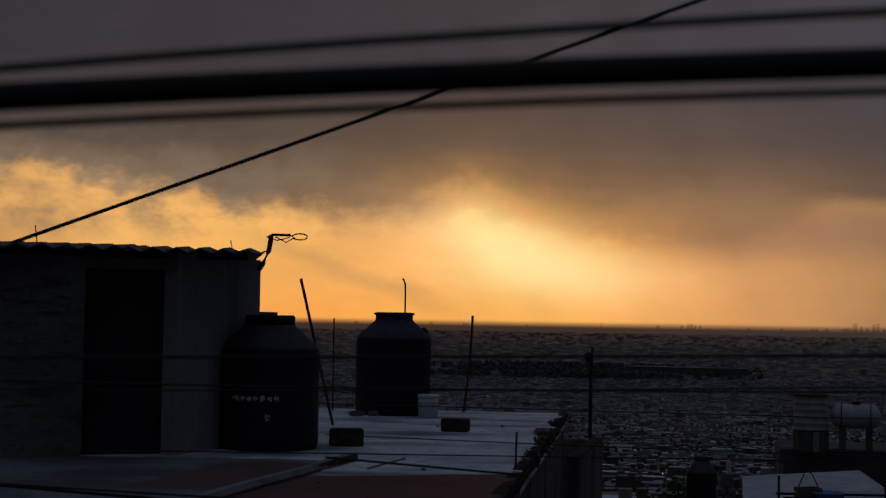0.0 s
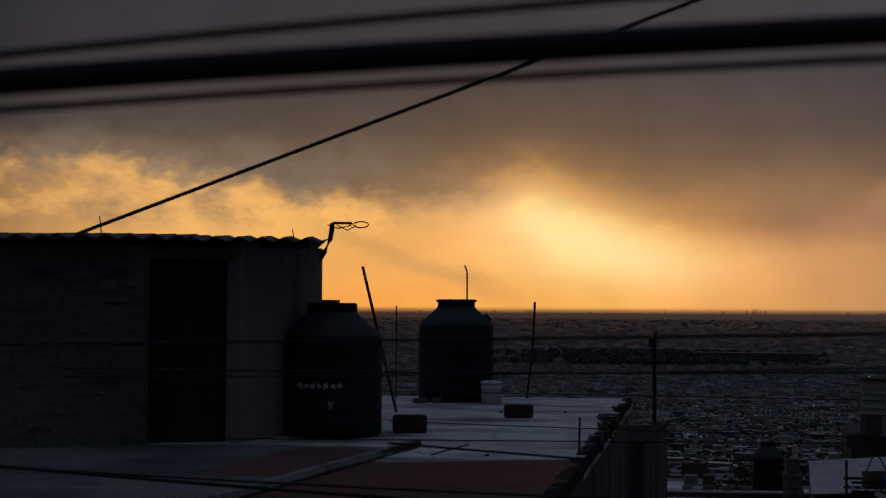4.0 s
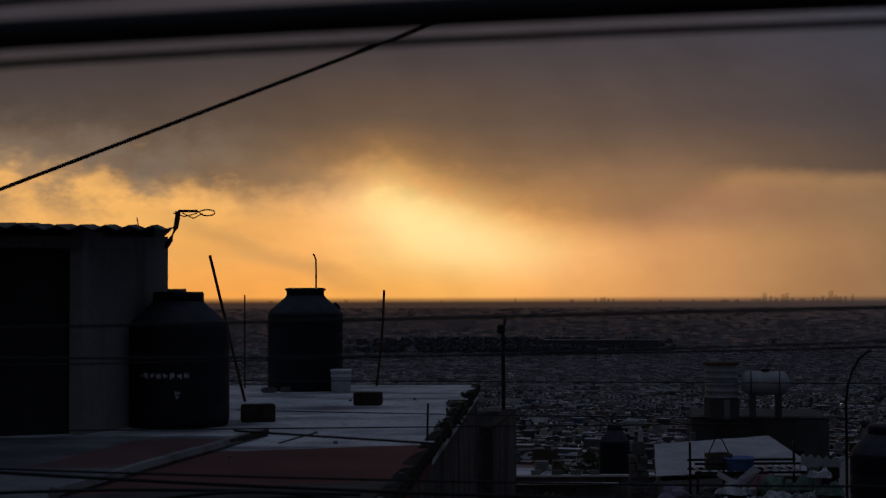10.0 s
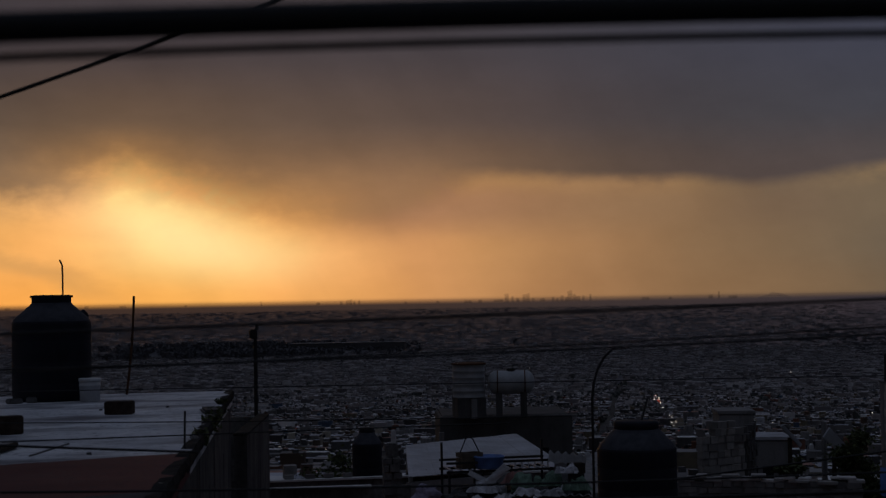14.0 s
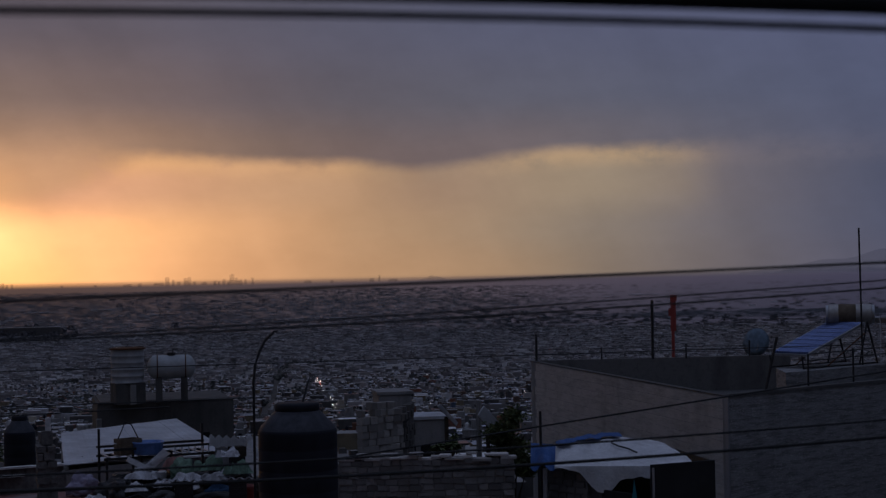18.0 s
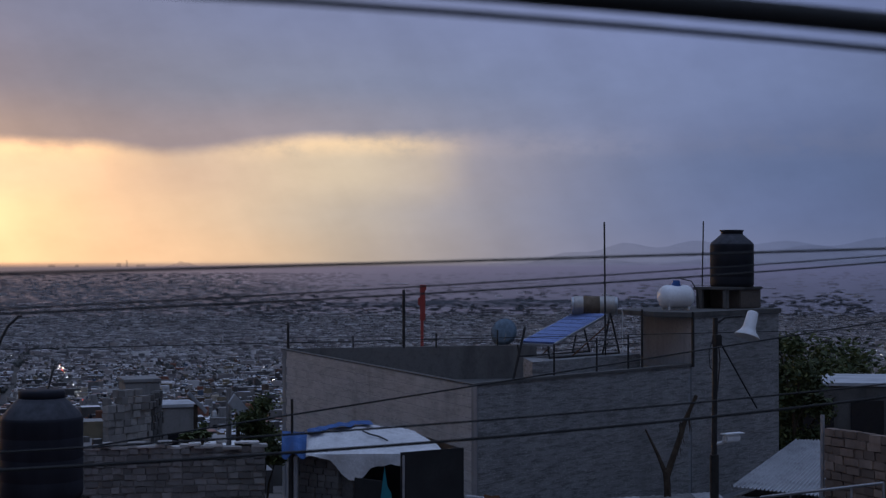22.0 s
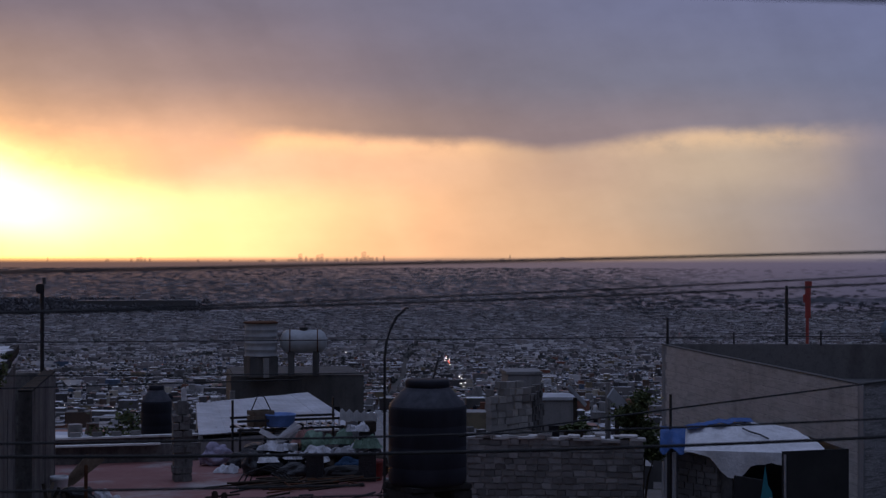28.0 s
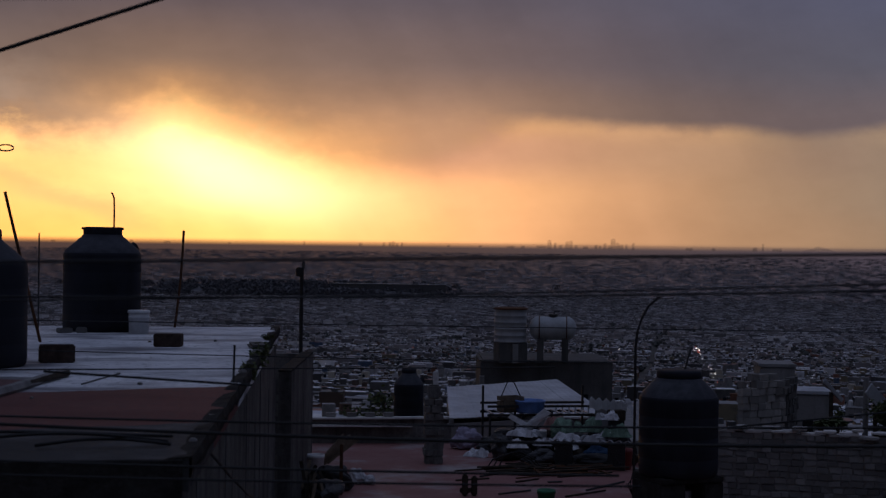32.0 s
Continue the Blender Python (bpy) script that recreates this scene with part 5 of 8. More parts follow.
part("stub", bmbox(0.22, 0.2, 0.26, 0.17, 0, 1.29, 0.03), SIDE_WALL, pil, "broken stub of the pillar")
part("stone", bmbox(0.09, 0.1, 0.26, 0.2, 0, 1.53, 0.02), PALE_CUMULUS, pil, "pale stone on top")

# ruin of stacked blocks behind, with its broken top
course_wall("ruined_wall", (12.82, 31.4), (14.0, 31.75), -5.2, 15, 0.24, 0.16, 0.2, BLOCK_PALE, "pale ruined block wall with a broken top", "wall", 0.3, 0.03)
# shade on this face is put into the colour: darker blocks than the front
course_wall("ruined_wall", (14.02, 31.8), (14.75, 32.9), -5.2, 14, 0.24, 0.16, 0.2, BLOCK_DARK, "side of the ruined block wall, coloured darker for shade", "wall", 0.3, 0.03)
course_wall("rubble_wall", (7.7, 23.3), (8.8, 22.75), TER_Z, 5, 0.29, 0.14, 0.2, BLOCK_DARK, "low broken block wall behind the water tank", "wall", 0.5, 0.05)


# curved thin pole by the tank
lp = thing("bent_pole", 7.52, 22.76, TER_Z, 0, "thin bent steel pole on the terrace", "pole")
part("shaft", bmtube([(0, 0, 0), (0.0, 0, 1.2), (0, 0, 2.4), (0.03, 0, 2.65), (0.10, 0, 2.86), (0.2, 0, 3.04), (0.33, -0.03, 3.16)], 0.022, 8), STEEL_DARK, lp)
part("tip", bmbox(0.07, 0.05, 0.03, 0.36, -0.03, 3.175, 0.008), STEEL_DARK, lp)
for k in range(3):
    part("cable_tail", bmtube([(0.02 * k, 0, 0.5 - 0.1 * k), (-0.05 - .03 * k, 0.02, 0.25), (0.02, 0.05, 0.02)], 0.008, 5), CABLE, lp)


def lean_to():
    s = thing("lean_to", 8.2, 33.5, -9.6, 0, "lean-to with a pale sheet roof behind the terrace", "shed")
    inv = s.matrix_basis.inverted()
    LF, LB, RB, RF = Vector((6.05, 30.1, -3.56)), Vector((7.03, 35.25, -3.43)), Vector((10.2, 37.0, -3.42)), Vector((9.75, 31.3, -3.62))
    n = 6
    for i in range(n):
        f0, f1 = i / n, (i + 1.04) / n
        rows = []
        for k in range(13):
            f = f0 + (f1 - f0) * k / 12
            w = 0.004 * math.sin(k * math.pi / 1.5) + (0.006 if i % 2 else 0)
            a, b = LF.lerp(RF, f), LB.lerp(RB, f)
            rows.append([tuple(a + Vector((0, 0, w))), tuple(a.lerp(b, .5) + Vector((0, 0, w - 0.01))), tuple(b + Vector((0, 0, w)))])
        b = bmsheet(rows, 0.012)
        b.transform(inv)
        part("roof_sheet", b, WHITE_SHEET, s, "pale dusty roof sheet")
    for nm, a, c in (("wall", LF, RF), ("wall", LB, LF), ("wall", RF, RB), ("wall", RB, LB)):
        b = wall_between((a.x, a.y), (c.x, c.y), -10.5, -3.68, 0.1)
        b.transform(inv)
        part(nm, b, RENDER_GREY, s)
    b = bmprism([(9.75, 31.4), (13, 33), (13.4, 40), (9.9, 38)], -10.5, -4.3)
    b.transform(inv)
    part("annex", b, RENDER_GREY, s)


lean_to()


# ---------- junk on the terrace ----------
def blob(name, x, y, z, sx, sy, sz, mat, label, seed, category="sack"):
    """A slumped, creased sack or bag."""
    t = thing(name, x, y, z, RNG.uniform(0, 180), label, category)
    bm = bmesh.new()
    bmesh.ops.create_icosphere(bm, subdivisions=4, radius=1.0)
    for v in bm.verts:
        c = v.co.copy()
        k = 1 + 0.42 * noise.noise(c * 1.3 + Vector((seed, 0, 0))) + 0.16 * noise.noise(c * 2.6 + Vector((0, seed, 0))) - 0.10 * abs(noise.noise(c * 3.5 + Vector((0, 0, seed)))) - 0.03 * abs(noise.noise(c * 9 + Vector((seed, 0, seed))))
        v.co = Vector((c.x * sx * k, c.y * sy * k, max(c.z, -0.55) * sz * k + sz * 0.5))
    lo = min(v.co.z for v in bm.verts)
    for v in bm.verts:
        v.co.z -= lo
    part("body", bm, mat, t)
    return t


def crumple(name, x, y, z, w, d, h, mat, label, seed, category="sheet"):
    """A stiff crumpled sheet of plastic or cloth: flat facets and folds, its rim on the support."""
    r = random.Random(seed)
    t = thing(name, x, y, z, r.uniform(-50, 0), label, category)
    rows = []
    for i in range(12):
        row = []
        for k in range(8):
            f, g = i / 11 - .5, k / 7 - .5
            rim = max(0.0, 1 - (2 * max(abs(f), abs(g))) ** 3)
            row.append((w * (f + r.uniform(-.05, .05)), d * (g + r.uniform(-.06, .06)), .012 + h * .75 * min(1.0, rim * 1.6) * max(.05, .5 + .9 * noise.noise((f * 3.2 + seed, g * 2.6, 0)) + r.uniform(-.14, .14))))
        rows.append(row)
    part("body", bmsheet(rows, .006), mat, t)
    return t


def junk_rack():
    r = thing("metal_rack", 7.5, 28.7, TER_Z, -1, "dark steel rack loaded with junk", "rack")
    for x in (-1.0, -0.35, 0.4, 1.02):
        for y in (-0.35, 0.35):
            part("upright", bmbox(0.04, 0.04, 1.2 if abs(x) > .9 and y > 0 else 0.72, x, y, 0.6 if abs(x) > .9 and y > 0 else 0.36), STEEL_DARK, r)
    for z in (0.69, 0.86):
        for y in (-0.35, 0.35):
            rail = part("rail", bmbox(2.1, 0.04, 0.045, 0, y, z), STEEL_DARK, r)
    for i in range(11):
        part("slat", bmbox(0.05, 0.7, 0.02, -0.95 + 0.19 * i, 0, 0.722), GALV, r)
    for i in range(6):
        part("spindle", bmbox(0.025, 0.025, 0.15, 0.3 + 0.13 * i, -0.35, 0.775), WHITE_METAL, rail)
    return r


junk_rack()
RZ = TER_Z + 0.734
ch = thing("wooden_crate", 6.95, 28.6, RZ, 12, "brown wooden crate with a wire handle on the rack", "crate")
for k in range(3):
    for y in (-.15, .15):
        part("slat", bmbox(0.42, 0.02, 0.08, 0, y, 0.06 + 0.1 * k), WOOD, ch)
    for x in (-.21, .21):
        part("slat", bmbox(0.02, 0.3, 0.08, x, 0, 0.06 + 0.1 * k), WOOD, ch)
part("base", bmbox(0.42, 0.3, 0.02, 0, 0, 0.01), WOOD, ch)
part("handle", bmtube([(-.2, 0, .3), (-.05, 0, .62), (.08, 0, .55), (.22, 0, .28)], 0.012, 5), STEEL_DARK, ch)
tub = thing("wash_tub", 7.30, 28.45, RZ, 0, "faded blue plastic wash tub on the rack", "tub")
part("body", bmlathe([(0, 0.01), (0.25, 0), (0.27, 0.03), (0.285, 0.2), (0.30, 0.21), (0.30, 0.24), (0.27, 0.24), (0.25, 0.04), (0, 0.03)], 24), plain("faded_blue_plastic", (0.13, 0.25, 0.56), .5, vary=.3, scale=4), tub, smooth=True)
blob("rubbish_heap", 7.17, 28.95, -4.00, 0.75, 0.34, 0.24, SACK_BLACK, "low dark heap of rubbish on the terrace", 2, "heap")
blob("rubbish_heap", 8.36, 28.62, -4.00, 0.87, 0.39, 0.20, DARK_SHEET, "low dark heap of rags and scrap on the terrace", 9, "heap")
blob("rubbish_heap", 8.83, 28.28, -4.00, 0.57, 0.29, 0.24, SACK_BLACK, "low dark heap of rubbish beside the bucket", 23, "heap")
blob("rubbish_heap", 8.14, 29.37, -4.00, 1.00, 0.35, 0.31, DARK_SHEET, "dark heap of scrap under the rack", 25, "heap")
crumple("plastic_sheet", 6.99, 27.69, -3.62, 0.60, 0.40, 0.26, SACK_WHITE, "crumpled white plastic sheeting in the junk pile", 1)
crumple("plastic_sheet", 7.61, 27.64, -3.50, 0.58, 0.34, 0.33, PINK_WASHED, "faded orange-brown cloth heaped in the junk pile", 3)
blob("sack", 7.63, 27.32, -3.62, 0.35, 0.21, 0.22, SACK_GREEN, "pale green sack in the junk pile", 4, "sack")
crumple("plastic_sheet", 8.17, 27.47, -3.52, 0.56, 0.41, 0.32, SACK_GREEN, "green sheet in the junk pile", 5)
crumple("plastic_sheet", 7.66, 27.00, -3.62, 0.56, 0.41, 0.18, SACK_WHITE, "flattened white bag in the junk pile", 27)
blob("sack", 6.10, 28.75, -4.00, 0.30, 0.22, 0.24, plain("mauve_cloth", (0.34, 0.31, 0.40), .9), "pale mauve bundle beside the pillar", 7, "bundle")
crumple("plastic_sheet", 6.13, 27.75, -4.00, 0.44, 0.41, 0.20, SACK_WHITE, "small pale bag on the terrace", 8)
crumple("plastic_sheet", 6.84, 29.11, -4.00, 0.66, 0.31, 0.20, SACK_WHITE, "torn white plastic sheet on the terrace", 10)
crumple("plastic_sheet", 6.50, 27.58, -4.00, 0.46, 0.34, 0.21, PINK_WASHED, "faded rag bundle on the terrace", 21)
blob("sack", 6.90, 27.55, -4.00, 0.20, 0.16, 0.18, SACK_BLACK, "black bag on the terrace", 22, "sack")
blob("sack", 7.26, 27.69, -4.00, 0.21, 0.17, 0.15, SACK_BLACK, "black bag beside the heap of sticks", 28, "sack")
blob("sack", 8.10, 26.47, -4.00, 0.29, 0.23, 0.20, plain("dark_blue_cloth", (0.03, 0.06, 0.11), .9), "dark blue bundle on the terrace", 11, "bundle")
blob("sack", 6.40, 31.34, -4.00, 0.16, 0.16, 0.27, SACK_BLACK, "dark bundle behind the sacks", 15, "bundle")
blob("sack", 6.65, 31.23, -4.00, 0.13, 0.13, 0.27, SACK_BLACK, "dark bundle behind the sacks", 16, "bundle")
crumple("plastic_sheet", 8.54, 26.84, -3.54, 0.54, 0.38, 0.35, SACK_GREEN, "pale green bundle under the wavy sheet", 24)
crumple("plastic_sheet", 8.46, 27.18, -3.27, 0.42, 0.31, 0.27, SACK_WHITE, "white plastic scraps beside the wavy sheet", 29)
blob("rubbish_heap", 6.53, 28.03, -4.00, 0.39, 0.24, 0.22, SACK_BLACK, "dark heap of rubbish bags on the terrace", 41, "heap")
blob("rubbish_heap", 7.17, 27.73, -4.00, 0.39, 0.24, 0.23, SACK_BLACK, "dark heap of rubbish bags on the terrace", 42, "heap")
blob("rubbish_heap", 7.94, 27.70, -4.00, 0.45, 0.23, 0.21, DARK_SHEET, "dark heap of scrap on the terrace", 43, "heap")
blob("rubbish_heap", 8.54, 27.11, -4.00, 0.40, 0.20, 0.25, SACK_BLACK, "dark heap of rubbish beside the red bucket", 44, "heap")
blob("plastic_bag", 3.45, 24.9, TER_Z, .26, .15, .14, SACK_WHITE, "white plastic bag lying on the terrace", 12, "bag")
blob("plastic_bag", 3.62, 24.7, TER_Z, .13, .1, .09, SACK_WHITE, "white plastic bag lying on the terrace", 13, "bag")
pail(8.35, 25.9, TER_Z, 0.19, 0.36, RED_PLASTIC, "dark red plastic bucket beside the junk pile", False)
pail(5.98, 22.3, TER_Z, 0.14, 0.26, GREEN_PLASTIC, "green plastic bucket on the red terrace")
pail(2.85, 25.75, TER_Z + 0.0, 0.15, 0.36, WHITE_PLASTIC, "white plastic bucket by the wall")
# smaller odds and ends heaped round the rack
for i in range(26):
    x, y = RNG.uniform(6.6, 8.9), RNG.uniform(27.2, 28.2)
    z = TER_Z
    s = RNG.uniform(.10, .24)
    mat, word = ((SACK_WHITE, "white"), (SACK_BLACK, "black"), (WOOD, "brown"), (SACK_GREEN, "green"), (WHITE_PLASTIC, "white"), (BLUE_PLASTIC, "blue"), (CORRUGATED, "grey"), (SACK_BLACK, "dark"))[i % 8]
    j = thing("junk_piece", x, y, z, RNG.uniform(0, 180), "piece of %s junk heaped on the terrace" % word, "junk", "junk round the rack")
    hgt = RNG.uniform(.12, .45) if y > 27.6 else RNG.uniform(.05, .18)
    if i % 3 == 0:
        b = bmbox(s * 1.8, s * 1.2, hgt, 0, 0, hgt / 2, .012)
    elif i % 3 == 1:
        b = bmcyl(s * .8, hgt, 0, 0, hgt / 2, 14, s * .65)
    else:
        b = bmbox(s * 2.6, s * .4, hgt * .8, 0, 0, hgt * .4, .01)
    for v in b.verts:
        v.co += Vector((noise.noise(v.co * 5 + Vector((i, 0, 0))), noise.noise(v.co * 5 + Vector((0, i, 0))), 0)) * .05 * (v.co.z / .3)
    part("body", b, mat, j)
# white wavy sheet and a box at the end of the pile
wf = thing("wavy_sheet", 8.80, 28.0, TER_Z, 8, "torn white wavy sheet standing on the junk pile", "sheet")
part("upper", bmsheet([[(-.46 + .04 * k, 0, 1.06 - .10 * k / 20 + .035 * math.sin(k * 1.6)), (-.46 + .04 * k, .03, .86 - .08 * k / 20 + .02 * math.sin(k * 1.1))] for k in range(21)], .012), WHITE_PLASTIC, wf, "torn white upper edge")
part("side", bmsheet([[(.28 + .30 * k / 10 + .018 * math.sin(k * 2.2), -.01, 1.0 - .52 * k / 10), (.40 + .27 * k / 10 + .018 * math.sin(k * 2.2), .02, 1.02 - .50 * k / 10)] for k in range(11)], .012), WHITE_PLASTIC, wf, "slanting white strip")
part("sheet", bmsheet([[(-.30 + .05 * k, .06, .02), (-.30 + .05 * k, .10, .84 + .02 * math.sin(k * 1.4))] for k in range(13)], .012), CORRUGATED, wf, "grey wavy sheet")
bx = thing("cardboard_box", 8.84, 27.80, TER_Z, 5, "brown box on the junk pile", "box")
part("body", bmbox(.30, .22, .20, 0, 0, .74, .01), WOOD_DARK, bx)
part("support", bmbox(.26, .2, .635, 0, 0, .3175, .01), DARK_SHEET, bx)
# cracked white board thrown under the tub
cb = thing("broken_board", 7.15, 27.95, TER_Z, 4, "cracked white plastic board lying on the junk", "board")
for k, (x, z, w, l, a) in enumerate(((-.18, .62, .10, .46, -62), (.12, .62, .16, .62, 52), (-.06, .53, .09, .40, 84), (.22, .70, .07, .40, 64))):
    q = bmbox(w, .02, l, 0, 0, 0, .006)
    q.transform(pose(x, -.02 * k, z, 0, a, 0))
    part("fragment", q, WHITE_PLASTIC, cb)
part("stack", bmbox(.5, .2, .5, 0, .14, .25, .03), DARK_SHEET, cb, "dark rubbish under the board")
# scraps of wavy sheet leaning in front
for i, (x, y, w) in enumerate(((7.27, 25.97, .62), (8.17, 25.70, .62))):
    s = thing("sheet_scrap", x, y, TER_Z, 6 * i - 30, "scrap of wavy roof sheet lying on the junk", "sheet")
    top = -3.48 - TER_Z
    rows = [[(-w / 2 + w * k / 24, 0.0, top + 0.022 * math.sin(k * 1.05)), (-w / 2 + w * k / 24, 0.14, top - .02 + 0.022 * math.sin(k * 1.05))] for k in range(25)]
    part("body", bmsheet(rows, 0.012), WHITE_SHEET, s)
    part("prop", bmbox(w * .5, .08, top - .03, 0, .07, top / 2 - .015), SACK_BLACK, s)
hs = thing("black_hose", 6.39, 26.09, TER_Z, -25, "loops of black hose on the junk pile", "hose")
for k in range(3):
    part("loop", bmtube([(-.45 + .1 * k, 0, .02), (-.36 + .1 * k, 0, .16 + .04 * k), (-.1 + .1 * k, .04, .26 + .03 * k), (.2 + .08 * k, .06, .2), (.42 + .06 * k, .05, .03)], .013, 7), CABLE, hs)
# dark scrap between the bags and the rack
for i, (x, y, sx, sy, sz) in enumerate(((6.75, 27.35, .30, .22, .20), (7.35, 27.35, .34, .22, .24), (7.75, 26.95, .36, .24, .20), (8.15, 27.05, .32, .2, .27), (7.1, 26.75, .40, .22, .15), (8.55, 26.5, .34, .22, .22), (7.95, 26.25, .42, .2, .14), (6.45, 27.2, .22, .18, .26), (8.8, 27.5, .3, .2, .3))):
    blob("rubbish_heap", x, y, TER_Z, sx, sy, sz, (DARK_SHEET, SACK_BLACK, WOOD_DARK)[i % 3], ("slumped dark rags in the junk pile", "black plastic bags in the junk pile", "heap of dark rotten boards in the junk pile")[i % 3], 50 + i, "heap")
for i, (x, y, z) in enumerate(((7.15, 26.95, .30), (7.55, 26.7, .26), (8.05, 26.75, .38), (8.4, 26.95, .40), (6.7, 27.05, .25))):
    crumple("plastic_sheet", x, y, TER_Z + z, .34 + .05 * (i % 3), .3, .2, (SACK_WHITE, WHITE_PLASTIC, CORRUGATED)[i % 3], "scrap of pale plastic on top of the junk pile", 70 + i)
# single bars lying on the red floor
for x0, y0, x1, y1 in ((5.6, 25.2, 6.9, 26.3), (5.5, 23.4, 6.1, 23.7), (6.7, 26.2, 7.3, 25.2), (7.0, 23.6, 7.9, 24.4), (6.6, 24.5, 6.85, 24.5)):
    rod("thin_bar", (x0, y0, TER_Z + .02), (x1, y1, TER_Z + .02), .016, STEEL_DARK, "dark thin bar lying on the red terrace", "bar")
# heap of sticks and bars
for i in range(38):
    a = RNG.uniform(-16, 16) + (90 if i % 9 == 0 else 0)
    x, y = RNG.uniform(6.2, 7.8), RNG.uniform(25.1, 26.2)
    l = RNG.uniform(.5, 1.3)
    s = thing("stick", x, y, TER_Z + 0.012 + 0.016 * (i % 5), a, "dark weathered stick in the heap on the terrace", "stick", "heap of sticks")
    part("shaft", bmtube([(-l / 2, 0, 0), (0, RNG.uniform(-.03, .03), RNG.uniform(0, .03)), (l / 2, 0, RNG.uniform(0, .05))], RNG.uniform(.012, .022), 5), WOOD_DARK if i % 3 else RUST, s)
for x, y, l, a in ((5.4, 24.9, .6, 8), (5.75, 26.0, .9, 12), (5.95, 25.6, .2, 0), (6.3, 24.7, .5, 25), (6.9, 23.3, .9, 28)):
    s = thing("stick", x, y, TER_Z + 0.014, a, "dark bar lying on the red terrace", "stick", "heap of sticks")
    part("shaft", bmtube([(-l / 2, 0, 0), (l / 2, 0, 0.012)], 0.016, 5), WOOD_DARK, s)
fk = thing("forked_stump", 5.02, 23.4, TER_Z, 0, "two dark stub posts side by side on the terrace", "post")
part("stub", bmbox(.09, .09, .34, -.07, 0, .17, .02), WOOD_DARK, fk)
part("stub", bmbox(.09, .09, .31, .08, 0, .155, .02), WOOD_DARK, fk)
part("tie", bmbox(.28, .05, .08, 0, 0.05, .08, .01), WOOD_DARK, fk)
# clutter by the side wall of the flat-roofed house
for i in range(10):
    x, y = RNG.uniform(2.35, 2.9), RNG.uniform(22.2, 24.6)
    s = thing("plank", x, y, TER_Z, RNG.uniform(-40, 40), "weathered plank leaning by the wall", "plank", "planks by the wall")
    l = RNG.uniform(.3, .6)
    b = bmbox(.05, .03, l, 0, 0, 0)
    b.transform(pose(0, 0, l / 2 * .86, RNG.uniform(-28, 28), RNG.uniform(-28, 28), 0))
    part("board", b, WOOD if i % 2 else WOOD_DARK, s)
pl = thing("plank", 3.3, 26.6, TER_Z, 35, "grey planks leaning on the yard wall", "plank", "planks by the wall")
for k in range(3):
    b = bmbox(.10, .03, .8, 0, 0, 0)
    b.transform(pose(-.12 + .14 * k, 0, .3, 0, 52 + 6 * k, 0))
    part("board", b, WOOD, pl)
rp = thing("iron_post", 3.02, 23.7, TER_Z, 0, "rust-red post by the wall", "post")
part("shaft", bmbox(.05, .05, .8, 0, 0, .4, .008), RUST, rp)
blob("sack", 2.75, 23.2, TER_Z, .23, .42, .19, SACK_BLACK, "dark heap of rubbish against the wall", 31, "heap")
blob("sack", 2.95, 24.2, TER_Z, .20, .34, .22, SACK_BLACK, "dark heap of rubbish against the wall", 32, "heap")

# tank behind the terrace
p = thing("tank_stand", 5.58, 32.3, -9.6, 0, "block stand under the small water tank", "stand")
part("body", bmbox(1.1, 1.1, 5.55, 0, 0, 2.775, .03), RENDER_GREY, p)
water_tank(5.58, 32.2, -4.05, 0.32, 1.32, "small black water tank behind the terrace", 10, "plain")


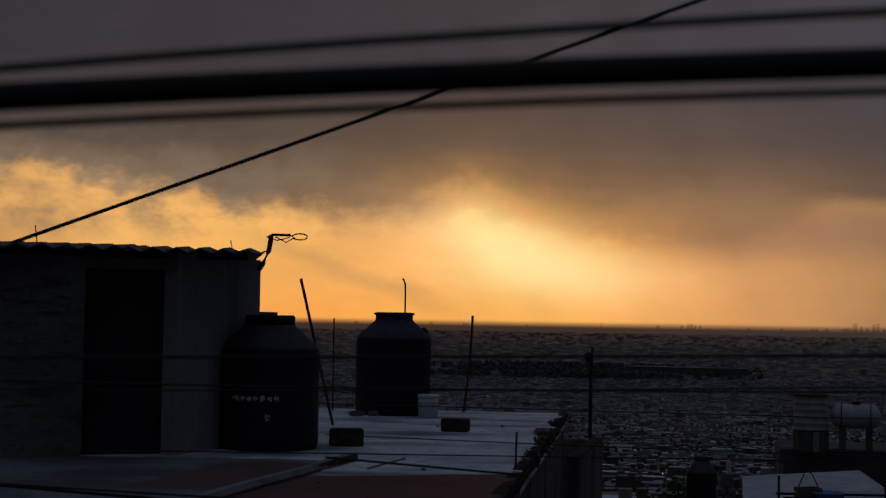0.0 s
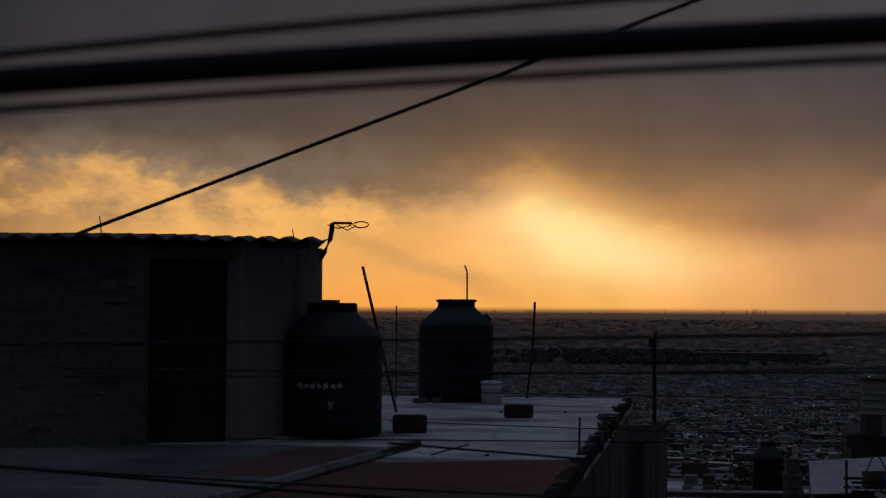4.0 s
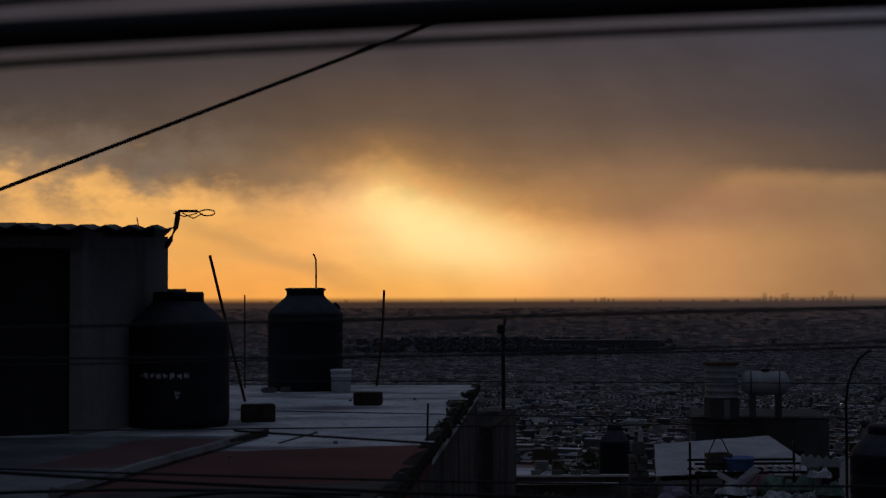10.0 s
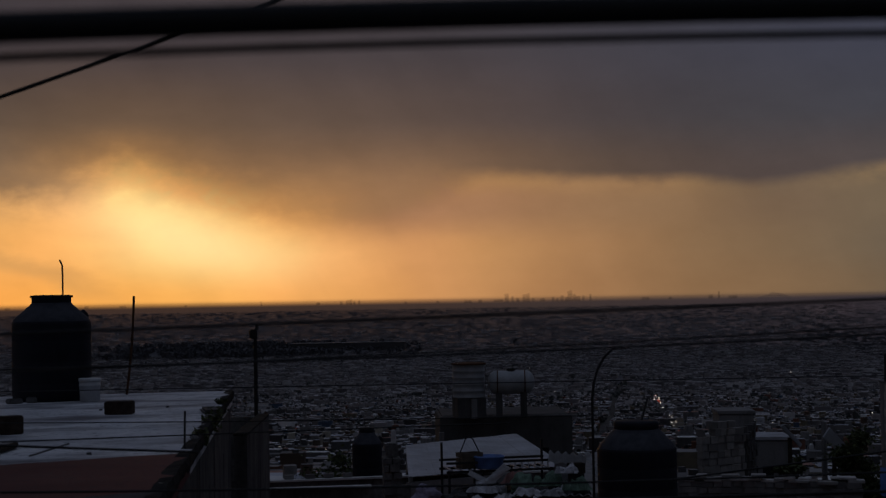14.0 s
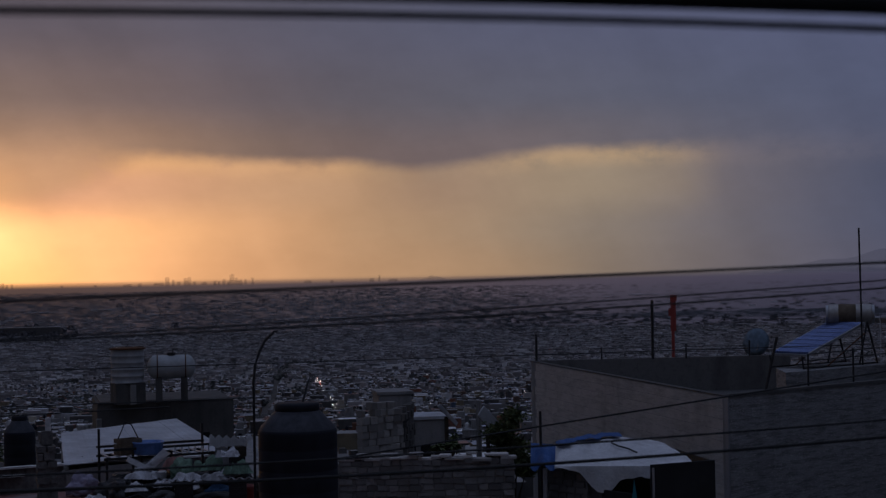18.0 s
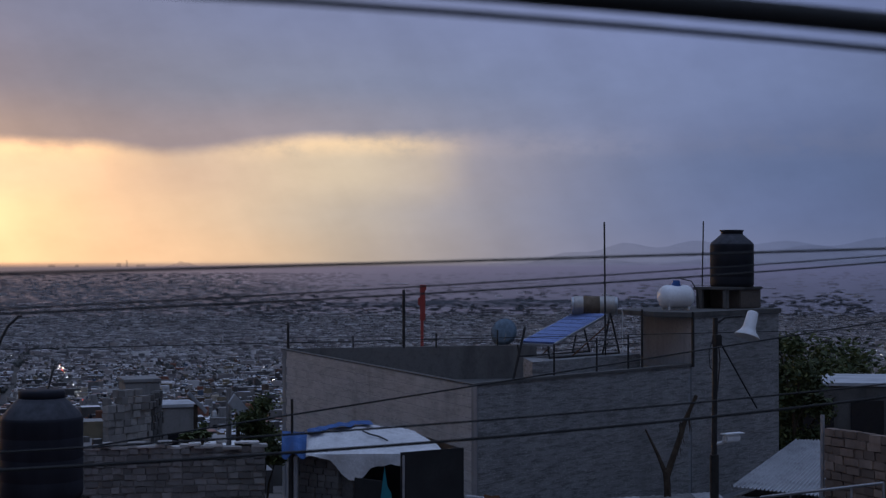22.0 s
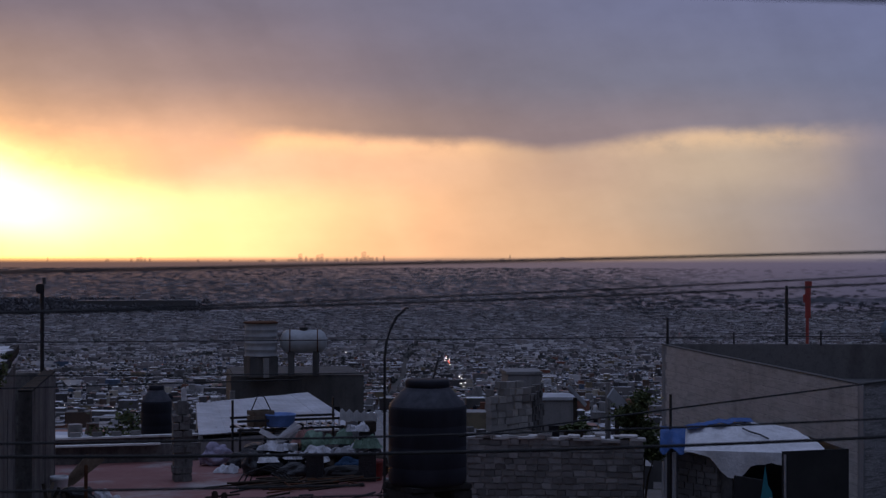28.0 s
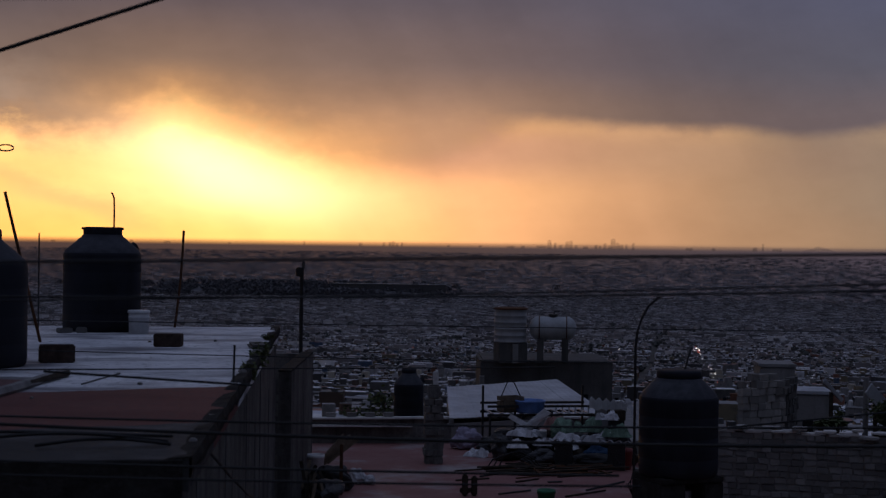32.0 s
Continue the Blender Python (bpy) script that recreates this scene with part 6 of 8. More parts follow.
# ---------- shack under the tarpaulins ----------
def shack():
    s = thing("shack", 12.3, 19.4, -9.0, 0, "brick and sheet shack with a tarpaulin roof", "shack")
    inv = s.matrix_basis.inverted()

    def put(name, bm, mat, label=""):
        bm.transform(inv)
        return part(name, bm, mat, s, label)

    A, B, C, D = (11.36, 20.6), (11.98, 18.45), (13.1, 18.4), (13.7, 20.6)
    # near-black back wall: the gloom under the tarpaulin is put into its colour
    put("back_wall", wall_between(D, A, -9.0, -2.8, 0.12), DARK_SHEET)
    put("side_wall", wall_between((11.47, 20.5), (11.75, 19.35), -9.0, -2.95, 0.1), MORTAR)
    put("front_sheet", wall_between((12.02, 18.44), C, -9.0, -2.76, 0.03), DARK_SHEET, "dark weathered sheet front")
    put("front_sheet", wall_between(C, D, -9.0, -2.78, 0.03), DARK_SHEET, "dark weathered sheet side")
    put("inner_panel", wall_between((11.75, 19.3), (11.9, 18.75), -9.0, -3.2, 0.03), DARK_SHEET)
    put("batten", bmtube([(12.03, 18.40, -2.8), (12.03, 18.40, -4.6)], .018, 6), GALV)
    # white roof tarpaulin, sloping to the front, its torn edge hanging over it
    FL, FR, BL, BR = Vector((11.24, 19.84, -2.85)), Vector((12.95, 18.57, -2.83)), Vector((11.57, 20.40, -2.63)), Vector((13.39, 20.33, -2.66))
    hang = ((0, .02), (.16, .04), (.24, .30), (.30, .36), (.40, .35), (.44, .22), (.50, .17), (.60, .12), (.66, .20), (.72, .07), (.80, .01), (1, .0))
    rows = []
    for i in range(37):
        f = i / 36
        for (f0, h0), (f1, h1) in zip(hang, hang[1:]):
            if f <= f1:
                drop = h0 + (h1 - h0) * (f - f0) / (f1 - f0)
                break
        front, back = FL.lerp(FR, f), BL.lerp(BR, f)
        row = []
        for k in range(4):
            g = k / 3
            row.append(tuple(front + Vector((-.05 - .03 * math.sin(23 * f) * (1 - g), -.07, -(drop + .01) * (1 - g) - .012 + .02 * math.sin(31 * f + 2 * g) * (1 - g)))))
        for k in range(13):
            g = k / 12
            p = front.lerp(back, g)
            crest = .10 * math.sin(math.pi * min(1, f / .95)) * g ** .7
            crease = .040 * noise.noise((p.x * 2.4, p.y * 2.4, 0)) - .085 * abs(noise.noise((p.x * 3.2, p.y * 1.5, 3))) + .008 * noise.noise((p.x * 11, p.y * 11, 1))
            row.append(tuple(p + Vector((0, 0, crest + crease + .02))))
        rows.append(row)
    tarp = put("tarpaulin", bmsheet(rows, .008), TARP_WHITE, "creased white tarpaulin")
    # blue sheet over the corner, hanging on the side, and along the back edge
    TL, TR, DL, DR = Vector((11.33, 20.72, -2.60)), Vector((11.52, 20.28, -2.60)), Vector((11.12, 20.36, -2.93)), Vector((11.27, 19.88, -2.90))
    rows = []
    for i in range(13):
        f = i / 12
        rows.append([tuple(TL.lerp(TR, f).lerp(DL.lerp(DR, f), g) + Vector((-.03, -.03, .05 * math.sin(math.pi * g) + .02 * noise.noise((f * 4, g * 4, 1)) - .05 * g * math.sin(9 * f)))) for g in [k / 10 for k in range(11)]])
    put("blue_tarpaulin", bmsheet(rows, .008), TARP_BLUE, "blue tarpaulin over the corner")
    rows = []
    for i in range(25):
        f = i / 24
        p = BL.lerp(BR, f * .62)
        z = p.z + .10 * math.sin(math.pi * f * .62) + .055 + .03 * noise.noise((f * 9, 0, 5))
        rows.append([(p.x - .06, p.y - .16 - .05 * math.sin(13 * f), z - .04), (p.x, p.y, z), (p.x + .05, p.y + .2, z - .05)])
    put("blue_tarpaulin", bmsheet(rows, .008), TARP_BLUE, "blue tarpaulin along the back edge")
    put("rope", bmtube([(12.30, 19.95, -2.60), (12.30, 19.75, -2.63), (12.38, 19.6, -2.66), (12.4, 19.4, -2.70)], .014, 5), SACK_BLACK)
    put("pole", bmtube([(11.35, 20.45, -9), (11.34, 20.45, -2.1)], .022, 7), STEEL_DARK, "thin pipe at the corner")
    put("pipe", bmtube([(11.27, 20.2, -9), (11.27, 20.2, -2.95)], .04, 8), GALV, "grey drain pipe")
    # teal banner hanging askew, with its letters
    banner = put("banner", bmsheet([[(11.40, 18.40, -4.9), (11.66, 18.33, -2.92)], [(11.62, 18.35, -4.9), (11.70, 18.32, -3.2)], [(11.90, 18.28, -4.9), (11.76, 18.31, -3.3)]], .01), BANNER, "teal cloth banner")
    for i, ch in enumerate("BLICO"):
        c = bpy.data.curves.new("letter", "FONT")
        c.body, c.size, c.extrude = ch, 0.15, 0.002
        o = new("letter", c)
        dg = bpy.context.evaluated_depsgraph_get()
        me = bpy.data.meshes.new_from_object(o.evaluated_get(dg))
        bpy.data.objects.remove(o)
        me.materials.clear()
        me.materials.append(LETTER)
        lo = new("letter", me)
        lo.parent = banner
        k = (0, .098, .178, .226, .322)[i]
        base = Vector((11.615, 18.30, -3.80)) + Vector((math.sin(radians(22)), -0.08, math.cos(radians(22)))) * k
        right = Vector((math.sin(radians(22)), -0.08, math.cos(radians(22)))).normalized()
        nrm = Vector((-0.35, -0.93, 0)).normalized()
        nrm = (nrm - right * nrm.dot(right)).normalized()
        upv = nrm.cross(right)
        m = Matrix((right, upv, nrm)).transposed().to_4x4()
        m.translation = base + nrm * 0.012
        lo.matrix_basis = inv @ m
    return s


shack()
course_wall("brick_side", (11.67, 19.58), (11.42, 20.6), -4.9, 20, 0.2, 0.1, 0.1, BLOCK_DARK, "dark brick side wall of the shack", "wall", 0.0, 0.006)

cs = thing("shanty_roof", 10.2, 19.2, -9.0, 0, "low shanty under old wavy roof sheets", "shed")
for i in range(4):
    f0, f1 = i / 4, (i + 1.05) / 4
    rows = []
    for k in range(17):
        f = f0 + (f1 - f0) * k / 16
        w = .02 * math.sin(k * math.pi / 2) + .006 * (i % 2)
        rows.append([(9.0 + 1.6 * f - 10.2, 18.4 - 1.0 * f - 19.2, 5.10 + w), (9.95 + 1.5 * f - 10.2, 20.75 - .35 * f - 19.2, 5.13 + w)])
    part("roof_sheet", bmsheet(rows, .012), CORRUGATED_DARK, cs, "old wavy roof sheet")
part("wall", bmprism([(-1.2, -.9), (.3, -1.8), (1.2, 1.1), (-.2, 1.5)], -.6, 5.05), RENDER_GREY, cs)
for i, (x, y, a) in enumerate(((10.35, 20.35, 25), (10.75, 20.3, 12), (10.1, 19.9, 50), (10.95, 20.0, 5), (9.85, 20.2, 30))):
    s = thing("sheet_scrap", x, y, -3.87, a, "bent scrap of pale sheet on the shanty roof", "sheet")
    part("body", bmsheet([[(-.28, -.1, .05), (-.28, .12, .09)], [(0, -.1, .02 + .05 * (i % 2)), (0, .12, .05)], [(.28, -.12, .06), (.28, .1, .03)]], .012), CORRUGATED if i % 2 else WHITE_SHEET, s)
for i in range(54):
    x, y = RNG.uniform(8.1, 10.0), RNG.uniform(19.2, 22.0)
    on_roof = not (y > 20.8 and x < 10.2) and x > 8.7
    s = thing("rubble", x, y, TER_Z + .14 if on_roof else TER_Z, RNG.uniform(0, 180), "broken lump of rubble and scrap by the wall", "rubble", "rubble by the wall")
    k = RNG.uniform(.04, .15)
    b = bmbox(k * RNG.uniform(1, 3.5), k, k * RNG.uniform(.2, .7), 0, 0, k * .3, k * .04)
    for v in b.verts:
        v.co += Vector((noise.noise(v.co * 14 + Vector((i, 0, 0))), noise.noise(v.co * 14 + Vector((0, i, 0))), 0)) * k * .45
    lo = min(v.co.z for v in b.verts)
    for v in b.verts:
        v.co.z -= lo
    part("body", b, (BLOCK_DARK, DARK_SHEET, SACK_BLACK, WOOD_DARK, CORRUGATED, MOULD_AND_SHADE, WOOD)[i % 7], s)
for i in range(16):
    x, y, l = RNG.uniform(8.2, 9.6), RNG.uniform(20.9, 21.9), RNG.uniform(.3, .8)
    s = thing("stick", x, y, TER_Z + .02 + .015 * (i % 3), RNG.uniform(-25, 25), "dark bar in the scrap by the block wall", "stick", "heap of sticks")
    part("shaft", bmtube([(-l / 2, 0, 0), (0, RNG.uniform(-.03, .03), .03), (l / 2, 0, RNG.uniform(0, .1))], RNG.uniform(.008, .018), 5), WOOD_DARK if i % 3 else RUST, s)


# ---------- lane side on the right: low sheds, lamp post, white roof ----------
ls = thing("low_shed", 17, 18, -9.2, 0, "low pale shed under rusty wavy roof sheets", "shed")
P0, P1, P2, P3 = Vector((14.05, 18.35, -3.72)), Vector((16.0, 20.5, -4.12)), Vector((19.3, 19.4, -4.08)), Vector((15.9, 15.3, -3.72))
for i in range(7):
    f0, f1 = i / 7, (i + 1.04) / 7
    rows = []
    for k in range(13):
        f = f0 + (f1 - f0) * k / 12
        w = .010 * math.sin(k * math.pi / 1.5) + .006 * (i % 2)
        a, b = P0.lerp(P3, f), P1.lerp(P2, f)
        rows.append([tuple(q - Vector((17, 18, -9.2)) + Vector((0, 0, w))) for q in (a, a.lerp(b, .5), b)])
    part("roof_sheet", bmsheet(rows, .012), CORRUGATED_DARK if i % 3 else CORRUGATED, ls, "weathered wavy roof sheet")
for a, b in ((P0, P3), (P1, P0), (P3, P2), (P2, P1)):
    bm = wall_between((a.x, a.y), (b.x, b.y), -9.5, -3.74 if a in (P0, P3) and b in (P0, P3) else -4.14, .12)
    bm.transform(Matrix.Translation((-17, -18, 9.2)))
    part("wall", bm, CONCRETE, ls, "stained pale wall")
part("gable", bmbox(.1, .1, .5, -2.95, .35, 5.1), WHITE_PAINT, ls)
part("blue_band", bmbox(1.6, .05, .1, -1.7, -2.25, 5.16, .01), BLUE_PLASTIC, ls, "blue painted edge")

# white frame and odds and ends between shack and shed
fr = thing("white_railing", 13.55, 18.5, -9.1, 0, "white steel hand railing beside the shack", "railing")
part("rail", bmtube([(-.2, .2, 5.56), (.3, .45, 5.46), (.42, -.1, 5.05)], .025, 7), WHITE_METAL, fr)
part("rail", bmtube([(-.2, .15, 5.2), (.5, -.4, 5.05), (.9, -.7, 4.9)], .022, 7), WHITE_METAL, fr)
for x, y, z in ((-.2, .2, 5.56), (.3, .45, 5.46), (.42, -.1, 5.05)):
    part("post", bmtube([(x, y, 0), (x, y, z)], .022, 7), WHITE_METAL, fr)
hp = thing("earth_bank", 15.6, 21.0, -9.2, 0, "rust-coloured earth bank against the grey wall", "bank")
bm = bmesh.new()
bmesh.ops.create_grid(bm, x_segments=18, y_segments=14, size=1.0)
for v in bm.verts:
    d = math.hypot(v.co.x, v.co.y)
    v.co = Vector((v.co.x * .8, v.co.y * 1.3, max(0.0, 5.1 * (1 - .12 * d * d) + .18 * noise.noise(v.co * 4))))
r = bmesh.ops.extrude_face_region(bm, geom=bm.faces[:])
for v in [g for g in r["geom"] if isinstance(g, bmesh.types.BMVert)]:
    v.co.z = 0
part("earth", bm, RUST, hp)
for i in range(6):
    x, y = 13.9 + .16 * i, 18.6 + .25 * (i % 2)
    b = thing("rubbish_bag", x, y, -9.0, 0, "small bag on the heap behind the railing", "bag", "bags behind the railing")
    part("stack", bmbox(.22, .22, 4.7, 0, 0, 2.35, .03), SACK_BLACK, b)
    bm = bmesh.new()
    bmesh.ops.create_icosphere(bm, subdivisions=3, radius=.13)
    for v in bm.verts:
        v.co = v.co * (1 + .6 * noise.noise(v.co * 11 + Vector((i, 0, 0))) + .25 * noise.noise(v.co * 30)) + Vector((0, 0, 4.82))
    part("body", bm, (SACK_BLACK, CORRUGATED, BLUE_PLASTIC)[i % 3], b)


def lamp_post():
    g = ground_z(15.5, 15.6)
    l = thing("street_lamp", 15.50, 15.60, g, 0, "steel lamp post with a white bell lamp and a camera", "street lamp")
    Z = -g
    pole = part("pole", bmtube([(-.02, 0, 0), (-.02, 0, Z - 2.6), (0.01, 0, Z - .8)], .045, 10, r_end=.036), STEEL_DARK, l, "dark steel pole")
    part("base_sleeve", bmcyl(.065, Z - 2.75, -.02, 0, (Z - 2.75) / 2, 12), STEEL_DARK, l)
    bracket = part("bracket", bmtube([(.01, 0, Z - .98), (.05, 0, Z - .88), (.14, -.06, Z - .80), (.34, -.2, Z - .78)], .018, 7), STEEL_DARK, l)
    b = bmlathe([(0, .26), (.06, .26), (.085, .24), (.10, .0), (.125, -.06), (.20, -.14), (.205, -.16), (.19, -.15), (.10, -.05), (.0, .05)], 24)
    b.transform(pose(.42, -.26, Z - .94, 0, 20, 0) @ Matrix.Scale(.92, 4))
    part("shade", b, WHITE_METAL, bracket, "white bell-shaped lamp shade", True)
    c = part("camera_body", bmbox(.3, .1, .1, .20, -.12, Z - 2.52, .02), WHITE_METAL, l, "white camera housing")
    bm = bmbox(.38, .13, .02, .22, -.12, Z - 2.455, .006)
    part("hood", bm, WHITE_METAL, c)
    part("mount", bmtube([(-.02, 0, Z - 2.6), (.08, -.05, Z - 2.58), (.1, -.1, Z - 2.53)], .025, 7), WHITE_METAL, c)
    part("box", bmbox(.12, .1, .16, -.02, -.06, Z - 1.12, .015), STEEL_DARK, pole)
    part("hanging_cable", bmtube([(.05, 0, Z - 1.05), (.1, 0, Z - 1.4), (.05, 0, Z - 1.8), (.0, 0, Z - 2.2)], .009, 5), CABLE, pole)
    part("hanging_cable", bmtube([(-.03, 0, Z - 1.05), (-.12, 0, Z - 1.3), (-.1, 0, Z - 1.5), (0, 0, Z - 1.6)], .007, 5), CABLE, pole)
    part("stay", bmtube([(.06, 0, Z - 1.1), (.95, .1, Z - 2.15)], .012, 5), CABLE, l)
    return l


lamp_post()

wr = thing("white_roofed_shed", 23, 20.5, -9.3, 0, "shed under a pale ribbed sheet roof", "shed")
Q0, Q1, Q2, Q3 = Vector((20.7, 20.35, -4.22)), Vector((24.6, 22.3, -3.80)), Vector((26.4, 20.4, -3.80)), Vector((21.9, 17.5, -4.30))
for i in range(8):
    f0, f1 = i / 8, (i + 1) / 8
    rows = []
    for k in range(21):
        f = f0 + (f1 - f0) * k / 20
        w = .035 if k % 4 == 0 else 0.0
        a, b = Q0.lerp(Q3, f), Q1.lerp(Q2, f)
        rows.append([tuple(q - Vector((23, 20.5, -9.3)) + Vector((0, 0, w))) for q in (a, b)])
    part("roof_sheet", bmsheet(rows, .012), WORN_SHEET, wr, "pale ribbed roof sheet")
for a, b in ((Q0, Q3), (Q1, Q0), (Q3, Q2), (Q2, Q1)):
    bm = wall_between((a.x, a.y), (b.x, b.y), -9.6, -4.4, .12)
    bm.transform(Matrix.Translation((-23, -20.5, 9.3)))
    part("wall", bm, RENDER_GREY, wr)
course_wall("brick_wall", (18.80, 16.42), (18.45, 14.4), -5.2, 19, .26, .135, .14, block_mat("brown_brick", (0.27, 0.21, 0.175), 0.35), "rough brown brick wall by the lane", "wall", .12, .012)
bs = thing("lane_house", 19.5, 15, -9.0, 0, "plain wall end under the brick wall", "house")
part("wall", bmprism([(-.75, 1.4), (-1.05, -.7), (1.5, -1.0), (1.6, 1.6)], -.5, 3.79), RENDER_GREY, bs)
part("post", bmbox(.05, .05, 1.4, -.72, 1.5, 5.85), GALV, bs)
rl = thing("lane_railing", 16.1, 14.2, -9.0, 0, "galvanised railing along the lane", "railing")
part("handrail", bmtube([(-.15, .95, 5.66), (.15, -.95, 6.06)], .022, 7), GALV, rl)
for k in range(5):
    f = k / 4
    part("post", bmtube([(-.15 + .3 * f, .95 - 1.9 * f, 0), (-.15 + .3 * f, .95 - 1.9 * f, 5.66 + .4 * f)], .018, 6), GALV, rl)
part("rail", bmtube([(-.15, .95, 5.2), (.15, -.95, 5.6)], .015, 6), GALV, rl)


# ---------- plants ----------
def tree(x, y, h, spread, label, leaves=1400, mat=LEAF, seed=1, trunk=.1, low=0.25, leaf=.12):
    r = random.Random(seed)
    g = ground_z(x, y)
    t = thing("tree", x, y, g, 0, label, "tree")
    bm = bmtube([(0, 0, -.2), (.03 * h * r.uniform(-1, 1), 0, h * .35), (0.04 * h * r.uniform(-1, 1), .02 * h, h * .7)], trunk, 8, r_end=trunk * .4)
    limbs = []
    for i in range(9):
        z = h * r.uniform(.3, .7)
        a = r.uniform(0, 6.28)
        e = Vector((math.cos(a) * spread * r.uniform(.5, .95), math.sin(a) * spread * r.uniform(.5, .95), z + h * r.uniform(.08, .28)))
        limbs.append(e)
        bmtube([(0, 0, z), tuple(e * .5 + Vector((0, 0, z * .5 + .05 * h))), tuple(e)], trunk * .35, 5, bm=bm, r_end=trunk * .1)
    part("trunk", bm, BARK, t)
    limbs += [Vector((0, 0, h * .9)), Vector((spread * .2, 0, h * .8)), Vector((-spread * .3, spread * .1, h * .72))]
    clumps = [(e, spread * r.uniform(.28, .5)) for e in limbs for _ in range(2)]
    verts, faces = [], []
    for i in range(leaves):
        e, rad = clumps[r.randrange(len(clumps))]
        d = Vector((r.gauss(0, 1), r.gauss(0, 1), r.gauss(0, .8))) * rad * .55
        c = e + d
        if c.z < h * low:
            c.z = h * low + r.uniform(0, .1) * h
        u = Vector((r.uniform(-1, 1), r.uniform(-1, 1), r.uniform(-.6, .6))).normalized() * leaf * r.uniform(.6, 1.4)
        v = u.cross(Vector((r.uniform(-1, 1), r.uniform(-1, 1), r.uniform(-1, 1)))).normalized() * leaf * .5 * r.uniform(.6, 1.3)
        k = len(verts)
        verts += [c - u, c + v, c + u, c - v]
        faces.append((k, k + 1, k + 2, k + 3))
    me = bpy.data.meshes.new("crown")
    me.from_pydata([tuple(v) for v in verts], [], faces)
    me.materials.append(mat)
    o = new("crown", me)
    o.parent = t
    return t


tree(14.99, 28.24, 6.1, .44, "dark bushy tree beside the grey wall", 9500, seed=3, low=.70, leaf=.05)
tree(13.45, 27.9, 5.6, .22, "small dark bush behind the block wall", 900, seed=9, low=.74, leaf=.045)
tree(33.25, 30.2, 8.5, .85, "dense dark tree behind the stair tower", 6500, seed=5, low=.3, leaf=.085)
tree(34.6, 31.2, 8.0, .85, "dense dark tree behind the stair tower", 4600, seed=6, low=.3, leaf=.085)
tree(41.8, 36.6, 9.0, 1.7, "dark tree on the slope", 3600, seed=7, low=.2, leaf=.12)
tree(45.9, 38.6, 9.0, 1.9, "dark tree on the slope", 3600, seed=8, low=.2, leaf=.13)
tree(50, 39, 8.6, 2.2, "dark tree on the slope", 2200, seed=18, low=.2, leaf=.14)
tree(9.4, 60, 6.3, 1.6, "dark green tree below the terrace", 1800, seed=11, low=.2, leaf=.12)
tree(7.6, 58, 5.0, 1.0, "dark green tree below the terrace", 1200, seed=12, low=.2, leaf=.11)


def agave(x, y, z, n, l, label, base):
    t = thing("yucca_plant", x, y, base, 0, label, "plant")
    part("stem", bmtube([(0, 0, -.1), (0.02, 0, z - base)], .07, 7), BARK, t)
    for i in range(n):
        a = i * 2.4
        e = radians(RNG.uniform(10, 75))
        d = Vector((math.cos(a) * math.cos(e), math.sin(a) * math.cos(e), math.sin(e)))
        s = Vector((-math.sin(a), math.cos(a), 0)) * .035
        o = Vector((0.02, 0, z - base))
        bm = bmesh.new()
        p0, p1, p2 = o, o + d * l * .55 + Vector((0, 0, .03)), o + d * l - Vector((0, 0, .06))
        vs = [bm.verts.new(q) for q in (p0 - s * .6, p0 + s * .6, p1 + s, p2, p1 - s)]
        bm.faces.new(vs)
        bm.normal_update()
        bmesh.ops.solidify(bm, geom=bm.faces[:], thickness=.01)
        part("leaf", bm, LEAF, t)


for x, y, z in ((13.1, 27.9, -3.55), (13.35, 27.8, -3.5)):
    agave(x, y, z, 26, .24, "spiky dark yucca behind the block wall", ground_z(x, y))

bn = thing("dead_stalk_plant", 18.1, 19.35, ground_z(18, 19.4), 0, "dry dark forked stalks against the grey wall", "plant")
gz = -ground_z(18, 19.4)
part("stem", bmtube([(0, 0, 0), (0, 0, gz - 3.9), (-.03, 0, gz - 3.6)], .06, 7), BARK, bn)
part("stalk", bmtube([(-.02, 0, gz - 3.7), (-.12, .1, gz - 3.35), (-.28, .25, gz - 2.9)], .045, 6, r_end=.015), BARK, bn)
part("stalk", bmtube([(-.02, 0, gz - 3.7), (.12, -.1, gz - 3.2), (.22, -.2, gz - 2.75), (.35, -.35, gz - 2.3)], .06, 6, r_end=.03), BARK, bn)
for i in range(14):
    f = RNG.uniform(.2, 1)
    b = bmesh.new()
    c = Vector((.35 * f, -.35 * f, gz - 3.7 + 1.4 * f))
    vs = [b.verts.new(c + q) for q in (Vector((0, 0, 0)), Vector((.09 * RNG.uniform(-1, 1), .03, .12)), Vector((RNG.uniform(-.12, .12), 0, -.1 - .2 * RNG.random())))]
    b.faces.new(vs)
    b.normal_update()
    bmesh.ops.solidify(b, geom=b.faces[:], thickness=.006)
    part("dry_leaf", b, BARK, bn)
for i in range(9):
    x, y = 16.3 + RNG.uniform(-.5, .7), 16.2 + RNG.uniform(-.3, .5)
    pts = [(0, 0, 0), (RNG.uniform(-.1, .1), 0, 4.3), (RNG.uniform(-.3, .3), RNG.uniform(-.3, .3), 4.9 + RNG.uniform(-.3, .2)), (RNG.uniform(-.5, .5), RNG.uniform(-.4, .4), 5.2 + RNG.uniform(-.4, .1))]
    s = thing("bare_shrub", x, y, -9.1, 0, "bare twigs of a shrub by the lamp post", "shrub", "bare shrubs")
    part("twig", bmtube(pts, .018, 5, r_end=.005), BARK, s)

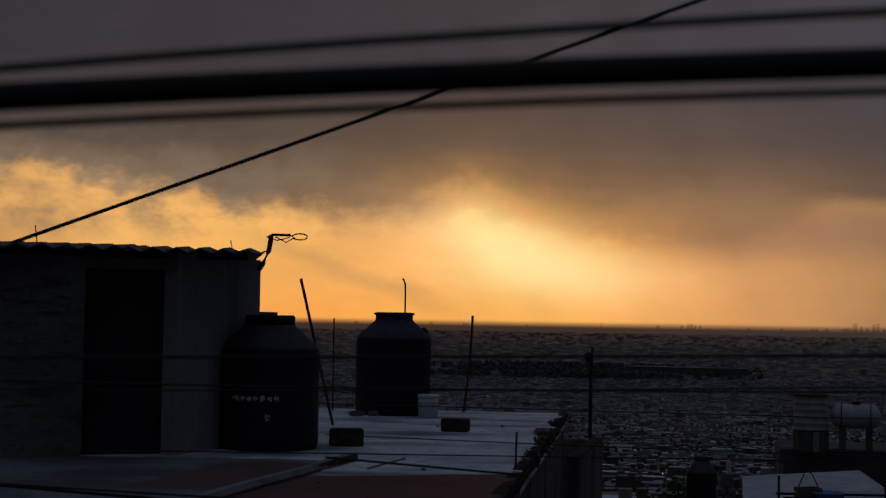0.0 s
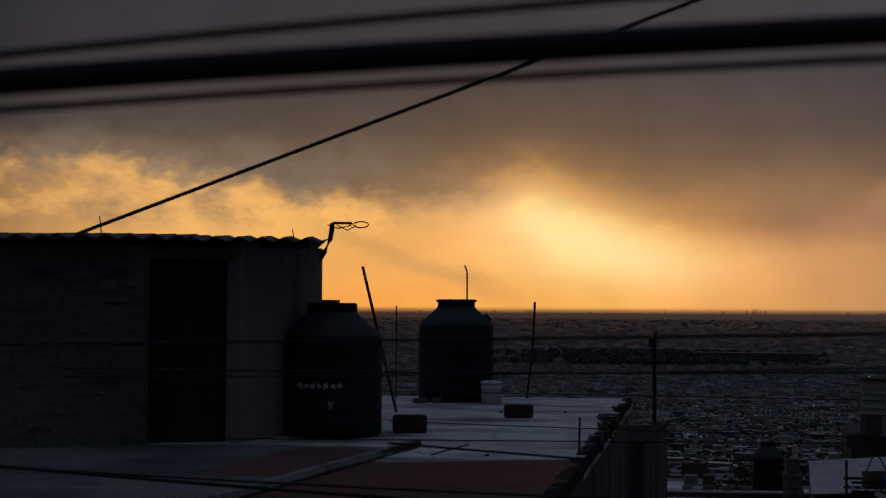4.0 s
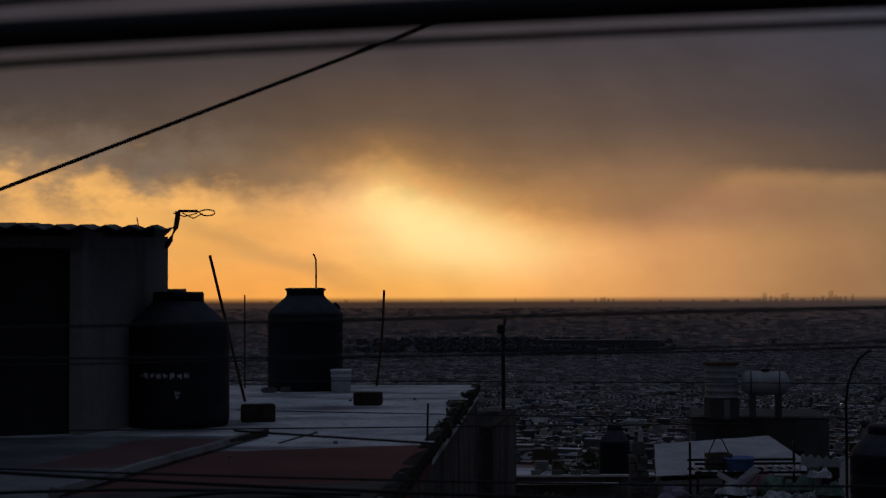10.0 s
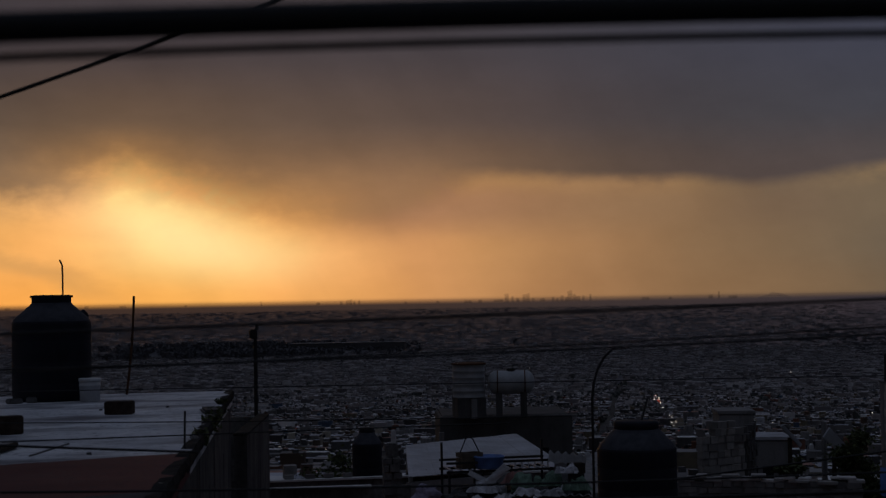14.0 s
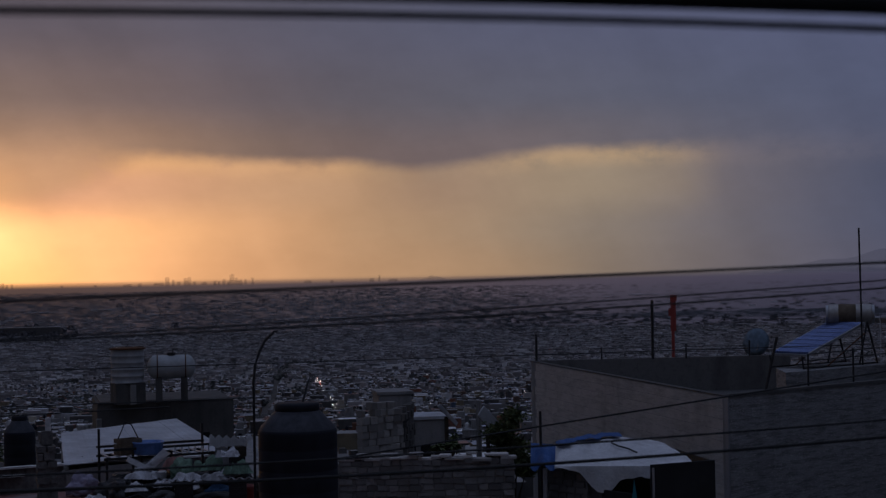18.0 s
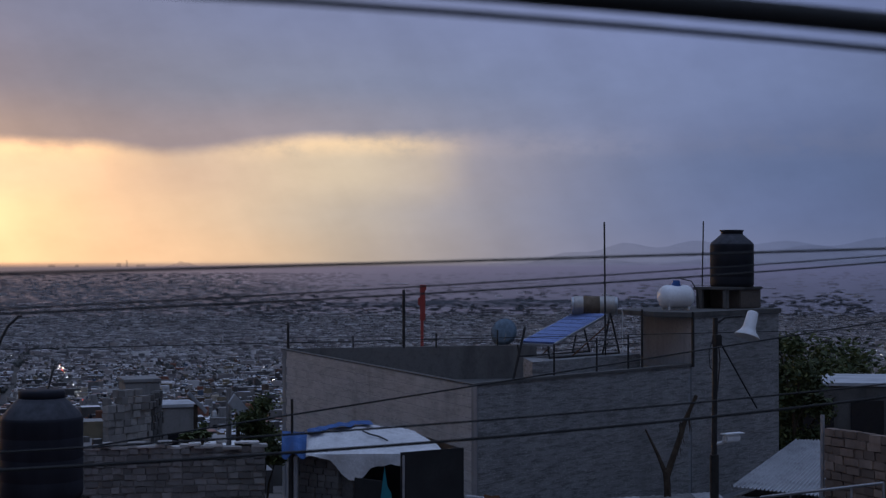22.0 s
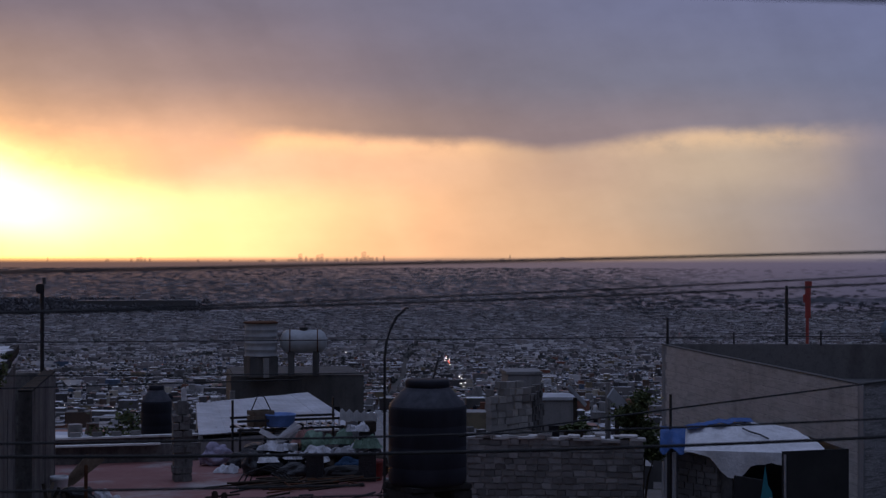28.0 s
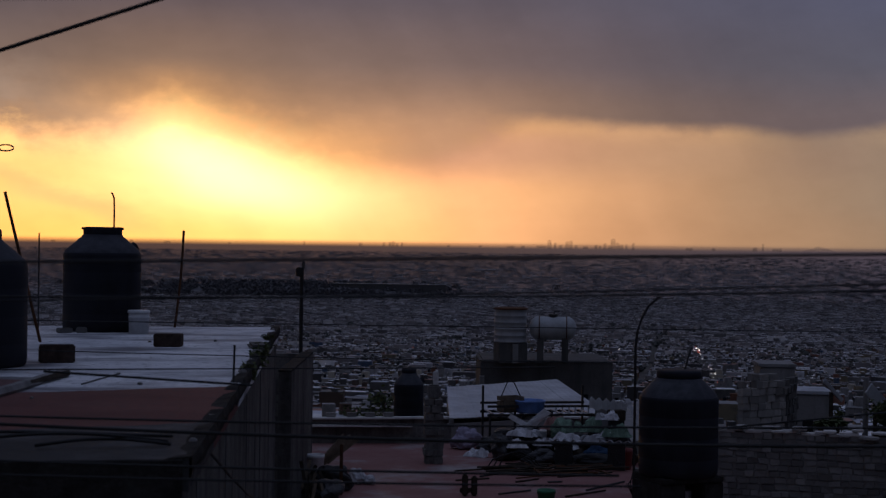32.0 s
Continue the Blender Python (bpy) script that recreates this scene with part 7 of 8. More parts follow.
# slabs and pole behind the yuccas
rod("wooden_post", (14.85, 29.6, ground_z(14.85, 29.6)), (14.9, 29.6, -2.72), .06, CONCRETE, "grey concrete post behind the block wall", "post")
for x, y, w, l, top in ((14.95, 29.2, .26, .72, -3.12), (14.58, 30.5, .09, .75, -3.08)):
    g = ground_z(x, y)
    sl = thing("leaning_board", x, y, g, 0, "pale board leaning by the trees", "board")
    b = bmbox(w, .04, l, 0, 0, 0, .01)
    b.transform(pose(0, 0, top - g, 10, -50, 8))
    part("board", b, WHITE_SHEET, sl)
    part("prop", bmbox(.07, .07, top - g - .05, 0, .08, (top - g - .05) / 2), WOOD_DARK, sl)


# ---------- water towers beyond ----------
def cistern_house():
    h = thing("water_tower_house", 14.3, 55, -12.2, -10, "dark low house carrying two steel water tanks", "house")
    part("wall", bmbox(4.9, 4.0, 8.1, .45, 1.4, 3.77, .02), DARK_CONCRETE, h, "grey stained wall")
    part("roof", bmbox(4.7, 3.8, .06, .45, 1.4, 7.853), DARK_CONCRETE, h)
    part("coping", bmbox(4.9, .10, .04, .45, -.58, 7.845), CONCRETE, h)
    part("buttress", bmbox(.18, .3, 7.3, -1.95, -.72, 3.65), CONCRETE, h, "pale sloping buttress")
    for k in range(3):
        part("window", bmbox(.6, .06, .7, -.9 + 1.3 * k, -.62, 6.3), WINDOW_DARK, h)
    return h


cistern_house()
c = thing("steel_cistern", 13.25, 54.35, -4.38, 0, "upright ribbed steel water tank on a plinth", "water tank", "steel water tanks")
part("plinth", bmbox(1.05, 1.0, .75, 0, 0, .375, .02), DARK_CONCRETE, c)
prof = [(0, .76), (.6, .76)]
for k in range(5):
    prof += [(.6, .78 + .24 * k), (.585, .80 + .24 * k), (.585, .97 + .24 * k), (.6, .99 + .24 * k)]
part("body", bmlathe(prof + [(.6, 1.95), (.0, 1.97)], 28), plain("dull_galvanised_tank", (0.36, 0.37, 0.38), .6, .2, .25, 3), c, smooth=True)
part("rim", bmlathe([(.56, 1.94), (.64, 1.95), (.64, 2.0), (.56, 2.02), (0, 2.02)], 28), RUST, c, "rusty rim")
part("column", bmbox(.2, .2, .7, .05, -.52, .36), CONCRETE, c)
c = thing("steel_cistern", 14.75, 53.95, -4.38, -15, "pale horizontal steel water tank on legs", "water tank", "steel water tanks")
prof = [(0, -.86)] + [(.43 * math.sin(a), -.55 - .31 * math.cos(a)) for a in [i * math.pi / 16 for i in range(1, 9)]]
prof += [(r_, -z_) for r_, z_ in prof[::-1]]
b = bmlathe(prof, 28)
b.transform(pose(0, 0, 1.28, 0, 90, 0))
part("vessel", b, plain("pale_tank_paint", (0.42, 0.44, 0.45), .6, 0, .25, 3), c, smooth=True)
for x in (-.45, .45):
    part("leg", bmbox(.24, .5, .95, x, 0, .475, .02), DARK_CONCRETE, c)
for x in (-.5, .5):
    part("band", bmlathe([(.435, -.02), (.447, -.02), (.447, .02), (.435, .02)], 28), RUST, c).matrix_basis = pose(x, 0, 1.28, 0, 90, 0)
part("hatch", bmcyl(.16, .12, 0, 0, 1.74, 16), STEEL_DARK, c)
part("valve", bmtube([(.05, 0, 1.78), (.05, 0, 1.9), (.25, 0, 1.92)], .03, 6), STEEL_DARK, c)


# ---------- houses on the slope: six kinds, then copies ----------
def slope_house(kind):
    r = random.Random(40 + kind)
    h = thing("slope_house", 0, 0, -500, 0, ("grey block house with a flat roof down the slope", "whitewashed flat-roofed house down the slope", "brown brick house with a flat roof on the slope", "two-storey grey house with dark windows on the slope", "low house with a pale sheet roof on the slope", "ochre painted flat-roofed house on the slope")[kind], "house", "houses on the slope")
    w, d, t = r.uniform(4.2, 5.8), r.uniform(4.5, 6.5), (3.2, 3.4, 5.6, 6.2, 3.0, 5.8)[kind]
    wall = (RENDER_GREY, WHITE_PAINT, BRICK_RED, CONCRETE, CONCRETE, BEIGE_PAINT)[kind]
    part("wall", bmbox(w, d, t + 6, 0, 0, t / 2 - 3), wall, h)
    part("roof", bmbox(w + .2, d + .2, .16, 0, 0, t + .083), (CONCRETE, WHITE_SHEET, CONCRETE, CONCRETE, WHITE_SHEET, WHITE_SHEET)[kind], h)
    for sx in (-1, 1):
        part("parapet", bmbox(.15, d, .5, sx * (w / 2 - .08), 0, t + .42), wall, h)
    part("parapet", bmbox(w - .34, .15, .5, 0, d / 2 - .08, t + .42), wall, h)
    for k in range(2 + kind % 3):
        for z in ([1.4] if t < 4 else [1.4, 4.2]):
            x = -w / 2 + w * (k + .7) / (2.4 + kind % 3)
            part("window", bmbox(1.1, .12, 1.1, x, -d / 2 - .02, z), WINDOW_DARK, h)
    part("door", bmbox(.95, .1, 2.1, w / 2 - 1.1, -d / 2 - .02, 1.05), (WOOD_DARK, STEEL_DARK, WHITE_METAL)[kind % 3], h)
    if kind in (0, 2, 3, 5):
        part("stair_room", bmbox(2.4, 2.6, 2.2, w / 4, d / 5, t + 1.27), wall, h)
        part("roof_tank", bmlathe([(0, 0), (.55, 0), (.55, 1.1), (.28, 1.35), (.25, 1.45), (0, 1.45)], 14), TANK_BLACK if kind != 3 else WHITE_PLASTIC, h).matrix_basis = pose(-w / 4, d / 5, t + .17)
    return h


KINDS = [slope_house(k) for k in range(6)]
r = random.Random(77)
spots = []
tries = 0
while len(spots) < 210 and tries < 6000:
    tries += 1
    dd = 330 + 420 * r.random() ** .8
    b = r.uniform(-9, 56)
    x, y, _ = polar(b, dd)
    if any((x - q[0]) ** 2 + (y - q[1]) ** 2 < (8.6 if dd > 160 else 11) ** 2 for q in spots):
        continue
    spots.append((x, y))
for i, (x, y) in enumerate(spots):
    m = pose(x, y, ground_z(x, y) - .2, 0, 0, r.choice((0, 0, 0, 90, -90)) + r.uniform(-14, 14) - 18)
    k = KINDS[r.choice((0, 0, 1, 1, 2, 3, 3, 4, 4, 5))]
    if i < 6:
        KINDS[i].matrix_basis = m
    else:
        o = copy_thing(k, m)

# single houses that stand out just below the terrace
def odd_house(x, y, w, d, top, mat, roof, label, turn=0):
    g = ground_z(x, y)
    h = thing("hillside_house", x, y, g, turn, label, "house")
    part("wall", bmbox(w, d, top - g + 1, 0, 0, (top - g - 1) / 2, .02), mat, h)
    part("roof", bmbox(w + .1, d + .1, .1, 0, 0, top - g + .073), roof, h)
    for k in range(3):
        o = part("window", bmbox(.22 * w, .1, .25 * w, -w / 3 + w / 3 * k, -d / 2 - .02, top - g - 1.0), WINDOW_DARK, h)
        part("sill", bmbox(.26 * w, .16, .05, -w / 3 + w / 3 * k, -d / 2 - .05, top - g - 1.0 - .15 * w), CONCRETE, o)
    return h


odd_house(21.1, 48.6, 1.15, 1.6, -4.05, RENDER_GREY, CONCRETE, "plain grey upper room behind the ruined wall", -15)
odd_house(21.1, 46.2, 1.5, 1.6, -4.72, RENDER_GREY, WHITE_SHEET, "plain grey house with a pale roof edge", -15)
odd_house(39.6, 33.2, 4.6, 4.0, -3.95, DARK_CONCRETE, WHITE_SHEET, "dark house under a pale ribbed roof", -42)


# ---------- the far city: one mass that nobody could count ----------
def city_mass():
    rng = np.random.default_rng(5)
    pts = []
    ang = radians(-20)
    ca, sa = math.cos(ang), math.sin(ang)
    for lo, hi, cell, keep in ((150, 430, 5.6, .66), (430, 1200, 5.0, .88), (1200, 2000, 5.8, .84), (2000, 2700, 7.0, .62), (2700, 4300, 9.5, .42)):
        n = int(hi / cell) + 1
        gx, gy = np.meshgrid(np.arange(-n, n + 1), np.arange(-n, n + 1))
        street = ((gx + 4) % 9 == 0) | ((gx + 4) % 36 == 1) | (gy % 5 == 0) | (gy % 35 == 1)
        if lo >= 2000:
            street = (gy % 9 == 0) & (rng.random(gx.shape) < .7)
        u, v = gx * cell + rng.normal(0, cell * .10, gx.shape), gy * cell + rng.normal(0, cell * .10, gx.shape)
        x, y = ca * u - sa * v, sa * u + ca * v
        dist, bear = np.hypot(x, y), np.degrees(np.arctan2(x, y))
        ok = (dist > lo) & (dist <= hi) & (bear > -10) & (bear < 57) & (rng.random(gx.shape) < keep) & ~street
        ok &= rng.random(gx.shape) > .93 * np.clip((bear - 24) / 8, 0, 1) * np.clip((dist - 2650) / 200, 0, 1)
        for a, b in zip(x[ok], y[ok]):
            if lo > 400 or all((a - q[0]) ** 2 + (b - q[1]) ** 2 > 46 for q in spots):
                pts.append((a, b, cell))
    P = np.array(pts)
    n = len(P)
    base = np.array([ground_z(a, b) for a, b, _ in P]) - 1.0
    w = P[:, 2] * rng.uniform(.5, 2.1, n) / 2
    d = P[:, 2] * rng.uniform(.62, 1.02, n) / 2
    dist = np.hypot(P[:, 0], P[:, 1])
    h = rng.choice([2.2, 2.7, 3.2, 4.3, 6.6], n, p=[.26, .34, .26, .11, .03]) + rng.uniform(0, .7, n) + 1.0
    h = np.where(dist > 2000, 1.0 + rng.uniform(.6, 2.9, n), h)
    t = radians(-20) + rng.normal(0, .07, n)
    cx, cy = np.cos(t), np.sin(t)
    verts = np.zeros((n, 12, 3))
    for k, (sx, sy) in enumerate(((-1, -1), (1, -1), (1, 1), (-1, 1))):
        X = P[:, 0] + cx * w * sx - cy * d * sy
        Y = P[:, 1] + cy * w * sx + cx * d * sy
        verts[:, k] = np.stack([X, Y, base], 1)
        verts[:, 4 + k] = np.stack([X, Y, base + h], 1)
        verts[:, 8 + k] = np.stack([X, Y, base + h + .02], 1)
    o = np.arange(n)[:, None] * 12
    quads = np.concatenate([np.stack([o + a for a in q], 2) for q in ((0, 1, 5, 4), (1, 2, 6, 5), (2, 3, 7, 6), (3, 0, 4, 7), (8, 9, 10, 11))], 1).reshape(-1, 4)
    # rooftop tanks and stair rooms
    sel = np.where((dist < 1500) & (rng.random(n) < .5))[0]
    m = len(sel)
    k = rng.uniform(.5, 1.5, m)
    ox, oy = rng.uniform(-.3, .3, m) * P[sel, 2], rng.uniform(-.3, .3, m) * P[sel, 2]
    top = base[sel] + h[sel]
    hh = k * rng.uniform(.8, 1.9, m)
    v2 = np.zeros((m, 12, 3))
    for q, (sx, sy) in enumerate(((-1, -1), (1, -1), (1, 1), (-1, 1))):
        X, Y = P[sel, 0] + ox + k * sx * .8, P[sel, 1] + oy + k * sy * .8
        v2[:, q] = np.stack([X, Y, top], 1)
        v2[:, 4 + q] = np.stack([X, Y, top + hh], 1)
        v2[:, 8 + q] = np.stack([X, Y, top + hh + .02], 1)
    verts = np.concatenate([verts, v2])
    n += m
    o = np.arange(n)[:, None] * 12
    quads = np.concatenate([np.stack([o + a for a in q], 2) for q in ((0, 1, 5, 4), (1, 2, 6, 5), (2, 3, 7, 6), (3, 0, 4, 7), (8, 9, 10, 11))], 1).reshape(-1, 4)
    me = bpy.data.meshes.new("city_houses")
    me.vertices.add(n * 12)
    me.vertices.foreach_set("co", verts.ravel())
    me.loops.add(quads.size)
    me.loops.foreach_set("vertex_index", quads.ravel().astype(np.int32))
    me.polygons.add(len(quads))
    me.polygons.foreach_set("loop_start", np.arange(0, quads.size, 4, dtype=np.int32))
    me.update()
    for mt in (FAR_WALL, FAR_ROOF, FAR_HAZED, FAR_HAZED_ROOF):
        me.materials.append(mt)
    # haze by distance: further houses more often get the paled, see-through materials
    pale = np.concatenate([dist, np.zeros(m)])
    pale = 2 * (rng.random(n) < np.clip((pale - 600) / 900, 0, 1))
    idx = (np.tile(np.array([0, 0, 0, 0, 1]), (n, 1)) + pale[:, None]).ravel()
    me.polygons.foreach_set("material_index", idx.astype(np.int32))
    tagged(new("city_houses", me), "endless low flat-roofed houses covering the plain", "city", kind="stuff")


city_mass()


def far_trees():
    r = random.Random(9)
    verts, faces = [], []
    def clump(x, y, h, s, n):
        g = ground_z(x, y)
        for i in range(n):
            c = Vector((x + r.gauss(0, s * .4), y + r.gauss(0, s * .4), g + h * (.25 + .75 * r.random() ** 1.2)))
            q = s * (.38 if n < 30 else .26)
            u = Vector((r.uniform(-1, 1), r.uniform(-1, 1), r.uniform(-.7, .7))).normalized() * q
            v = u.cross(Vector((r.uniform(-1, 1), r.uniform(-1, 1), r.uniform(-1, 1)))).normalized() * q * .8
            k = len(verts)
            verts.extend([tuple(c - u), tuple(c + v), tuple(c + u), tuple(c - v)])
            faces.append((k, k + 1, k + 2, k + 3))
    for i in range(1050):
        d = 420 + 1700 * r.random() ** .9
        x, y, _ = polar(r.uniform(-10, 56), d)
        clump(x, y, r.uniform(2.5, 5.5), r.uniform(1.2, 2.7), 16)
    def finish(name, mat, label):
        me = bpy.data.meshes.new(name)
        me.from_pydata(verts, [], faces)
        me.materials.append(mat)
        tagged(new(name, me), label, "trees", kind="stuff")
        verts.clear()
        faces.clear()
    # groves, parks and tree-lined streets further out
    for i in range(110):
        d = 800 + 1100 * r.random()
        b = r.uniform(-9, 50)
        x, y, _ = polar(b, d)
        run, t = r.uniform(15, 90), radians(-20 + r.choice((0, 90)) + r.uniform(-8, 8))
        for k in range(int(run / 7)):
            a = r.uniform(-run, run)
            clump(x + math.cos(t) * a + r.gauss(0, 6), y + math.sin(t) * a + r.gauss(0, 6), r.uniform(4, 7), r.uniform(2.5, 4.5), 20)
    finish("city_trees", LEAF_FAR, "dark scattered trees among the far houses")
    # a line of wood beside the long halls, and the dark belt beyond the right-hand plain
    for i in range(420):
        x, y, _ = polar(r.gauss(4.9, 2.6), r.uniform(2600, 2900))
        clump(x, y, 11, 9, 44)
    finish("far_wood", LEAF_HAZE, "belts of wood far out in the plain, paled by painted haze")
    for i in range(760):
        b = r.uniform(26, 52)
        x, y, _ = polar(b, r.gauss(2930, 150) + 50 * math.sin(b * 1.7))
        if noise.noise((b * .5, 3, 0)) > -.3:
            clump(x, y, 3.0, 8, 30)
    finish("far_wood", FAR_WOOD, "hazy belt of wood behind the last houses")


far_trees()


def hall(b, d, w, l, h, roof, label):
    x, y, _ = polar(b, d)
    g = ground_z(x, y) - .5
    t = thing("long_hall", x, y, g, -b, label, "hall", "long halls in the plain")
    part("wall", bmbox(w, l, h, 0, 0, h / 2), DARK_CONCRETE if w > 100 else FAR_HAZED, t)
    part("roof", bmbox(w + 2, l + 2, .6, 0, 0, h + .32), roof, t)
    for k in range(6):
        part("bay", bmbox(w / 14, .3, h * .5, -w / 2 + w * (k + .5) / 6, -l / 2 - .2, h * .4), DARK_CONCRETE if w > 100 else FAR_HAZED, t)


hall(9.2, 2760, 205, 24, 15, CORRUGATED, "very long dark hall with a pale roof in the plain")
hall(6.6, 2640, 36, 18, 3, HALL_SHEET, "hall with a pale roof in the plain")
hall(12.2, 2650, 30, 20, 3, HALL_SHEET, "hall with a pale roof in the plain")
for b, d, w in ((10.5, 3350, 52), (12.8, 3400, 44), (8.4, 3380, 26), (21.5, 3000, 30), (15.4, 3150, 24), (17.6, 3600, 40), (25.2, 3500, 26), (28.4, 3700, 30), (31.6, 3560, 22),
                (33.0, 3640, 70), (35.4, 3500, 34), (38.0, 3700, 60), (44.5, 3600, 50), (47.0, 3450, 26)):
    hall(b, d, w, w * .6, 2.6, HALL_SHEET, "wide low hall with a pale roof far out in the plain")
hall(18.0, 1250, 44, 10, 4, WHITE_SHEET, "long hall with a white roof among the houses")
hall(27.5, 1080, 34, 9, 4, WHITE_SHEET, "long hall with a white roof among the houses")

# ---------- skyline ----------
def tower(b, d, w, h, label="distant tower on the skyline"):
    x, y, _ = polar(b, d)
    g = ground_z(x, y) - 2
    t = thing("skyline_tower", x, y, g, -b, label, "tower", "towers on the skyline")
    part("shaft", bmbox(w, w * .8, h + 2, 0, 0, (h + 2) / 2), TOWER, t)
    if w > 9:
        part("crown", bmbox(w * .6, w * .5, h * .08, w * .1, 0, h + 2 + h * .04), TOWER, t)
    for k in range(3):
        part("window_band", bmbox(w * .9, .5, h * .07, 0, -w * .4, h * (.3 + .2 * k)), TOWER, t)


r = random.Random(21)
# two groups of high buildings, with lower blocks between
for b, w, h in ((15.2, 13, 24), (15.42, 7, 16), (15.62, 9, 10), (15.86, 10, 20), (16.0, 12, 23), (16.2, 9, 9), (16.55, 16, 7), (16.95, 9, 12), (17.1, 8, 9), (17.28, 10, 16), (17.45, 9, 12), (17.58, 15, 29), (17.74, 10, 18), (17.88, 14, 14), (18.08, 7, 14), (18.34, 7, 20), (13.75, 24, 6), (14.2, 12, 8), (14.9, 30, 6), (12.6, 9, 5)):
    tower(b, 4690 + r.uniform(-30, 30), w, h)
for b, w, h in ((5.98, 4, 12), (8.97, 8, 9), (9.2, 8, 12), (9.32, 10, 13), (9.46, 7, 10), (9.65, 6, 11), (8.1, 12, 7), (-0.4, 12, 7), (0.9, 20, 6), (20.4, 22, 6), (21.3, 10, 6), (22.8, 14, 10), (23.09, 6, 20), (23.6, 28, 7), (-3.2, 14, 5), (3.2, 8, 5), (11.4, 8, 5)):
    tower(b, 4700, w, h, "distant block on the skyline")


def mound(name, b, d, half, h, label, rough=.25, seed=0, mat=None):
    """A far hill: a ridge of uneven height."""
    bm = bmesh.new()
    n = 40
    rows = []
    for j, (dd, k) in enumerate(((-60, 0), (-30, .55), (0, 1.0), (40, .5), (80, 0))):
        row = []
        for i in range(n + 1):
            f = i / n * 2 - 1
            env = max(0, 1 - f * f) ** 1.1
            z = h * env * k * (1 + rough * noise.noise((f * 5 + seed, j * .2, seed)))
            x, y, _ = polar(b + half * f, d + dd)
            row.append(bm.verts.new((x, y, ground_z(x, y) - 1 + z)))
        rows.append(row)
    for a, c in zip(rows, rows[1:]):
        for i in range(n):
            bm.faces.new((a[i], a[i + 1], c[i + 1], c[i]))
    bmesh.ops.recalc_face_normals(bm, faces=bm.faces[:])
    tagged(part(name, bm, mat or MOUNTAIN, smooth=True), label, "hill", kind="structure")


mound("backdrop_hill", 25.1, 4700, .60, 13, "small dark wooded hill on the horizon", .5, 2)
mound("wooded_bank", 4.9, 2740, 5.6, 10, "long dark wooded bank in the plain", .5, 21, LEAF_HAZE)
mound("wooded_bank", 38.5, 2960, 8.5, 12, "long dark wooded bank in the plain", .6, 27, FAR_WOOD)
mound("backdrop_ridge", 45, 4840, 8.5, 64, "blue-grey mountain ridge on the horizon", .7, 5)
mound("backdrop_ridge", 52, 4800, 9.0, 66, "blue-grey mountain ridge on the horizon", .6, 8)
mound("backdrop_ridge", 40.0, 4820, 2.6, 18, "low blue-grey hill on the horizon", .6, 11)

x, y, _ = polar(34.05, 600)
g = ground_z(x, y)
ms = thing("red_mast", x, y, g, -34, "red painted mast with panels above the houses", "mast")
part("pole", bmcyl(.6, -9 - g, 0, 0, (-9 - g) / 2, 12), RED_MAST, ms)
part("panel", bmbox(2.1, 1.6, 13.5, 0.2, 0, -9 - g - 7.2, .1), RED_MAST, ms, "red boxed upper part")
part("head", bmbox(2.6, 1.2, 2.2, .4, 0, -9 - g - 1.0, .1), RED_MAST, ms)
part("arm", bmbox(1.0, .6, 3.0, -1.1, 0, -9 - g - 6.5, .1), RED_MAST, ms)


def city_lights():
    r = random.Random(13)
    for name, mat, count, label in (("street_lights", CITY_LIGHT, 90, "small white street lights among the far houses"), ("car_lights", CITY_RED, 14, "small red lights among the far houses")):
        bm = bmesh.new()
        for i in range(14 if count > 50 else 5):
            # one long street running away down the slope
            d = 560 + 800 * r.random()
            x, y, _ = polar(21.3 - (d - 700) * .0011 + r.uniform(-.12, .12), d)
            bmesh.ops.create_icosphere(bm, subdivisions=1, radius=d * .00022, matrix=Matrix.Translation((x, y, ground_z(x, y) + r.uniform(6, 8))))
        for i in range(count):
            d = 330 + 2000 * r.random() ** 1.1
            x, y, _ = polar(r.uniform(-8, 55), d)
            z = ground_z(x, y) + r.uniform(6.5, 9.5)
            s = d * (.00008 + .00012 * r.random())
            bmesh.ops.create_icosphere(bm, subdivisions=1, radius=s, matrix=Matrix.Translation((x, y, z)))
        tagged(part(name, bm, mat), label, "lights", kind="stuff")


city_lights()


# ---------- cables ----------
def street_cable(bearing, dist, h, slope, sag, u0, u1, r, label, name="overhead_cable"):
    """A cable passing at dist metres square to bearing; u runs to the right."""
    b = radians(bearing)
    n, t = Vector((math.sin(b), math.cos(b), 0)), Vector((math.cos(b), -math.sin(b), 0))
    pts = []
    for i in range(41):
        u = u0 + (u1 - u0) * i / 40
        pts.append(n * dist + t * u + Vector((0, 0, h + slope * u + sag * u * u)))
    o = part(name, bmtube(pts, r, 10), CABLE, smooth=True)
    tagged(o, label, "cable", "overhead cables")
    return o


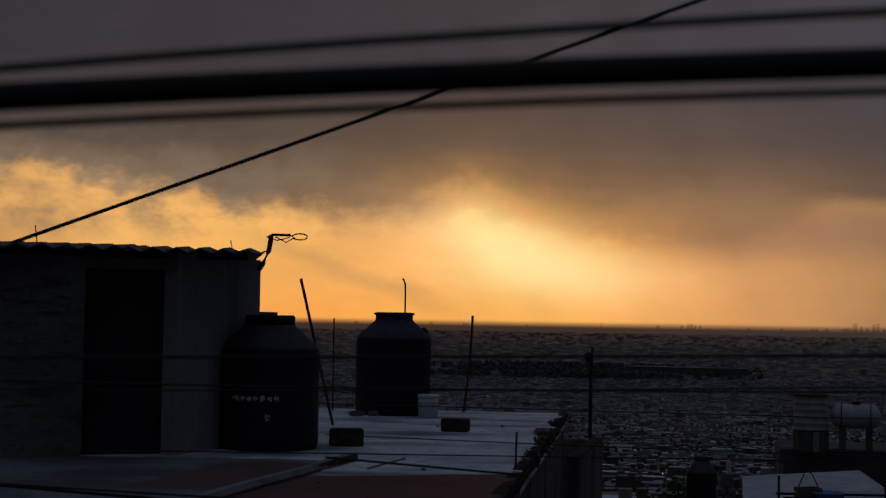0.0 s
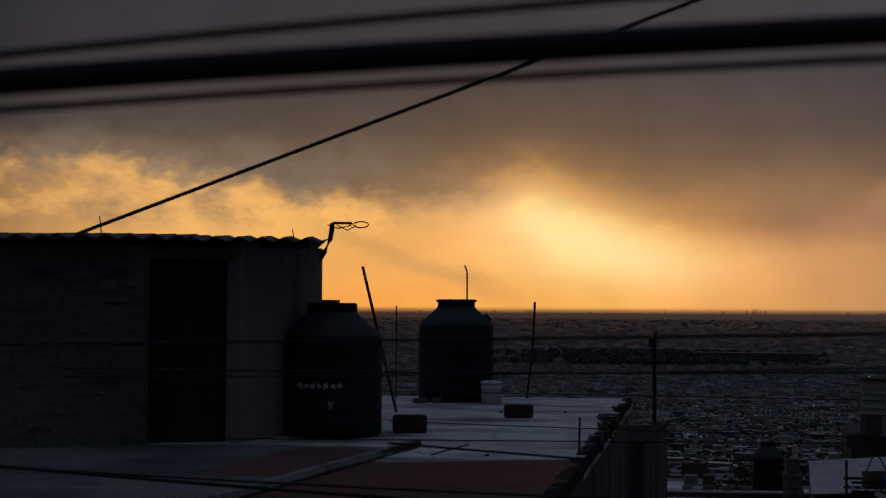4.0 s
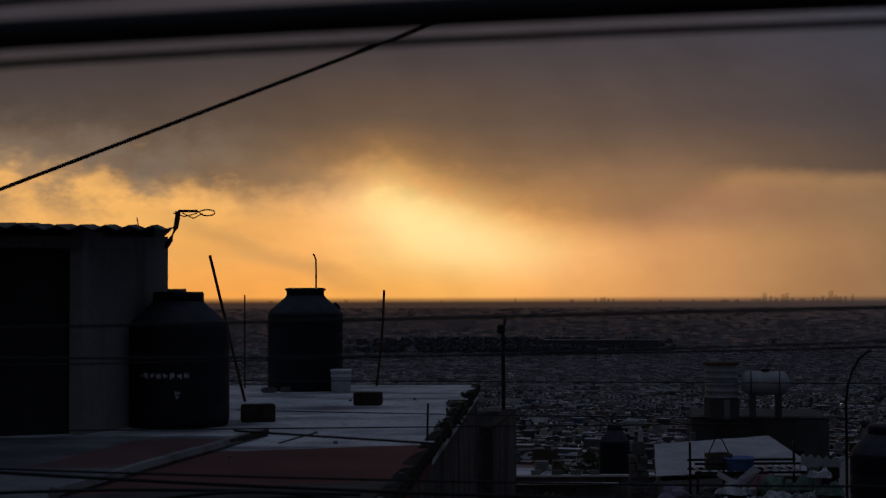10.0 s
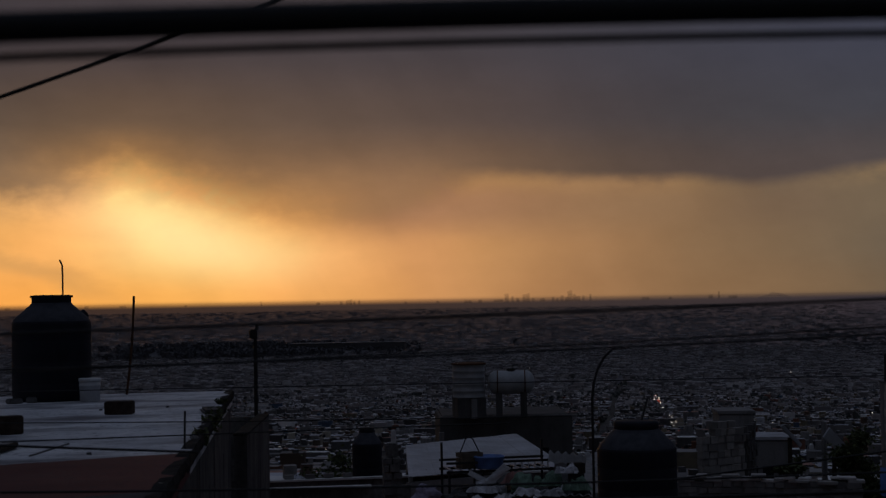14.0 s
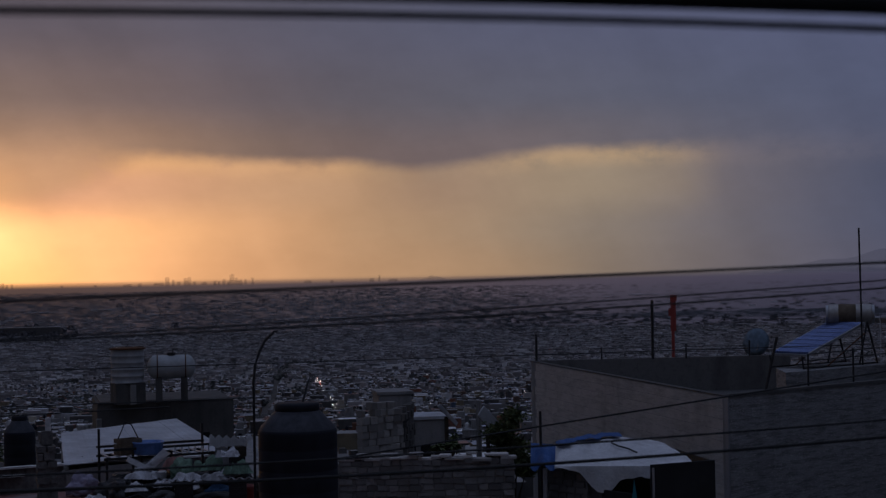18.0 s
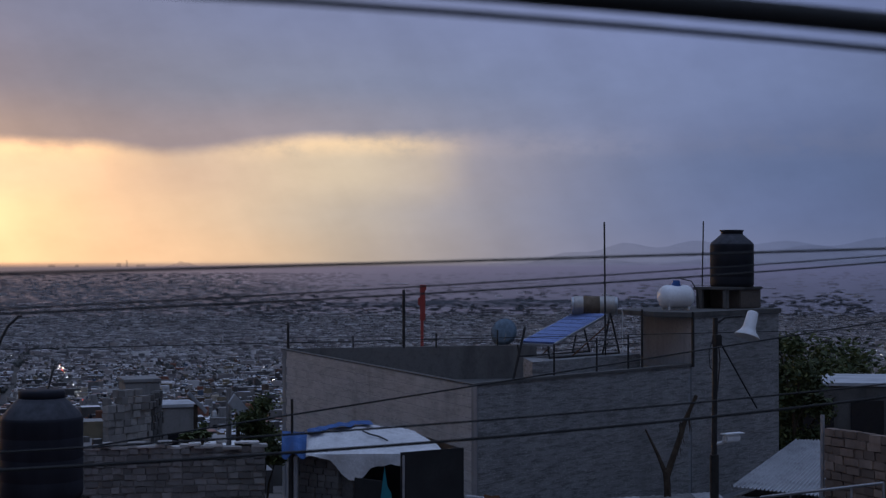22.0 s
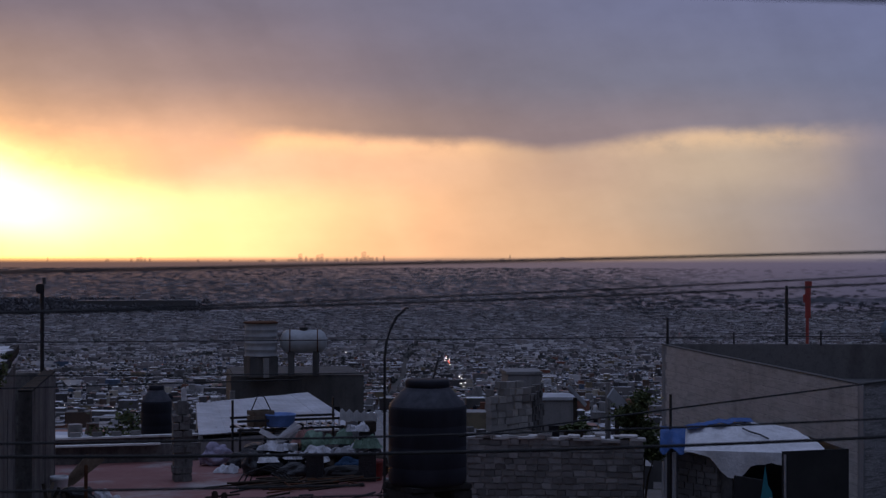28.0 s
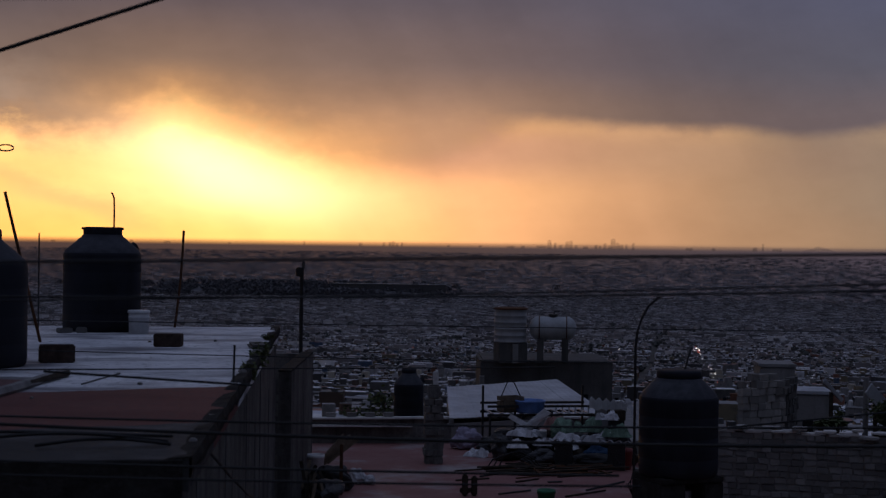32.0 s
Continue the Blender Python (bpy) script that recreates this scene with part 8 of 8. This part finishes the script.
street_cable(7.13, 2.0, .3748, .0319, -.0092, -5, 6, .0205, "thick black cable close overhead")
street_cable(7.13, 2.0, .3373, .0326, -.0117, -5, 6, .0055, "thin black cable close under the thick one")
street_cable(7.13, 1.99, .4322, .0522, -.0128, -5, 6, .006, "thin black cable close above the thick one")
street_cable(7, 9.0, -1.1756, -.0263, .0044, -9, 14, .0105, "black cable crossing in front of the roofs")
street_cable(7, 9.0, -1.0933, -.0119, .003, -9, 14, .007, "black cable crossing in front of the roofs")
street_cable(7, 5.0, -.0651, .0216, .0005, -4, 8, .0052, "thin cable along the horizon")
street_cable(7, 7.0, -.2653, .0148, .0035, -3, 10, .005, "thin cable across the far city")
street_cable(7, 7.1, -.263, .0284, .0022, -3, 10, .004, "thin cable across the far city")
street_cable(7, 14, -2.07, .0992, 0, 3.5, 14, .009, "thin cable in front of the grey wall")
street_cable(7, 14, -1.1796, .0122, 0, -5, 2, .006, "thin cable in front of the grey wall")
street_cable(7, 20.5, -1.135, -.004, 0, -12, 22, .0065, "thin cable across the far city")
street_cable(7, 10, -.995, -.055, .002, -1.95, -.6, .008, "thin cable over the flat roof")
street_cable(7, 14.3, -1.108, -.012, .0017, -2.8, 3, .005, "thin cable over the flat roof")
street_cable(7, 8.2, -1.25, -.02, .003, -6, 1.5, .007, "cable low in front of the flat roof")
street_cable(7, 7.6, -1.22, -.015, .003, -6, 1.5, .006, "cable low in front of the flat roof")

a, b = Vector((-4.44, 15.56, .74)), Vector((.05, 0, .01)) + 1.6 * (Vector((.659, 3.436, .784)) - Vector((.05, 0, .01)))
pts = [a + (b - a) * (1.5 * i / 60) for i in range(61)]
tagged(part("overhead_cable", bmtube(pts, .019, 12, r_end=.002), CABLE, smooth=True), "black service cable slanting up from the shed roof", "cable", "overhead cables")

dw = part("drop_wire", bmtube([(.30, 10.4, -1.37), (.62, 12.4, -1.92), (.95, 14.9, -2.5), (1.28, 17.4, -2.98), (1.56, 19.4, -3.3)], .011, 6), CABLE)
tagged(dw, "black drop wire slanting down the side wall", "cable", "overhead cables")
for k, (x0, x1, y0, lift) in enumerate(((-3.2, .12, 10.3, .05), (-1.3, .08, 10.05, .09), (-.75, .1, 9.9, .04))):
    pts = [(x0 + (x1 - x0) * i / 10, y0 - .25 * math.sin(math.pi * i / 10) * (k % 2), ROOF_Z + .02 + lift * math.sin(math.pi * i / 10)) for i in range(11)]
    tagged(part("roof_cable", bmtube(pts, .012, 6), CABLE, smooth=True), "slack black cable lying on the roof edge", "cable", "overhead cables")
